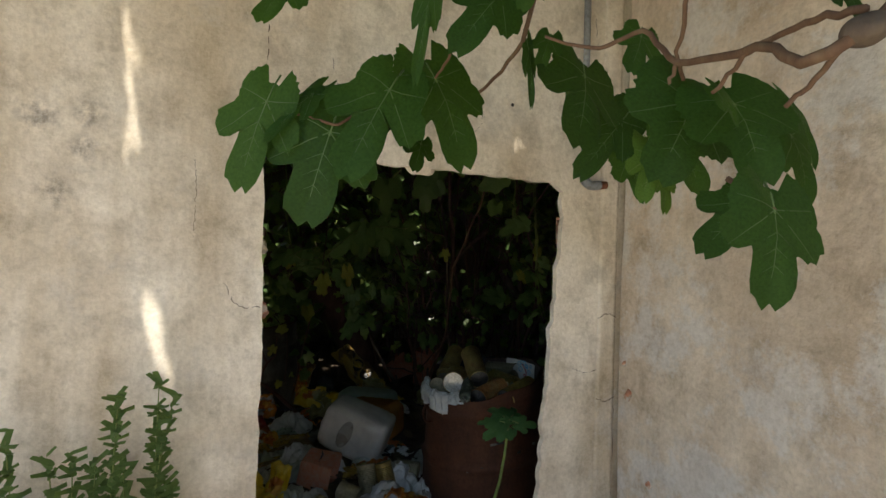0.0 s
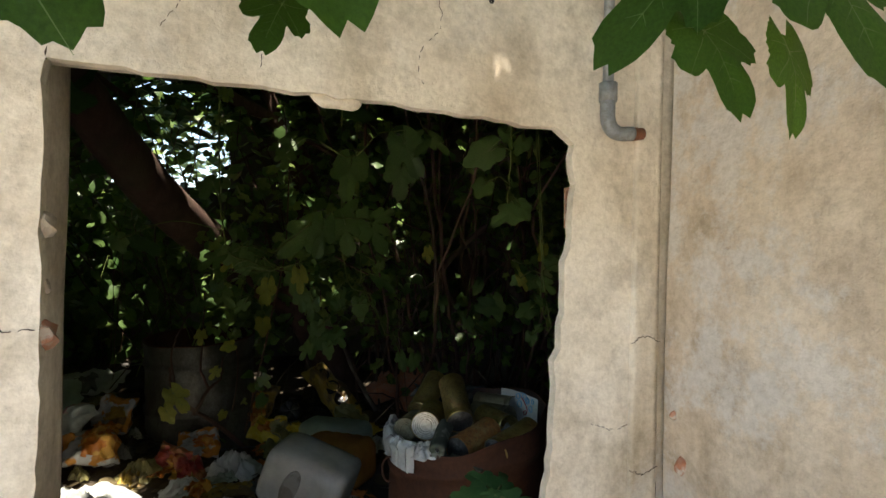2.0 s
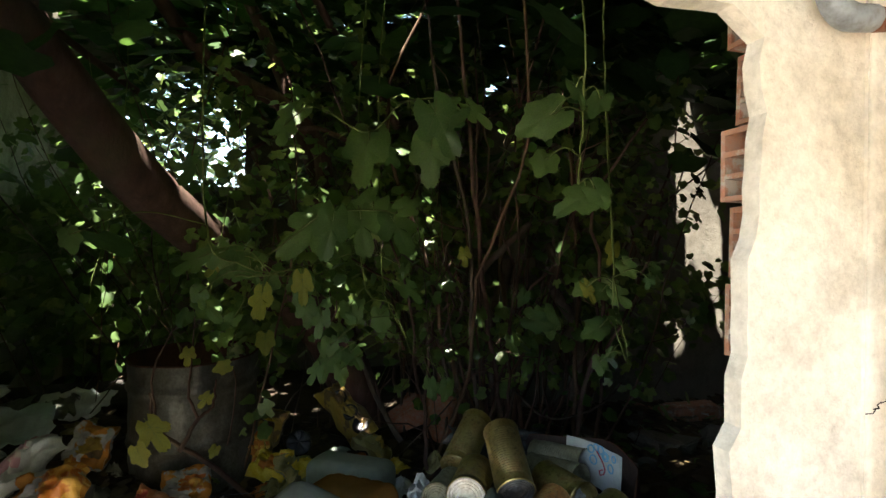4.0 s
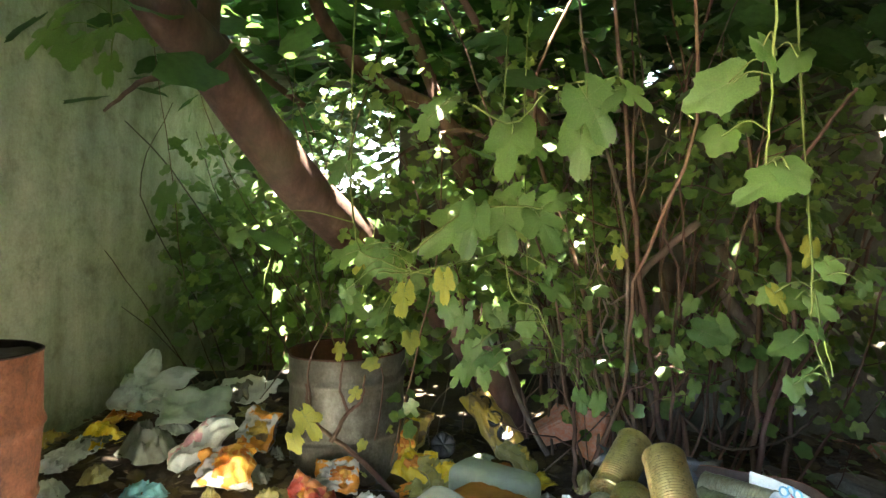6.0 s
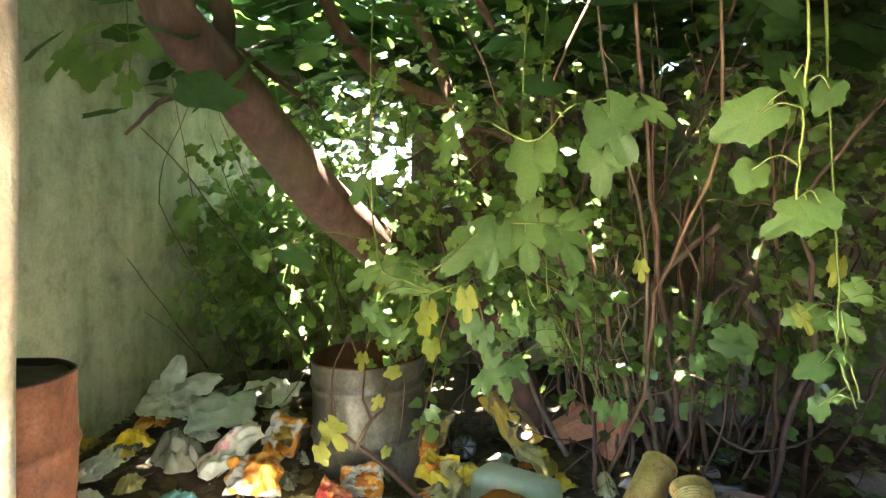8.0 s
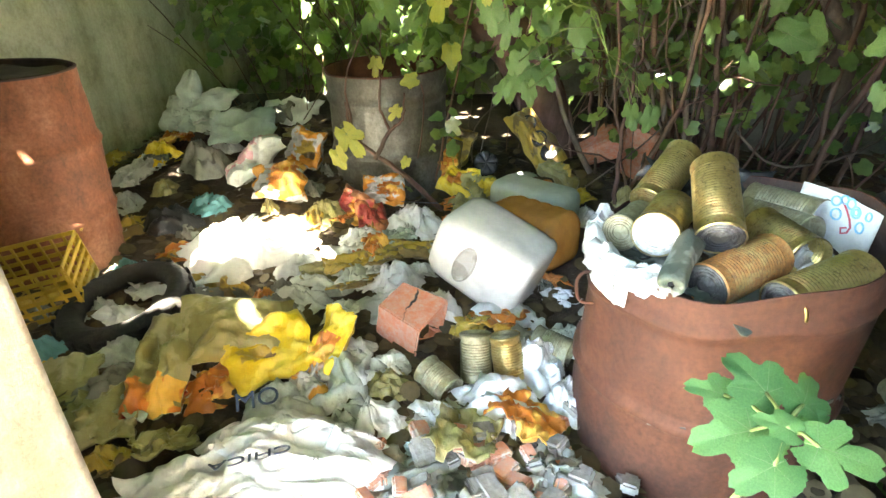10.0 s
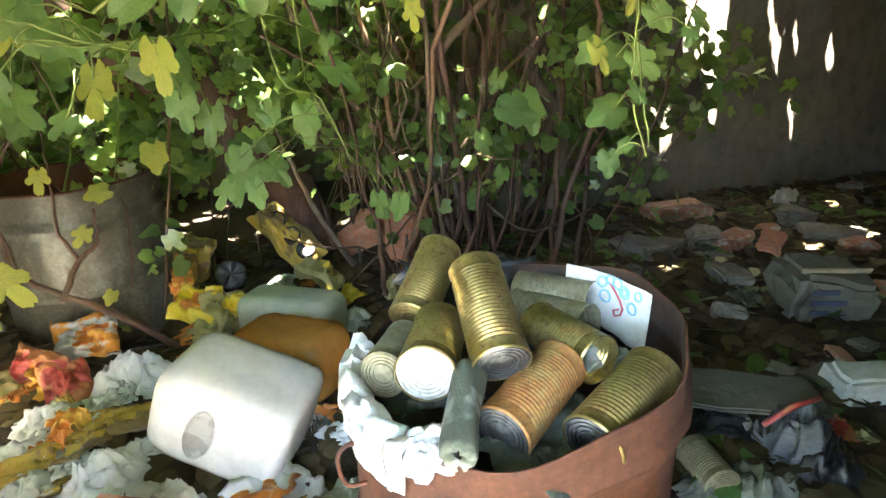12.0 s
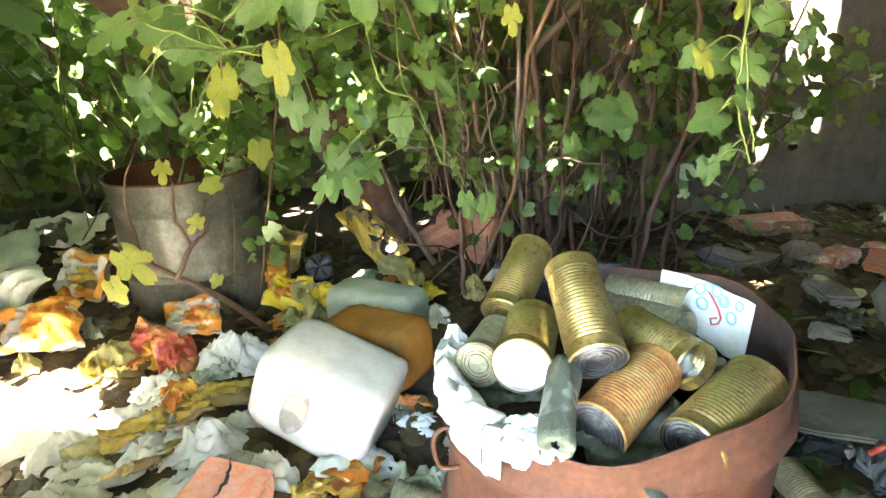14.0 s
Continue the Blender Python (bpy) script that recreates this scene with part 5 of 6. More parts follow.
# places that the sun reaches through gaps in the leaves
SUNNY = [(-0.25, 3.70, 0.3, 0.17), (-0.10, 3.82, 0.3, 0.12), (0.75, 3.62, 0.45, -0.01), (0.92, 3.52, 0.42, -0.02), (1.21, 2.80, 0.8, 0.0), (1.10, 2.74, 0.75, 0.03),
         (-0.154, 2.0, 1.967, 0.046), (-0.149, 2.0, 1.171, 0.020), (-0.008, 2.0, 1.036, 0.034), (0.082, 2.0, 2.006, 0.010), (0.33, 2.0, 1.966, 0.008), (1.044, 2.0, 2.111, -0.02),
         (1.6, 5.0, 0.3, 0.05), (1.35, 5.2, 0.35, 0.04), (4.16, 5.6, 0.61, 0.06), (4.61, 5.6, 0.84, 0.06), (4.54, 5.6, 1.09, 0.07), (5.54, 5.6, 0.65, 0.055), (5.07, 5.6, 1.56, 0.055), (5.83, 5.6, 1.30, 0.05),
         (5.38, 5.6, 1.52, 0.04), (4.27, 5.6, 1.64, 0.11), (4.56, 5.6, 1.70, 0.08), (5.76, 5.6, 1.19, 0.03), (5.26, 5.6, 1.07, 0.03), (4.23, 5.6, 2.23, 0.17), (4.0, 5.6, 0.9, 0.04),
         (3.12, 4.28, 0.2, 0.06), (5.25, 4.87, 0.2, 0.08), (4.74, 4.76, 0.2, 0.08), (4.21, 4.23, 0.2, 0.07), (4.64, 4.32, 0.2, 0.08), (4.72, 4.25, 0.2, 0.06), (3.49, 4.84, 0.2, 0.05), (3.93, 5.4, 0.2, 0.05),
         (0.1, 3.0, 0.3, 0.02), (-0.35, 3.1, 0.3, 0.03), (1.104, 3.0, 1.75, 0.03), (1.816, 4.0, 1.14, 0.025), (1.236, 4.42, 1.0, 0.02), (1.32, 2.28, 0.82, 0.02), (0.97, 4.05, 0.4, 0.02), (0.33, 4.1, 0.3, 0.025)]


for _k in range(210):
    SUNNY.append((TREE_RNG.uniform(-0.9, 3.4), TREE_RNG.uniform(4.0, 6.6), TREE_RNG.uniform(0.3, 2.4), TREE_RNG.uniform(-0.01, 0.014)))


for _k in range(90):
    SUNNY.append((TREE_RNG.uniform(-1.2, 1.0), TREE_RNG.uniform(4.6, 7.0), TREE_RNG.uniform(0.3, 2.4), TREE_RNG.uniform(-0.01, 0.014)))


GAPS = np.array(SUNNY)
SUN_WAY = np.array(SUN_TRAVEL)


def open_to_sun(middle, reach):
    """False where a leaf would stand in one of the sun's gaps."""
    d = np.array(middle) - GAPS[:, :3]
    along_sun = d @ SUN_WAY
    off = np.linalg.norm(d - along_sun[:, None] * SUN_WAY, axis=1)
    return not np.any((d[:, 2] > 0.15) & (off < GAPS[:, 3] + reach))


def leaves(name, label, count, sampler, size, kind, mat, n, seed, group_kind="stuff", facing=None, gaps=True):
    rng = random.Random(seed)
    poses = []
    for _ in range(count):
        p = sampler(rng)
        if p is None:
            continue
        s = rng.uniform(*size)
        m = leaf_pose(Vector(p), s, facing(rng) if facing else None, None, rng)
        if gaps and not open_to_sun(m @ Vector((0, 0.25, 0)), s * 0.42):
            continue
        poses.append(m)
    return tagged(new(name, leaf_cloud(name, poses, kind, mat, n)), label, "foliage", kind=group_kind)


def clumps(rng_seed, boxes, per):
    """Sample points gathered in clumps inside boxes."""
    rng = random.Random(rng_seed)
    centres = []
    for (x0, x1, y0, y1, z0, z1), n in boxes:
        centres += [(rng.uniform(x0, x1), rng.uniform(y0, y1), rng.uniform(z0, z1)) for _ in range(n)]

    def sample(r):
        c = r.choice(centres)
        return (c[0] + r.gauss(0, per), c[1] + r.gauss(0, per), c[2] + r.gauss(0, per))
    return sample


# crowns over the ruin and the yard, thick and mostly unseen, added to block daylight
over = clumps(21, [((-0.4, 8.6, 2.3, 9.6, 3.1, 4.6), 350), ((-4.5, -0.4, 2.3, 9.6, 3.1, 4.6), 120), ((2.4, 8.4, 2.3, 6.2, 3.1, 4.2), 160)], 0.42)
leaves("fig_crown", "dense dark green crown of leaves added to shade the ruin", 33000, over, (0.14, 0.26), "heart", "leaf_canopy", 16, 1)
yard = clumps(22, [((-5.0, 2.2, 0.7, 2.1, 3.2, 4.1), 90), ((0.9, 2.3, -2.6, 0.7, 3.2, 4.0), 40), ((-0.4, 1.2, -0.2, 0.8, 3.3, 4.0), 22), ((0.7, 2.6, -0.8, 2.0, 3.0, 3.8), 45)], 0.3)
leaves("fig_crown", "unseen dense crown of fig leaves added to shade the yard wall", 8800, yard, (0.14, 0.26), "fig", "leaf_canopy", 14, 2)


def thinned(sampler, keep_high, keep_bay):
    """Fewer leaves high up among the limbs and before the open bay."""
    def sample(r):
        x, y, z = sampler(r)
        k = r.random()
        if y > 5.3 and -1.5 < x < 0.8 and z > 1.7:
            return (x, y, z) if k < keep_bay else None
        if z > 1.9:
            return (x, y, z) if k < keep_high else None
        if z < 0.8:
            return (x, y, z) if k < 0.5 else None
        return x, y, z
    return sample


# foliage of the thicket
tilted = lambda r: (r.uniform(-0.8, 0.8), r.uniform(-1.2, 0.1), r.uniform(0.1, 1))
inner = thinned(clumps(23, [((0.2, 3.2, 4.3, 5.6, 0.5, 2.9), 150), ((-1.2, 1.4, 4.9, 6.8, 0.8, 3.0), 80), ((2.4, 3.6, 4.2, 5.2, 0.6, 2.6), 36)], 0.11), 0.5, 0.3)
leaves("vine_leaves", "mid green leaves of the thicket", 5000, inner, (0.03, 0.085), "heart", "leaf_green", 16, 3, facing=tilted, gaps=False)
leaves("vine_leaves", "yellow green leaves of the thicket", 3000, inner, (0.03, 0.075), "fig", "leaf_lime", 18, 4, facing=tilted, gaps=False)
corner = clumps(27, [((-1.4, 0.0, 5.7, 6.9, 0.4, 2.0), 60)], 0.2)
leaves("vine_leaves", "green leaves filling the back corner", 1500, corner, (0.04, 0.10), "heart", "leaf_green", 12, 7, facing=tilted, gaps=False)
behind = thinned(clumps(24, [((-2.6, 2.6, 6.4, 7.3, 0.8, 3.0), 110)], 0.24), 0.7, 0.45)
leaves("vine_leaves", "leaves climbing round the open bay", 2200, behind, (0.05, 0.11), "heart", "leaf_green", 10, 5, gaps=False)
hedge = clumps(25, [((-5.0, 2.5, 9.0, 11.5, 0.3, 5.5), 190)], 0.3)
leaves("hedge_leaves", "sunlit bright leaves behind the open bay", 4600, hedge, (0.09, 0.17), "heart", "leaf_lime", 10, 6, gaps=False)


# hanging vines with leaves, and single large leaves
LEAF_MESHES = {}


def leaf_mesh(kind, mat, vein, variant):
    key = (kind, mat, variant)
    if key not in LEAF_MESHES:
        v, f, fm = leaf_template(kind, 84 if kind == "fig" else 56, 0.22 + 0.16 * variant, 0.06 + 0.10 * variant, True, (0.6, 0.3, 0.0)[variant])
        LEAF_MESHES[key] = mesh_from("leaf", v, f, [mat, vein], True, fm)
    return LEAF_MESHES[key]


def hung_leaf(parent, base, tip, kind, mat, vein, rng, squash=1.0):
    base, tip = Vector(base), Vector(tip)
    face = Vector((rng.uniform(-0.5, 0.3), -1.0, rng.uniform(0.15, 0.7)))
    m = leaf_pose(base, (tip - base).length * 0.9, face, tip - base, rng) @ Matrix.Diagonal((squash * 0.85, 1, 1, 1))
    return part("leaf", leaf_mesh(kind, mat, vein, rng.randrange(3)), parent, "", m)


def build_yard_branch():
    ob = thing("fig_tree", "fig tree with large dark lobed leaves over the doorway", "tree", pose(0, 0, 0))
    v, f = limb([(1.42, -1.2, -0.05), (1.44, -1.1, 0.9), (1.36, -0.6, 1.9), (1.36, 0.0, 2.3), (1.30, 0.55, 2.25)], 0.09, 0.009, 6, 0.006, 12)
    part("trunk", mesh_from("trunk", v, f, "bark_grey", True), ob)
    rng = random.Random(8)
    for pts, r0, r1 in (
        ([(1.30, 0.55, 2.25), (0.779, 0.569, 1.731), (0.816, 0.731, 1.765), (0.849, 0.905, 1.806), (0.846, 0.984, 1.884), (0.811, 1.067, 1.878), (0.736, 1.138, 1.913)], 0.008, 0.003),
        ([(0.787, 0.582, 1.752), (0.803, 0.660, 1.769), (0.819, 0.742, 1.766), (0.827, 0.812, 1.729)], 0.005, 0.003),
        ([(0.794, 0.824, 1.912), (0.845, 0.901, 1.822), (0.847, 0.920, 1.773)], 0.004, 0.003),
        ([(0.788, 0.743, 1.592), (0.792, 0.712, 1.567), (0.793, 0.681, 1.550)], 0.004, 0.003),
        ([(0.804, 0.604, 1.736), (0.826, 0.661, 1.707), (0.815, 0.688, 1.678)], 0.004, 0.003),
        ([(0.887, 1.198, 2.750), (0.801, 1.307, 2.067), (0.801, 1.429, 1.963), (0.751, 1.548, 1.889)], 0.007, 0.004),
        ([(0.751, 1.548, 1.889), (0.514, 1.444, 1.860), (0.384, 1.453, 1.771), (0.315, 1.470, 1.785), (0.235, 1.486, 1.800)], 0.004, 0.003),
        ([(0.638, 0.948, 2.625), (0.665, 1.217, 2.075), (0.638, 1.400, 1.958), (0.615, 1.456, 1.904)], 0.006, 0.003),
    ):
        v, f = limb(pts, r0, r1, 5, 0.003, 7)
        part("twig", mesh_from("twig", v, f, "twig" if r0 < 0.01 else "bark_grey", True), ob)
    bm = bmesh.new()
    bmesh.ops.create_icosphere(bm, subdivisions=3, radius=0.02)
    rough_up(bm, 0.010, 30)
    part("knot", from_bm("knot", bm, "bark_grey", True), ob, "gnarled knot", Matrix.Translation((0.779, 0.571, 1.726)))
    for base, tip, squash in (
        ((0.271, 1.572, 2.119), (0.249, 1.627, 1.984), 1.0), ((0.225, 1.483, 1.811), (0.147, 1.453, 1.594), 0.8), ((0.328, 1.482, 1.841), (0.235, 1.494, 1.682), 0.4), ((0.365, 1.460, 1.750), (0.293, 1.429, 1.521), 1.05),
        ((0.491, 1.412, 1.850), (0.381, 1.415, 1.604), 0.85), ((0.623, 1.478, 1.910), (0.714, 1.417, 1.676), 1.0), ((0.545, 1.278, 2.045), (0.530, 1.343, 1.821), 0.25), ((0.681, 1.234, 2.027), (0.606, 1.329, 1.873), 0.8),
        ((0.633, 1.618, 1.772), (0.603, 1.616, 1.677), 0.9), ((0.676, 1.092, 2.007), (0.649, 1.114, 1.933), 1.2), ((0.812, 1.347, 1.968), (0.810, 1.372, 1.812), 0.25), ((0.874, 1.358, 2.005), (0.840, 1.353, 1.914), 0.8),
        ((0.976, 1.355, 1.928), (0.897, 1.347, 1.701), 1.1)):
        hung_leaf(ob, base, tip, "fig", "leaf_fig", "vein", rng, squash * 1.08)
    for base, tip, squash in (
        ((1.005, 1.184, 1.970), (0.970, 1.203, 1.875), 1.2), ((0.905, 0.935, 1.750), (0.841, 0.897, 1.612), 1.4), ((0.936, 0.873, 1.739), (0.931, 0.770, 1.620), 1.2), ((1.183, 1.445, 1.751), (1.220, 1.409, 1.615), 0.9),
        ((1.158, 1.441, 1.851), (1.047, 1.519, 1.668), 0.7), ((0.946, 0.852, 1.576), (0.862, 0.880, 1.476), 0.9), ((0.793, 0.681, 1.550), (0.764, 0.618, 1.440), 1.1), ((1.283, 1.040, 1.810), (1.338, 0.905, 1.763), 0.6),
        ((1.332, 1.076, 1.761), (1.369, 1.007, 1.602), 0.8), ((1.231, 1.327, 1.797), (1.295, 1.254, 1.633), 1.0), ((0.846, 0.820, 1.733), (0.869, 0.761, 1.740), 0.8), ((0.808, 0.627, 1.808), (0.842, 0.617, 1.747), 0.8)):
        hung_leaf(ob, base, tip, "fig", "leaf_fig", "vein", rng, squash * 1.08)
    # paler young leaves, and the twig that carries the foremost ones
    for base, tip in (((0.868, 0.985, 1.665), (0.852, 1.000, 1.572)), ((0.905, 1.02, 1.69), (0.935, 1.03, 1.60)), ((1.235, 1.36, 1.70), (1.24, 1.34, 1.585))):
        hung_leaf(ob, base, tip, "fig", "leaf_young", "vein_pale", rng, 0.9)
    v, f = limb([(0.849, 0.905, 1.806), (0.90, 0.95, 1.78), (0.905, 1.02, 1.69), (0.868, 0.985, 1.665)], 0.004, 0.0025, 5, 0.002, 6)
    part("twig", mesh_from("twig", v, f, "twig", True), ob)


build_yard_branch()


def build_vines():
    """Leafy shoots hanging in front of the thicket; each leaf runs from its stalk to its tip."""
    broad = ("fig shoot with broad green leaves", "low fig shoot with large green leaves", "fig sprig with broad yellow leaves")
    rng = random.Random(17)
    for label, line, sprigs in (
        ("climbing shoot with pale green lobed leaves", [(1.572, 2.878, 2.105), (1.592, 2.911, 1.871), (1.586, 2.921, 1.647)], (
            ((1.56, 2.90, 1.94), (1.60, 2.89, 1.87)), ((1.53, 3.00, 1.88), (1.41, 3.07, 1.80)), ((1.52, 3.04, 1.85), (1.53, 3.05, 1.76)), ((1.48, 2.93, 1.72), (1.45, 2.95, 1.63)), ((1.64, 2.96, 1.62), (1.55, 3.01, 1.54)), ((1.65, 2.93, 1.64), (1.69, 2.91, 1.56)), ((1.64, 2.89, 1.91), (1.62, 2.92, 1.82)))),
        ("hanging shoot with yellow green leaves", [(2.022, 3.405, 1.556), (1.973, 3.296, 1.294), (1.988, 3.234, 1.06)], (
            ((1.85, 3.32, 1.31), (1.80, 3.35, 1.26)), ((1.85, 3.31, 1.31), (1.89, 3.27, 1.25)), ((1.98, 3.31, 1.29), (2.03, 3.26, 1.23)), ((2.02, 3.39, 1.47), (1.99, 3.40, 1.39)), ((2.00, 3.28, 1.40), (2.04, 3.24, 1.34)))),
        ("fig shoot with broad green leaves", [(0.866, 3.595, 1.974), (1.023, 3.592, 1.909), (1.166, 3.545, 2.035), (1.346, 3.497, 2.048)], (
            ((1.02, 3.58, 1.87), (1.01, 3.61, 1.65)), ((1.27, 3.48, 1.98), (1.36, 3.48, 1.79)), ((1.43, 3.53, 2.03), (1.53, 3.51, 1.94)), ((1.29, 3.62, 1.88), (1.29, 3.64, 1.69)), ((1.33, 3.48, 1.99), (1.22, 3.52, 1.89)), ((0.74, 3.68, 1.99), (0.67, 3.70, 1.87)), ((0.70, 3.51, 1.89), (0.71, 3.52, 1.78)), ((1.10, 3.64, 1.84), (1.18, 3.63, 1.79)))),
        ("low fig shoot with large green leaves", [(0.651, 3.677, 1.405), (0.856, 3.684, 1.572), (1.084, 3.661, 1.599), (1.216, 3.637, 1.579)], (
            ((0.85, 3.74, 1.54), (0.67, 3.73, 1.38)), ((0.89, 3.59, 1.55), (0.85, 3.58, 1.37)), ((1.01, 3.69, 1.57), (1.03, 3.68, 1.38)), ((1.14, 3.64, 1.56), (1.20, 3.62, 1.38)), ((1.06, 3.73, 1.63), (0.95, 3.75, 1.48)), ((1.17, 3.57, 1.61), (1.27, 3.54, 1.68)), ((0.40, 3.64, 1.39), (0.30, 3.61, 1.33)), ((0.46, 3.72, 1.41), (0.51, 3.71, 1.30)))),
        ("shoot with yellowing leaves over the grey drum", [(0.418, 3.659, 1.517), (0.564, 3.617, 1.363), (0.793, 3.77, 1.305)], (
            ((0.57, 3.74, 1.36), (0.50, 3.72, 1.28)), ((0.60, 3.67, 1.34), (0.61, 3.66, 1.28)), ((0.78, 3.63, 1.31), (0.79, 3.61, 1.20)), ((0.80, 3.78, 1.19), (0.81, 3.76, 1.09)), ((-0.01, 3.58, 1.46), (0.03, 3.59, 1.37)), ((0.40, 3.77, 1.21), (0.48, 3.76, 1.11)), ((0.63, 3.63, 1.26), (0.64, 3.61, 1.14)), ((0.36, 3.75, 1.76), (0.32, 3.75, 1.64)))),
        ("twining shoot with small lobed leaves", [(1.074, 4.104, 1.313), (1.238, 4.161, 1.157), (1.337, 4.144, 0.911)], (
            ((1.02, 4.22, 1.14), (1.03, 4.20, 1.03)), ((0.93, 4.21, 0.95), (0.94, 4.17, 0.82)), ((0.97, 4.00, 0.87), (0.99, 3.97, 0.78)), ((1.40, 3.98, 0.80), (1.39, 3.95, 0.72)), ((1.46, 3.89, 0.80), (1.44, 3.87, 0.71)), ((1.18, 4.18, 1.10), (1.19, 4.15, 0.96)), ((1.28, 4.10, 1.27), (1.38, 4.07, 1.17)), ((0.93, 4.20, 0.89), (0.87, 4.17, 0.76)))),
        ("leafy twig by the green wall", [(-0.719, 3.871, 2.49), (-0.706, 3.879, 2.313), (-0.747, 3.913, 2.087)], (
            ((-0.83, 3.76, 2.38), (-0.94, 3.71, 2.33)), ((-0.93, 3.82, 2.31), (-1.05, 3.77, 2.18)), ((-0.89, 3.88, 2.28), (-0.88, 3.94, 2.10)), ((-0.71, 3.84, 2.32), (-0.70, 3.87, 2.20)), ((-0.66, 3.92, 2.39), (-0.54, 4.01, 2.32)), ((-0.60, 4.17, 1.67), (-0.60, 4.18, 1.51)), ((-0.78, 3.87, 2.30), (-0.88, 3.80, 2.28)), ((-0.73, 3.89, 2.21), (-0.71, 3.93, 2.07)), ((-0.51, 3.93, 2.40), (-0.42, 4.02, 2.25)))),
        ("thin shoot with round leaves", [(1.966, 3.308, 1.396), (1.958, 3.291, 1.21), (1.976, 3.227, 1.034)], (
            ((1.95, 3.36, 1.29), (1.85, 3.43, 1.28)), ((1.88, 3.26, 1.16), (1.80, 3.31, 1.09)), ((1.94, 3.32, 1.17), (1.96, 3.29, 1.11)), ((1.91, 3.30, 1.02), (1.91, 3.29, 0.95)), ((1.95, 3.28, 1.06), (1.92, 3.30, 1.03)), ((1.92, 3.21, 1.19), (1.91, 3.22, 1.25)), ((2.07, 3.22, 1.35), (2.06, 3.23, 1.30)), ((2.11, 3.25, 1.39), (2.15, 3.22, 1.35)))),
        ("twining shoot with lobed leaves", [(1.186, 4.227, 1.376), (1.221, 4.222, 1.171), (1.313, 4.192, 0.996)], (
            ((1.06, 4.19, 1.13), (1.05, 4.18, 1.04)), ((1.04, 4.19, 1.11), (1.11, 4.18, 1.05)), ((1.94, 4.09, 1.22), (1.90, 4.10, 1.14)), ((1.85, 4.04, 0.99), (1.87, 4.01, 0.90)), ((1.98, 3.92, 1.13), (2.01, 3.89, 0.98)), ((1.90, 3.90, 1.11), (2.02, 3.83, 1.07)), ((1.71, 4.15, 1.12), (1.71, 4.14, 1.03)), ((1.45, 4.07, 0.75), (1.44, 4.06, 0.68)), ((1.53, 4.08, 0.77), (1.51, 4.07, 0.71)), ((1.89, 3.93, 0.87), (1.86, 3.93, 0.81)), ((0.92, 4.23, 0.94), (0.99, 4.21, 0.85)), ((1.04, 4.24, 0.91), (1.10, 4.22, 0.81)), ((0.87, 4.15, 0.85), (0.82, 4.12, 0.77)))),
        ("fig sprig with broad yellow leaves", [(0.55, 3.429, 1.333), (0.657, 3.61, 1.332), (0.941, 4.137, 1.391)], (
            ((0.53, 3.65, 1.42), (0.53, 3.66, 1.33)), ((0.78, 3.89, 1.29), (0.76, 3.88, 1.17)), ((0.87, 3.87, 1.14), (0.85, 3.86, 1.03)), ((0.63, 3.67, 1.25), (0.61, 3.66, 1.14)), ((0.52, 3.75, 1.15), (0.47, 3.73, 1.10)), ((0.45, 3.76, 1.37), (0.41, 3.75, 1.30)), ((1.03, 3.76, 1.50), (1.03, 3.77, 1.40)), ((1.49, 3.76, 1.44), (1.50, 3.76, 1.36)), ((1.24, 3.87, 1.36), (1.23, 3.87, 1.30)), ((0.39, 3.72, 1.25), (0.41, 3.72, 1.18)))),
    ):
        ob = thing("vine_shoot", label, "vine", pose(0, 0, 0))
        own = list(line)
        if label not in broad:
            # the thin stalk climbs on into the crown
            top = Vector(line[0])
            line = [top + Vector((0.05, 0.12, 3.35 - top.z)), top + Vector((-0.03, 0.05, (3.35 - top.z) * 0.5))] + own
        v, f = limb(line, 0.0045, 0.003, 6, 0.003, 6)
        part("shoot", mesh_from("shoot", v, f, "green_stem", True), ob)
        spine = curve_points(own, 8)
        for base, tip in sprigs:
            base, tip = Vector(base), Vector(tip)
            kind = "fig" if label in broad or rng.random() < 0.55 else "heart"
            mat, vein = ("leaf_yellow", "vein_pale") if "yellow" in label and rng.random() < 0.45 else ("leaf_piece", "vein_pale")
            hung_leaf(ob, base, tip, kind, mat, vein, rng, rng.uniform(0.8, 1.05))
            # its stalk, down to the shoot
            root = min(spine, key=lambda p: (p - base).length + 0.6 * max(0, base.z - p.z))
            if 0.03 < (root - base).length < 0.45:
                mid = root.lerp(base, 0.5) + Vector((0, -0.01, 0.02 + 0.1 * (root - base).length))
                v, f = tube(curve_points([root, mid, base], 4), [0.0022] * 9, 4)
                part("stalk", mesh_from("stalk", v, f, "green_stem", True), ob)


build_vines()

# ---- yard weeds by the wall ----


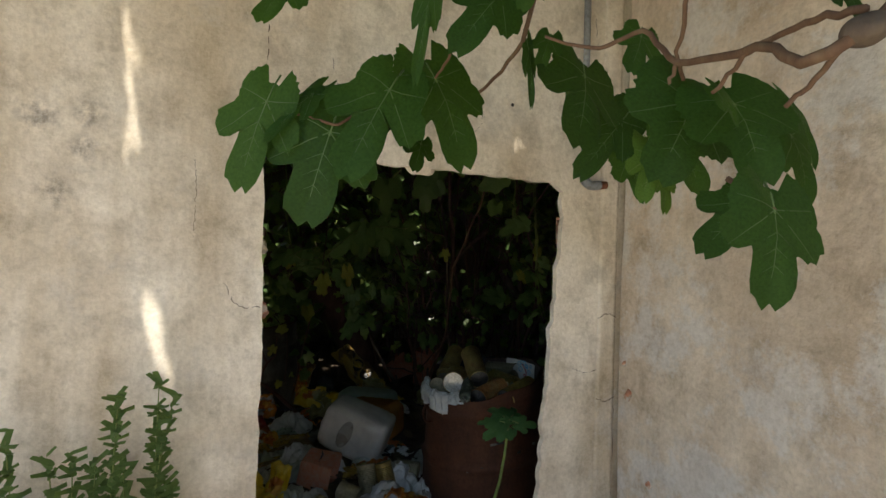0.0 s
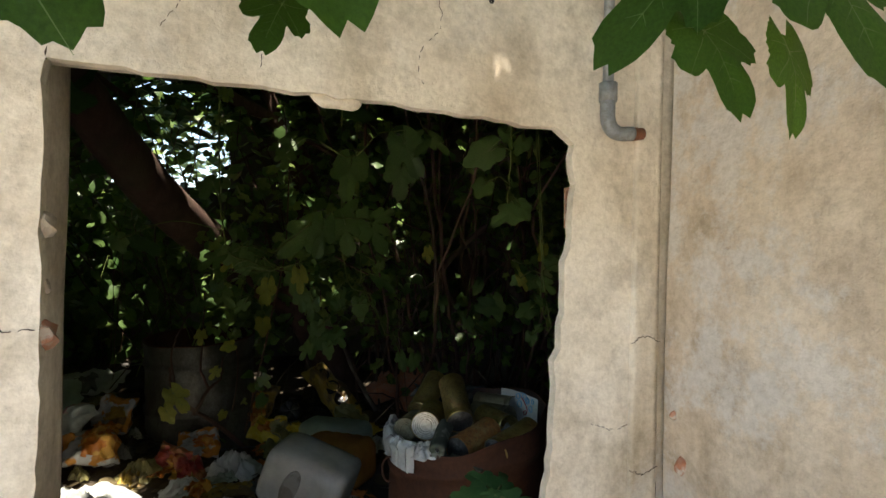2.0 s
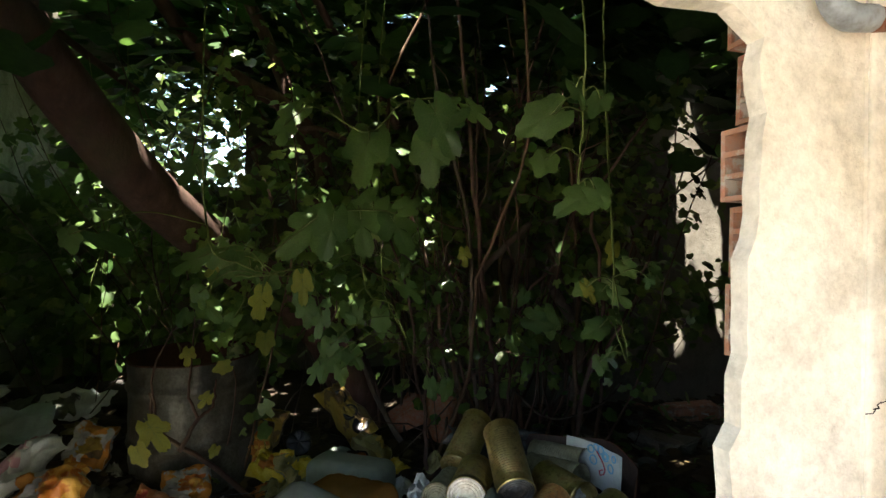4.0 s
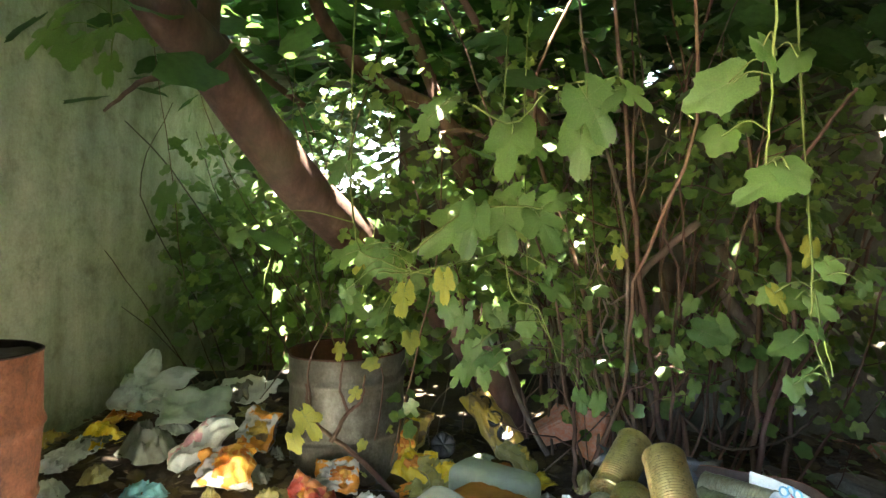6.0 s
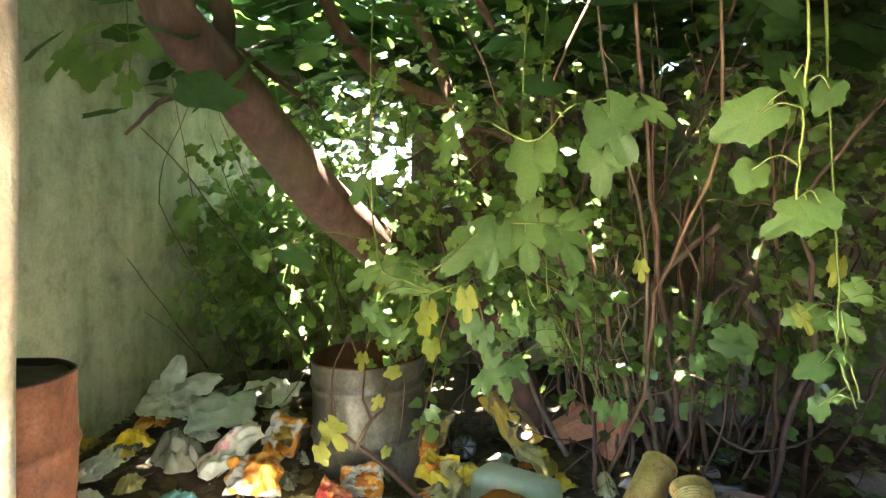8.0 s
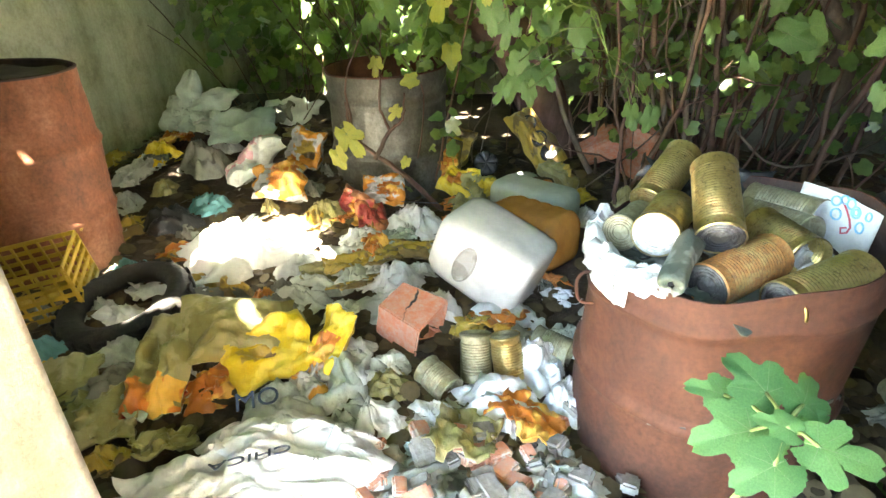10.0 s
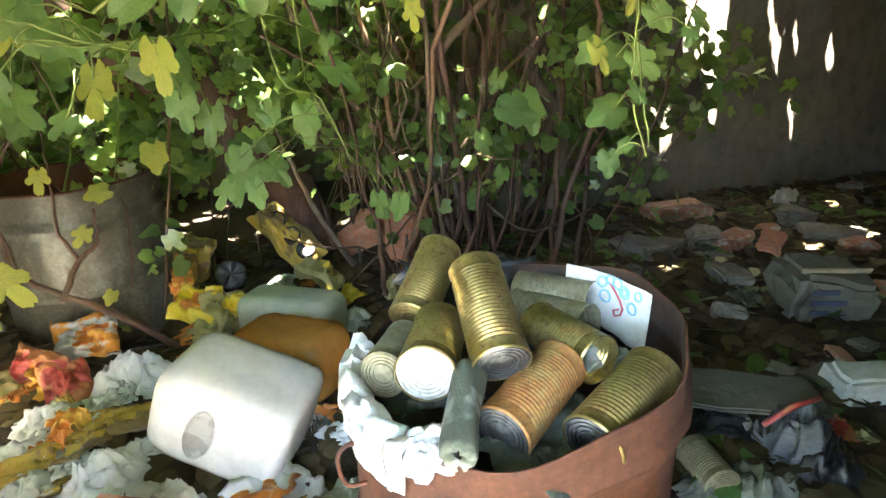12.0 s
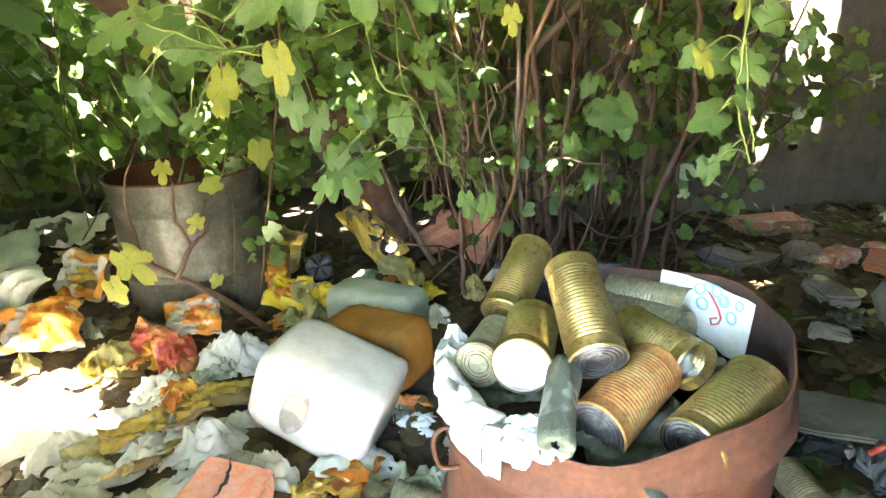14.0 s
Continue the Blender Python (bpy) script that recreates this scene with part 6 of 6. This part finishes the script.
def weed(label, x, y, h, seed):
    rng = random.Random(seed)
    ob = thing("weed", label, "weed", pose(x, y, ground_height(x, y) - 0.01))
    for k in range(10):
        top = Vector((rng.uniform(-0.13, 0.13), rng.uniform(-0.08, 0.05), h * rng.uniform(0.72, 1)))
        line = curve_points([(rng.uniform(-0.02, 0.02), 0, 0), top * 0.5 + Vector((rng.uniform(-0.04, 0.04), 0, 0)), top], 10)
        v, f = tube(line, [0.005 - 0.00018 * i for i in range(len(line))], 5)
        part("stem", mesh_from("stem", v, f, "green_stem", True), ob)
        poses = []
        turn = rng.uniform(0, 6.3)
        for i, q in enumerate(line[4:]):
            grow = 1.15 - 0.55 * i / len(line)
            for s in range(4):
                turn += 2.4 + rng.uniform(-0.4, 0.4)
                d = Vector((math.cos(turn), math.sin(turn), rng.uniform(-0.2, 1.1)))
                at = q + Vector((0, 0, rng.uniform(-0.03, 0.03)))
                poses.append(leaf_pose(at, rng.uniform(0.04, 0.085) * grow * 1.15, (-d.x * 0.5, -d.y * 0.5 - 0.5, 1), d, rng) @ Matrix.Diagonal((0.55, 1, 1, 1)))
        part("leaves", leaf_cloud("leaves", poses, "lance", "leaf_weed", 10), ob)


weed("leafy green weed growing against the wall", -0.30, 1.86, 1.12, 1)
weed("leafy green weed growing against the wall", -0.13, 1.88, 1.17, 2)
weed("leafy green weed growing against the wall", -0.66, 1.84, 1.06, 3)
weed("leafy green weed growing against the wall", -0.48, 1.82, 1.02, 4)

# ---- fig sapling in front of the cut drum ----


def build_sapling():
    ob = thing("fig_sapling", "young fig plant with fresh green lobed leaves by the drum", "plant", pose(0, 0, 0))
    rng = random.Random(3)
    root = Vector((1.17, 2.36, 0.15))
    hub = Vector((1.254, 2.258, 0.734))
    v, f = limb([root, (root + hub) / 2 + Vector((0.03, 0, 0.02)), hub], 0.008, 0.005, 5, 0.002, 7)
    part("stem", mesh_from("stem", v, f, "green_stem", True), ob)
    for base, tip, squash in (((1.258, 2.326, 0.743), (1.211, 2.429, 0.750), 0.95), ((1.226, 2.281, 0.708), (1.107, 2.261, 0.691), 1.0), ((1.250, 2.246, 0.751), (1.196, 2.270, 0.757), 0.9), ((1.284, 2.226, 0.741), (1.373, 2.168, 0.764), 1.0), ((1.288, 2.288, 0.758), (1.333, 2.350, 0.795), 1.0), ((1.269, 2.270, 0.742), (1.333, 2.263, 0.784), 0.7), ((1.221, 2.203, 0.724), (1.143, 2.166, 0.709), 1.1), ((1.217, 2.359, 0.705), (1.148, 2.400, 0.684), 0.9)):
        line = [hub, (hub + Vector(base)) / 2 + Vector((0, 0, 0.01)), Vector(base)]
        v, f = tube(line, [0.004, 0.003, 0.003], 5)
        part("stalk", mesh_from("stalk", v, f, "green_stem", True), ob)
        face = Vector((rng.uniform(-0.3, 0.2), -0.6, 1))
        m = leaf_pose(base, (Vector(tip) - Vector(base)).length * 0.70, face, Vector(tip) - Vector(base), rng) @ Matrix.Diagonal((squash, 1, 1, 1))
        part("leaf", leaf_mesh("fig", "leaf_sap", "vein", rng.randrange(3)), ob, "", m)


build_sapling()

# bare branches and shoots beside the grey drum


def build_drum_twigs():
    ob = thing("bare_branch", "forked reddish bare branch growing before the grey drum", "branch", pose(0, 0, 0))
    for pts, r0, r1 in (
        ([(0.578, 4.298, 0.168), (0.358, 4.242, 0.402), (0.154, 4.186, 0.583), (0.113, 4.218, 0.747)], 0.016, 0.008),
        ([(0.249, 4.203, 0.472), (0.319, 4.248, 0.604), (0.378, 4.279, 0.654), (0.385, 4.313, 0.778)], 0.012, 0.004),
        ([(0.318, 4.245, 0.594), (0.268, 4.270, 0.736), (0.274, 4.305, 0.898), (0.276, 4.336, 1.156)], 0.008, 0.003),
        ([(0.154, 4.186, 0.583), (0.130, 4.193, 0.853), (0.250, 4.274, 1.142)], 0.007, 0.003),
        ([(0.447, 4.332, 0.435), (0.465, 4.428, 0.742), (0.359, 4.439, 0.931)], 0.004, 0.003),
    ):
        v, f = limb(pts, r0, r1, 5, 0.004, 6)
        part("twig", mesh_from("twig", v, f, "bark_red", True), ob)
    rng = random.Random(6)
    for base, tip in (((0.168, 3.991, 0.656), (0.234, 3.883, 0.593)), ((0.159, 3.854, 0.600), (0.202, 3.841, 0.522)), ((0.361, 4.238, 0.713), (0.321, 4.211, 0.660)), ((0.275, 4.206, 0.937), (0.272, 4.191, 0.860)),
                      ((0.432, 4.286, 0.846), (0.359, 4.263, 0.825)), ((0.609, 4.392, 0.966), (0.614, 4.375, 0.856)), ((0.258, 4.222, 1.109), (0.217, 4.201, 1.038)), ((0.402, 4.222, 0.463), (0.379, 4.199, 0.418))):
        hung_leaf(ob, base, tip, rng.choice(["fig", "heart"]), rng.choice(["leaf_piece", "leaf_yellow"]), "vein_pale", rng)


build_drum_twigs()

# ---- tyre, crate, boards ----


def build_tyre():
    ob = thing("tyre", "old black bicycle tyre half buried in rubbish", "tyre", pose(-0.49, 3.20, 0.22, 8, -6, 0))
    ring = [(0.19 + 0.045 * math.cos(b), 0.04 * math.sin(b)) for b in [2 * math.pi * k / 12 for k in range(13)]]
    v, f = lathe(ring, 40)
    part("casing", mesh_from("casing", v, f, "rubber", True), ob)
    block = from_bm("tread_block", box_bm(0.012, 0.03, 0.05, 0.002), "rubber")
    for k in range(24):
        a = 2 * math.pi * k / 24
        part("tread_block", block, ob, "", pose(0.234 * math.cos(a), 0.234 * math.sin(a), 0, 0, 0, math.degrees(a)))


build_tyre()


def build_crate(label, m, sx, sy, sz):
    ob = thing("plastic_crate", label, "crate", m)
    slat_x = from_bm("slat", box_bm(sx, 0.006, 0.018, 0.002), "crate_yellow")
    slat_y = from_bm("slat", box_bm(0.006, sy, 0.018, 0.002), "crate_yellow")
    bar = from_bm("bar", box_bm(0.010, 0.008, sz, 0.002), "crate_yellow")
    rows = int(sz / 0.034)
    for k in range(rows + 1):
        z = 0.01 + k * sz / rows
        for s in (-1, 1):
            part("slat", slat_x, ob, "", pose(0, s * sy / 2, z))
            part("slat", slat_y, ob, "", pose(s * sx / 2, 0, z))
    n = int(sx / 0.045)
    for k in range(n + 1):
        for s in (-1, 1):
            part("bar", bar, ob, "", pose(-sx / 2 + k * sx / n, s * (sy / 2 - 0.004), sz / 2 + 0.005))
    n = int(sy / 0.045)
    for k in range(n + 1):
        for s in (-1, 1):
            part("bar", bar, ob, "", pose(s * (sx / 2 - 0.004), -sy / 2 + k * sy / n, sz / 2 + 0.005))
    part("base", from_bm("base", box_bm(sx, sy, 0.008, 0.002), "crate_yellow"), ob)


build_crate("broken yellow plastic crate with slatted sides", pose(-0.86, 3.23, 0.17, 6, -8, 25), 0.36, 0.26, 0.19)
bm = box_bm(0.05, 0.02, 0.22, 0.004)
thing("crate_piece", "yellow plastic piece broken off a crate", "crate piece", pose(-0.88, 3.50, 0.30, 20, 25, 10), from_bm("crate_piece", bm, "crate_yellow"))


def plank(label, x, y, z, length, width, thick, turn, tilt, mat="charred", name="board"):
    bm = box_bm(length, width, thick, 0.006)
    bmesh.ops.subdivide_edges(bm, edges=bm.edges[:], cuts=4, use_grid_fill=True)
    rough_up(bm, 0.010, 9, x)
    return thing(name, label, "board", pose(x, y, z, tilt, 0, turn), from_bm(name, bm, mat))


plank("charred black board leaning in the corner", -0.62, 5.55, 0.42, 1.3, 0.22, 0.03, 12, 40)
plank("charred black board lying on the rubbish", -0.35, 5.35, 0.40, 1.2, 0.12, 0.06, 20, 10)
plank("charred black board lying on the rubbish", -0.75, 5.75, 0.33, 1.4, 0.10, 0.06, 4, 0)
plank("half burnt branch on the heap", -0.2, 5.5, 0.33, 0.9, 0.07, 0.07, -15, 0, "bark_grey", "branch")

# ---- things on the drum's rim ----
wrapper("black plastic film hanging inside the rim", 1.44, 3.19, 0.34, 0.16, 0.04, "bag_black", -15, (75, 0), 0.74, "plastic_film")
PAPER = thing("printed_paper", "white paper with blue and red drawings stuck on the rim", "paper", pose(DRUM[0], DRUM[1], 0.80))


def on_rim(a, z, r=0.299):
    b = radians(a)
    return Vector((r * math.cos(b), r * math.sin(b), z + 0.004 * noise.noise((a * 0.12, z * 20, 1))))


v, f = [], []
for layer in (0.300, 0.297):
    for i in range(13):
        for k in range(7):
            a = 38 - 44 * i / 12
            low = -0.085 - 0.035 * i / 12 + 0.012 * noise.noise((i * 0.5, 3, 1))
            v.append(on_rim(a, 0.030 - (0.030 - low) * k / 6, layer - 0.010 * math.sin(i * 0.9 + k * 0.4) * 0.3))
for i in range(12):
    for k in range(6):
        q = i * 7 + k
        f.append((q, q + 1, q + 8, q + 7))
        f.append((91 + q, 91 + q + 7, 91 + q + 8, 91 + q + 1))
part("sheet", mesh_from("sheet", v, f, "print_white", True), PAPER)
for a, z, r in ((8, 0.006, 0.014), (8, 0.006, 0.008), (16, 0.022, 0.010), (20, 0.012, 0.012), (3, -0.022, 0.013), (18, -0.020, 0.014), (12, 0.020, 0.012), (0, 0.012, 0.010)):
    v, f = tube([on_rim(a + 190 * r * math.cos(b), z + r * math.sin(b), 0.2935) for b in [2 * math.pi * i / 14 for i in range(15)]], [0.0024] * 15, 5)
    part("drawing", mesh_from("drawing", v, f, "paper_blue"), PAPER)
v, f = tube([on_rim(a, z, 0.2935) for a, z in ((16, 0.014), (13, 0.0), (10, -0.016), (8, -0.034), (9, -0.05), (12, -0.058), (13, -0.045), (10, -0.038))], [0.0025] * 8, 5)
part("drawing", mesh_from("drawing", v, f, "print_red"), PAPER)


def cloth_roll(label, a, b, radius):
    """A loosely rolled cloth with a frayed open end."""
    a, b = Vector(a), Vector(b)
    length = (b - a).length
    prof = [(radius * 0.25, 0.01), (radius * 0.45, 0.004), (radius * 0.7, 0.0), (radius * 0.95, 0.002)] + [(radius, length * k / 12) for k in range(1, 13)] + [(radius * 0.7, length + 0.006), (radius * 0.3, length)]
    v, f = lathe(prof, 22, lambda r, z, t: (r * (1 + 0.16 * noise.noise((math.cos(t) * 1.6, math.sin(t) * 1.6, z * 14)) + 0.10 * math.sin(3 * t + z * 22)), z + 0.012 * noise.noise((math.cos(t) * 4, math.sin(t) * 4, 2))))
    thing("cloth", label, "cloth", Matrix.Translation(a) @ (b - a).to_track_quat("Z", "Y").to_matrix().to_4x4(), mesh_from("cloth", v, f, "cloth_green", True))


cloth_roll("rolled grey green cloth between the tins", (1.200, 2.635, 0.738), (1.285, 2.800, 0.768), 0.029)
wrapper("grey green cloth in the drum", 1.40, 2.70, 0.26, 0.22, 0.05, "cloth_green", 20, (0, 0), 0.655, "cloth")
bag("torn pale paper in the drum", 1.60, 2.86, 0.16, 0.12, 0.06, "bag_sheer", 0, 0, "paper_scrap", "", 0.35, 0.69)
bag("crushed grey film in the drum", 1.25, 2.95, 0.3, 0.25, 0.10, "cloth_green", 0, 0, "plastic_film", "", 0.35, 0.64)
bag("crushed grey film in the drum", 1.50, 3.02, 0.3, 0.22, 0.10, "cloth_green", 40, 0, "plastic_film", "", 0.35, 0.64)
v, f = tube(curve_points([(0, 0, 0.05), (-0.05, 0.0, 0.06), (-0.075, 0.01, 0.02), (-0.06, 0.0, -0.05), (0.0, 0, -0.06)], 6), [0.0055] * 25, 8)
part("drum_handle", mesh_from("drum_handle", v, f, "rust_brown", True), bpy.data.objects["cut_drum"], "rusty bent handle", pose(-0.30, -0.06, 0.50) @ Matrix.Diagonal((0.75, 0.75, 0.75, 1)))
# rust holes in the drum's side: plates coloured like the shade inside
rng = random.Random(2)
for k in range(5):
    a = radians(236 + 22 * k + rng.uniform(-5, 5))
    bm = box_bm(0.004, rng.uniform(0.03, 0.09), rng.uniform(0.006, 0.016), 0.001)
    rough_up(bm, 0.008, 40, k)
    part("rust_hole", from_bm("rust_hole", bm, "soot"), bpy.data.objects["cut_drum"], "rust hole drawn as a dark plate", pose(0.314 * math.cos(a), 0.314 * math.sin(a), rng.uniform(0.25, 0.5), rng.uniform(-30, 30), 0, math.degrees(a)))

# ---- two-hole tray, pet food lettering ----
TRAY = thing("snack_tray", "golden plastic packet with dark round windows", "packet", pose(1.10, 5.02, 0.37, 52, 0, 0) @ pose(0, 0, 0, 0, 0, 34))
v, f = pouch(9.1, 0.20, 0.44, 0.07)
part("film", mesh_from("film", v, f, "bag_gold", True), TRAY)
for y in (0.10, -0.02, -0.13):
    v, f = lathe([(0.001, 0.004), (0.036, 0.004), (0.046, 0.012), (0.050, 0.004), (0.050, -0.03)], 24)
    part("window", mesh_from("window", v, f, "tray_black", True), TRAY, "dark round window", pose(0.01, y, 0.045))


def lettering(text, parent, size, m, mat):
    """Printed letters as a thin raised mesh."""
    cu = bpy.data.curves.new("lettering", "FONT")
    cu.body = text
    cu.size = size
    cu.extrude = 0.0012
    cu.align_x = "CENTER"
    carrier = bpy.data.objects.new("carrier", cu)
    me = bpy.data.meshes.new_from_object(carrier)
    bpy.data.objects.remove(carrier)
    me.materials.clear()
    me.materials.append(MATS[mat])
    return part("lettering", me, parent, "dark printed letters", m)


def top_of(ob, x, y):
    """Height of a bag's surface, in its own space."""
    return max(v.co.z for v in ob.data.vertices if abs(v.co.x - x) < 0.05 and abs(v.co.y - y) < 0.05)


lettering("CARNIC", CARN, 0.05, pose(0.0, -0.03, top_of(CARN, 0, -0.03) + 0.004, 25, 0, 110), "print_navy")
lettering("MO", BIG, 0.07, pose(-0.05, 0.06, top_of(BIG, -0.05, 0.06) + 0.004, 20, 0, 10), "print_navy")
lettering("CHICA", BIG, 0.06, pose(-0.05, -0.08, top_of(BIG, -0.05, -0.08) + 0.004, 25, 0, 190), "print_navy")
for row in range(2):
    for k in range(4):
        part("print_bar", from_bm("print_bar", box_bm(0.022, 0.042, 0.003, 0.001), "bag_orange"), FOOD, "orange printed mark", pose(-0.05 + 0.032 * k, 0.03 - 0.055 * row, 0.088, 0, 0, 8))

# ---- rubble and litter on the far side ----


def stone(label, x, y, sx, sy, sz, mat, seed, turn=0, name="stone", category="stone", up=0.0):
    bm = box_bm(1, 1, 1, 0.10)
    bmesh.ops.subdivide_edges(bm, edges=bm.edges[:], cuts=2, use_grid_fill=True)
    for v in bm.verts:
        v.co += noise.noise_vector(v.co * 1.6 + Vector((seed, seed, 0))) * 0.22
        v.co = Vector((v.co.x * sx, v.co.y * sy, v.co.z * sz))
    return thing(name, label, category, pose(x, y, ground_height(x, y) + sz * 0.35 + up, 0, 0, turn), from_bm(name, bm, mat))


SACK_OLD = stone("grey hardened cement sack with faded print", 3.37, 3.60, 0.34, 0.26, 0.25, "grey_board", 1.0, -25, "cement_sack", "sack")
for k, (dx, dz, w) in enumerate(((-0.06, 0.05, 0.12), (-0.04, 0.0, 0.16), (-0.07, -0.05, 0.09))):
    part("faded_print", from_bm("faded_print", box_bm(w, 0.006, 0.024, 0.002), "print_navy"), SACK_OLD, "faded blue grey print bar", pose(dx, -0.135, dz, 0, 0, 4))
bm = box_bm(0.30, 0.012, 0.03, 0.004)
rough_up(bm, 0.012, 14)
part("sewn_seam", from_bm("sewn_seam", bm, "cardboard"), SACK_OLD, "folded sewn seam", pose(0.0, -0.07, 0.128, 20, 0, 3))
for k, (x, y, sx, sy, sz, mat) in enumerate(((3.90, 5.11, 0.5, 0.2, 0.12, "hollow_clay"), (3.79, 4.47, 0.34, 0.16, 0.10, "hollow_clay"), (4.01, 4.38, 0.4, 0.14, 0.06, "terracotta"), (3.69, 4.60, 0.3, 0.2, 0.09, "concrete"),
                                             (3.30, 4.05, 0.26, 0.14, 0.08, "concrete"), (2.83, 3.16, 0.14, 0.20, 0.06, "grey_board"), (3.16, 4.61, 0.3, 0.2, 0.10, "concrete"), (3.33, 4.55, 0.16, 0.26, 0.08, "grey_board"),
                                             (4.47, 4.35, 0.36, 0.16, 0.09, "concrete"), (4.51, 4.62, 0.2, 0.16, 0.14, "concrete"), (4.41, 4.13, 0.2, 0.16, 0.08, "hollow_clay"))):
    stone("broken lump of brick and concrete on the soil", x, y, sx, sy, sz, mat, 2.0 + k, 17 * k, "rubble_lump", "rubble")
bag("pale crumpled bag by the far wall", 4.99, 5.10, 0.34, 0.2, 0.14, "bag_white", 0)
plank("grey weathered board in the litter", *(2.42, 3.13), 0.24, 0.42, 0.2, 0.02, -28, 4, "grey_board")
bag("black plastic bag beside the drum", 2.27, 3.09, 0.34, 0.16, 0.10, "bag_black", -20)
SACK = bag("grey translucent bag with a red edge", 2.40, 2.94, 0.24, 0.26, 0.20, "bag_blue", 30)
v, f = tube([(-0.10, 0.08, 0.12), (-0.04, 0.02, 0.18), (0.03, -0.03, 0.19)], [0.008, 0.009, 0.008], 6)
part("red_edge", mesh_from("red_edge", v, f, "bag_red", True), SACK, "red sealing strip")
bag("dark grey plastic bag in the litter", 2.42, 2.87, 0.26, 0.2, 0.12, "bag_black", 40)
bag("red brown rag", 2.58, 2.96, 0.2, 0.16, 0.08, "bag_red", 0, 0, "rag")
bag("pale torn plastic by the drum's foot", 2.05, 2.92, 0.26, 0.16, 0.07, "bag_clear", 0)
bag("pale torn plastic by the drum's foot", 2.19, 2.86, 0.26, 0.2, 0.08, "bag_clear", 30)
bag("yellow green peel on the soil", 2.65, 2.91, 0.14, 0.08, 0.05, "bag_olive", -30, 0, "fruit_peel")
stone("white and dark worn shoe in the litter", 2.90, 3.06, 0.26, 0.12, 0.12, "bag_white", 9.0, -20, "shoe", "shoe")

# crumbs of brick and plaster in front of the doorway
rng = random.Random(31)
crumb = [from_bm("brick_crumb", box_bm(s, s * 0.7, s * 0.45, s * 0.1), m) for s, m in ((0.05, "hollow_clay"), (0.075, "hollow_clay"), (0.06, "concrete"), (0.09, "concrete"))]
for k in range(70):
    x, y = rng.gauss(0.92, 0.22), rng.gauss(2.58, 0.13)
    if 0.4 < x < 1.25 and y > 2.25:
        thing("brick_crumb", "small broken crumb of brick or plaster", "rubble", pose(x, y, ground_height(x, y) + 0.015 + rng.uniform(0, 0.05), rng.uniform(-25, 25), rng.uniform(-25, 25), rng.uniform(0, 360)), crumb[k % 4], "brick crumbs")

# smaller scattered bags and wrappers
rng = random.Random(77)
KINDS = (("small crumpled white plastic bag", "bag_white"), ("small crumpled sheer plastic bag", "bag_sheer"), ("small dirty sheer plastic bag", "bag_clear"), ("small torn golden wrapper", "bag_gold"),
         ("small torn olive wrapper", "bag_olive"), ("small crumpled mint plastic bag", "bag_mint"), ("small torn orange wrapper", "bag_orange"), ("small crumpled white plastic bag", "bag_white"), ("small dirty sheer plastic bag", "bag_clear"))
for k in range(110):
    x, y = rng.uniform(-1.1, 1.25), rng.uniform(2.35, 5.0)
    if (x - DRUM[0]) ** 2 + (y - DRUM[1]) ** 2 < 0.17 or (x - 0.2) ** 2 + (y - 4.74) ** 2 < 0.12 or (x + 1.09) ** 2 + (y - 3.58) ** 2 < 0.13:
        continue
    label, mat = rng.choice(KINDS)
    s = rng.uniform(0.10, 0.24)
    if rng.random() < 0.6:
        bag(label, x, y, s, s * rng.uniform(0.6, 1), rng.uniform(0.04, 0.10), mat, rng.uniform(0, 360), 0, "plastic_bag", "scattered rubbish")
    else:
        wrapper(label, x, y, s, s * 0.8, rng.uniform(0.03, 0.08), mat, rng.uniform(0, 360), (rng.uniform(-20, 20), rng.uniform(-20, 20)), None, "food_wrapper", 0.01)
for k in range(14):
    x, y = rng.uniform(1.9, 6.5), rng.uniform(2.5, 5.4)
    label, mat = rng.choice(KINDS)
    s = rng.uniform(0.08, 0.18)
    wrapper(label, x, y, s, s * 0.7, rng.uniform(0.02, 0.05), rng.choice(["grey_board", "cardboard", "bag_clear", mat]), rng.uniform(0, 360), (rng.uniform(-12, 12), 0), None, "food_wrapper", 0.005)
for k in range(45):
    x, y = rng.uniform(2.2, 6.8), rng.uniform(2.8, 5.5)
    stone("broken lump of brick and concrete on the soil", x, y, rng.uniform(0.05, 0.18), rng.uniform(0.04, 0.10), rng.uniform(0.03, 0.08), rng.choice(["concrete", "hollow_clay", "concrete", "grey_board"]), rng.uniform(0, 50), rng.uniform(0, 360), "rubble_lump", "rubble")

# fallen leaves and mulch


def on_ground(x0, x1, y0, y1):
    def sample(r):
        x, y = r.uniform(x0, x1), r.uniform(y0, y1)
        return (x, y, ground_height(x, y) + r.uniform(0.004, 0.03))
    return sample


flat = lambda r: (r.uniform(-0.5, 0.5), r.uniform(-0.5, 0.5), 1)
leaves("fallen_leaves", "brown rotting fallen leaves on the soil", 5200, on_ground(-1.4, 3.0, 2.2, 5.6), (0.025, 0.075), "heart", "leaf_litter", 8, 41, facing=flat, gaps=False)
leaves("fallen_leaves", "brown rotting fallen leaves on the soil", 4500, on_ground(1.8, 7.5, 2.3, 5.6), (0.03, 0.09), "heart", "leaf_litter", 8, 42, facing=flat, gaps=False)
leaves("fallen_leaves", "green and yellow fallen leaves on the soil", 650, on_ground(1.8, 6.5, 2.3, 5.5), (0.04, 0.12), "heart", "leaf_green", 12, 43, facing=flat, gaps=False)
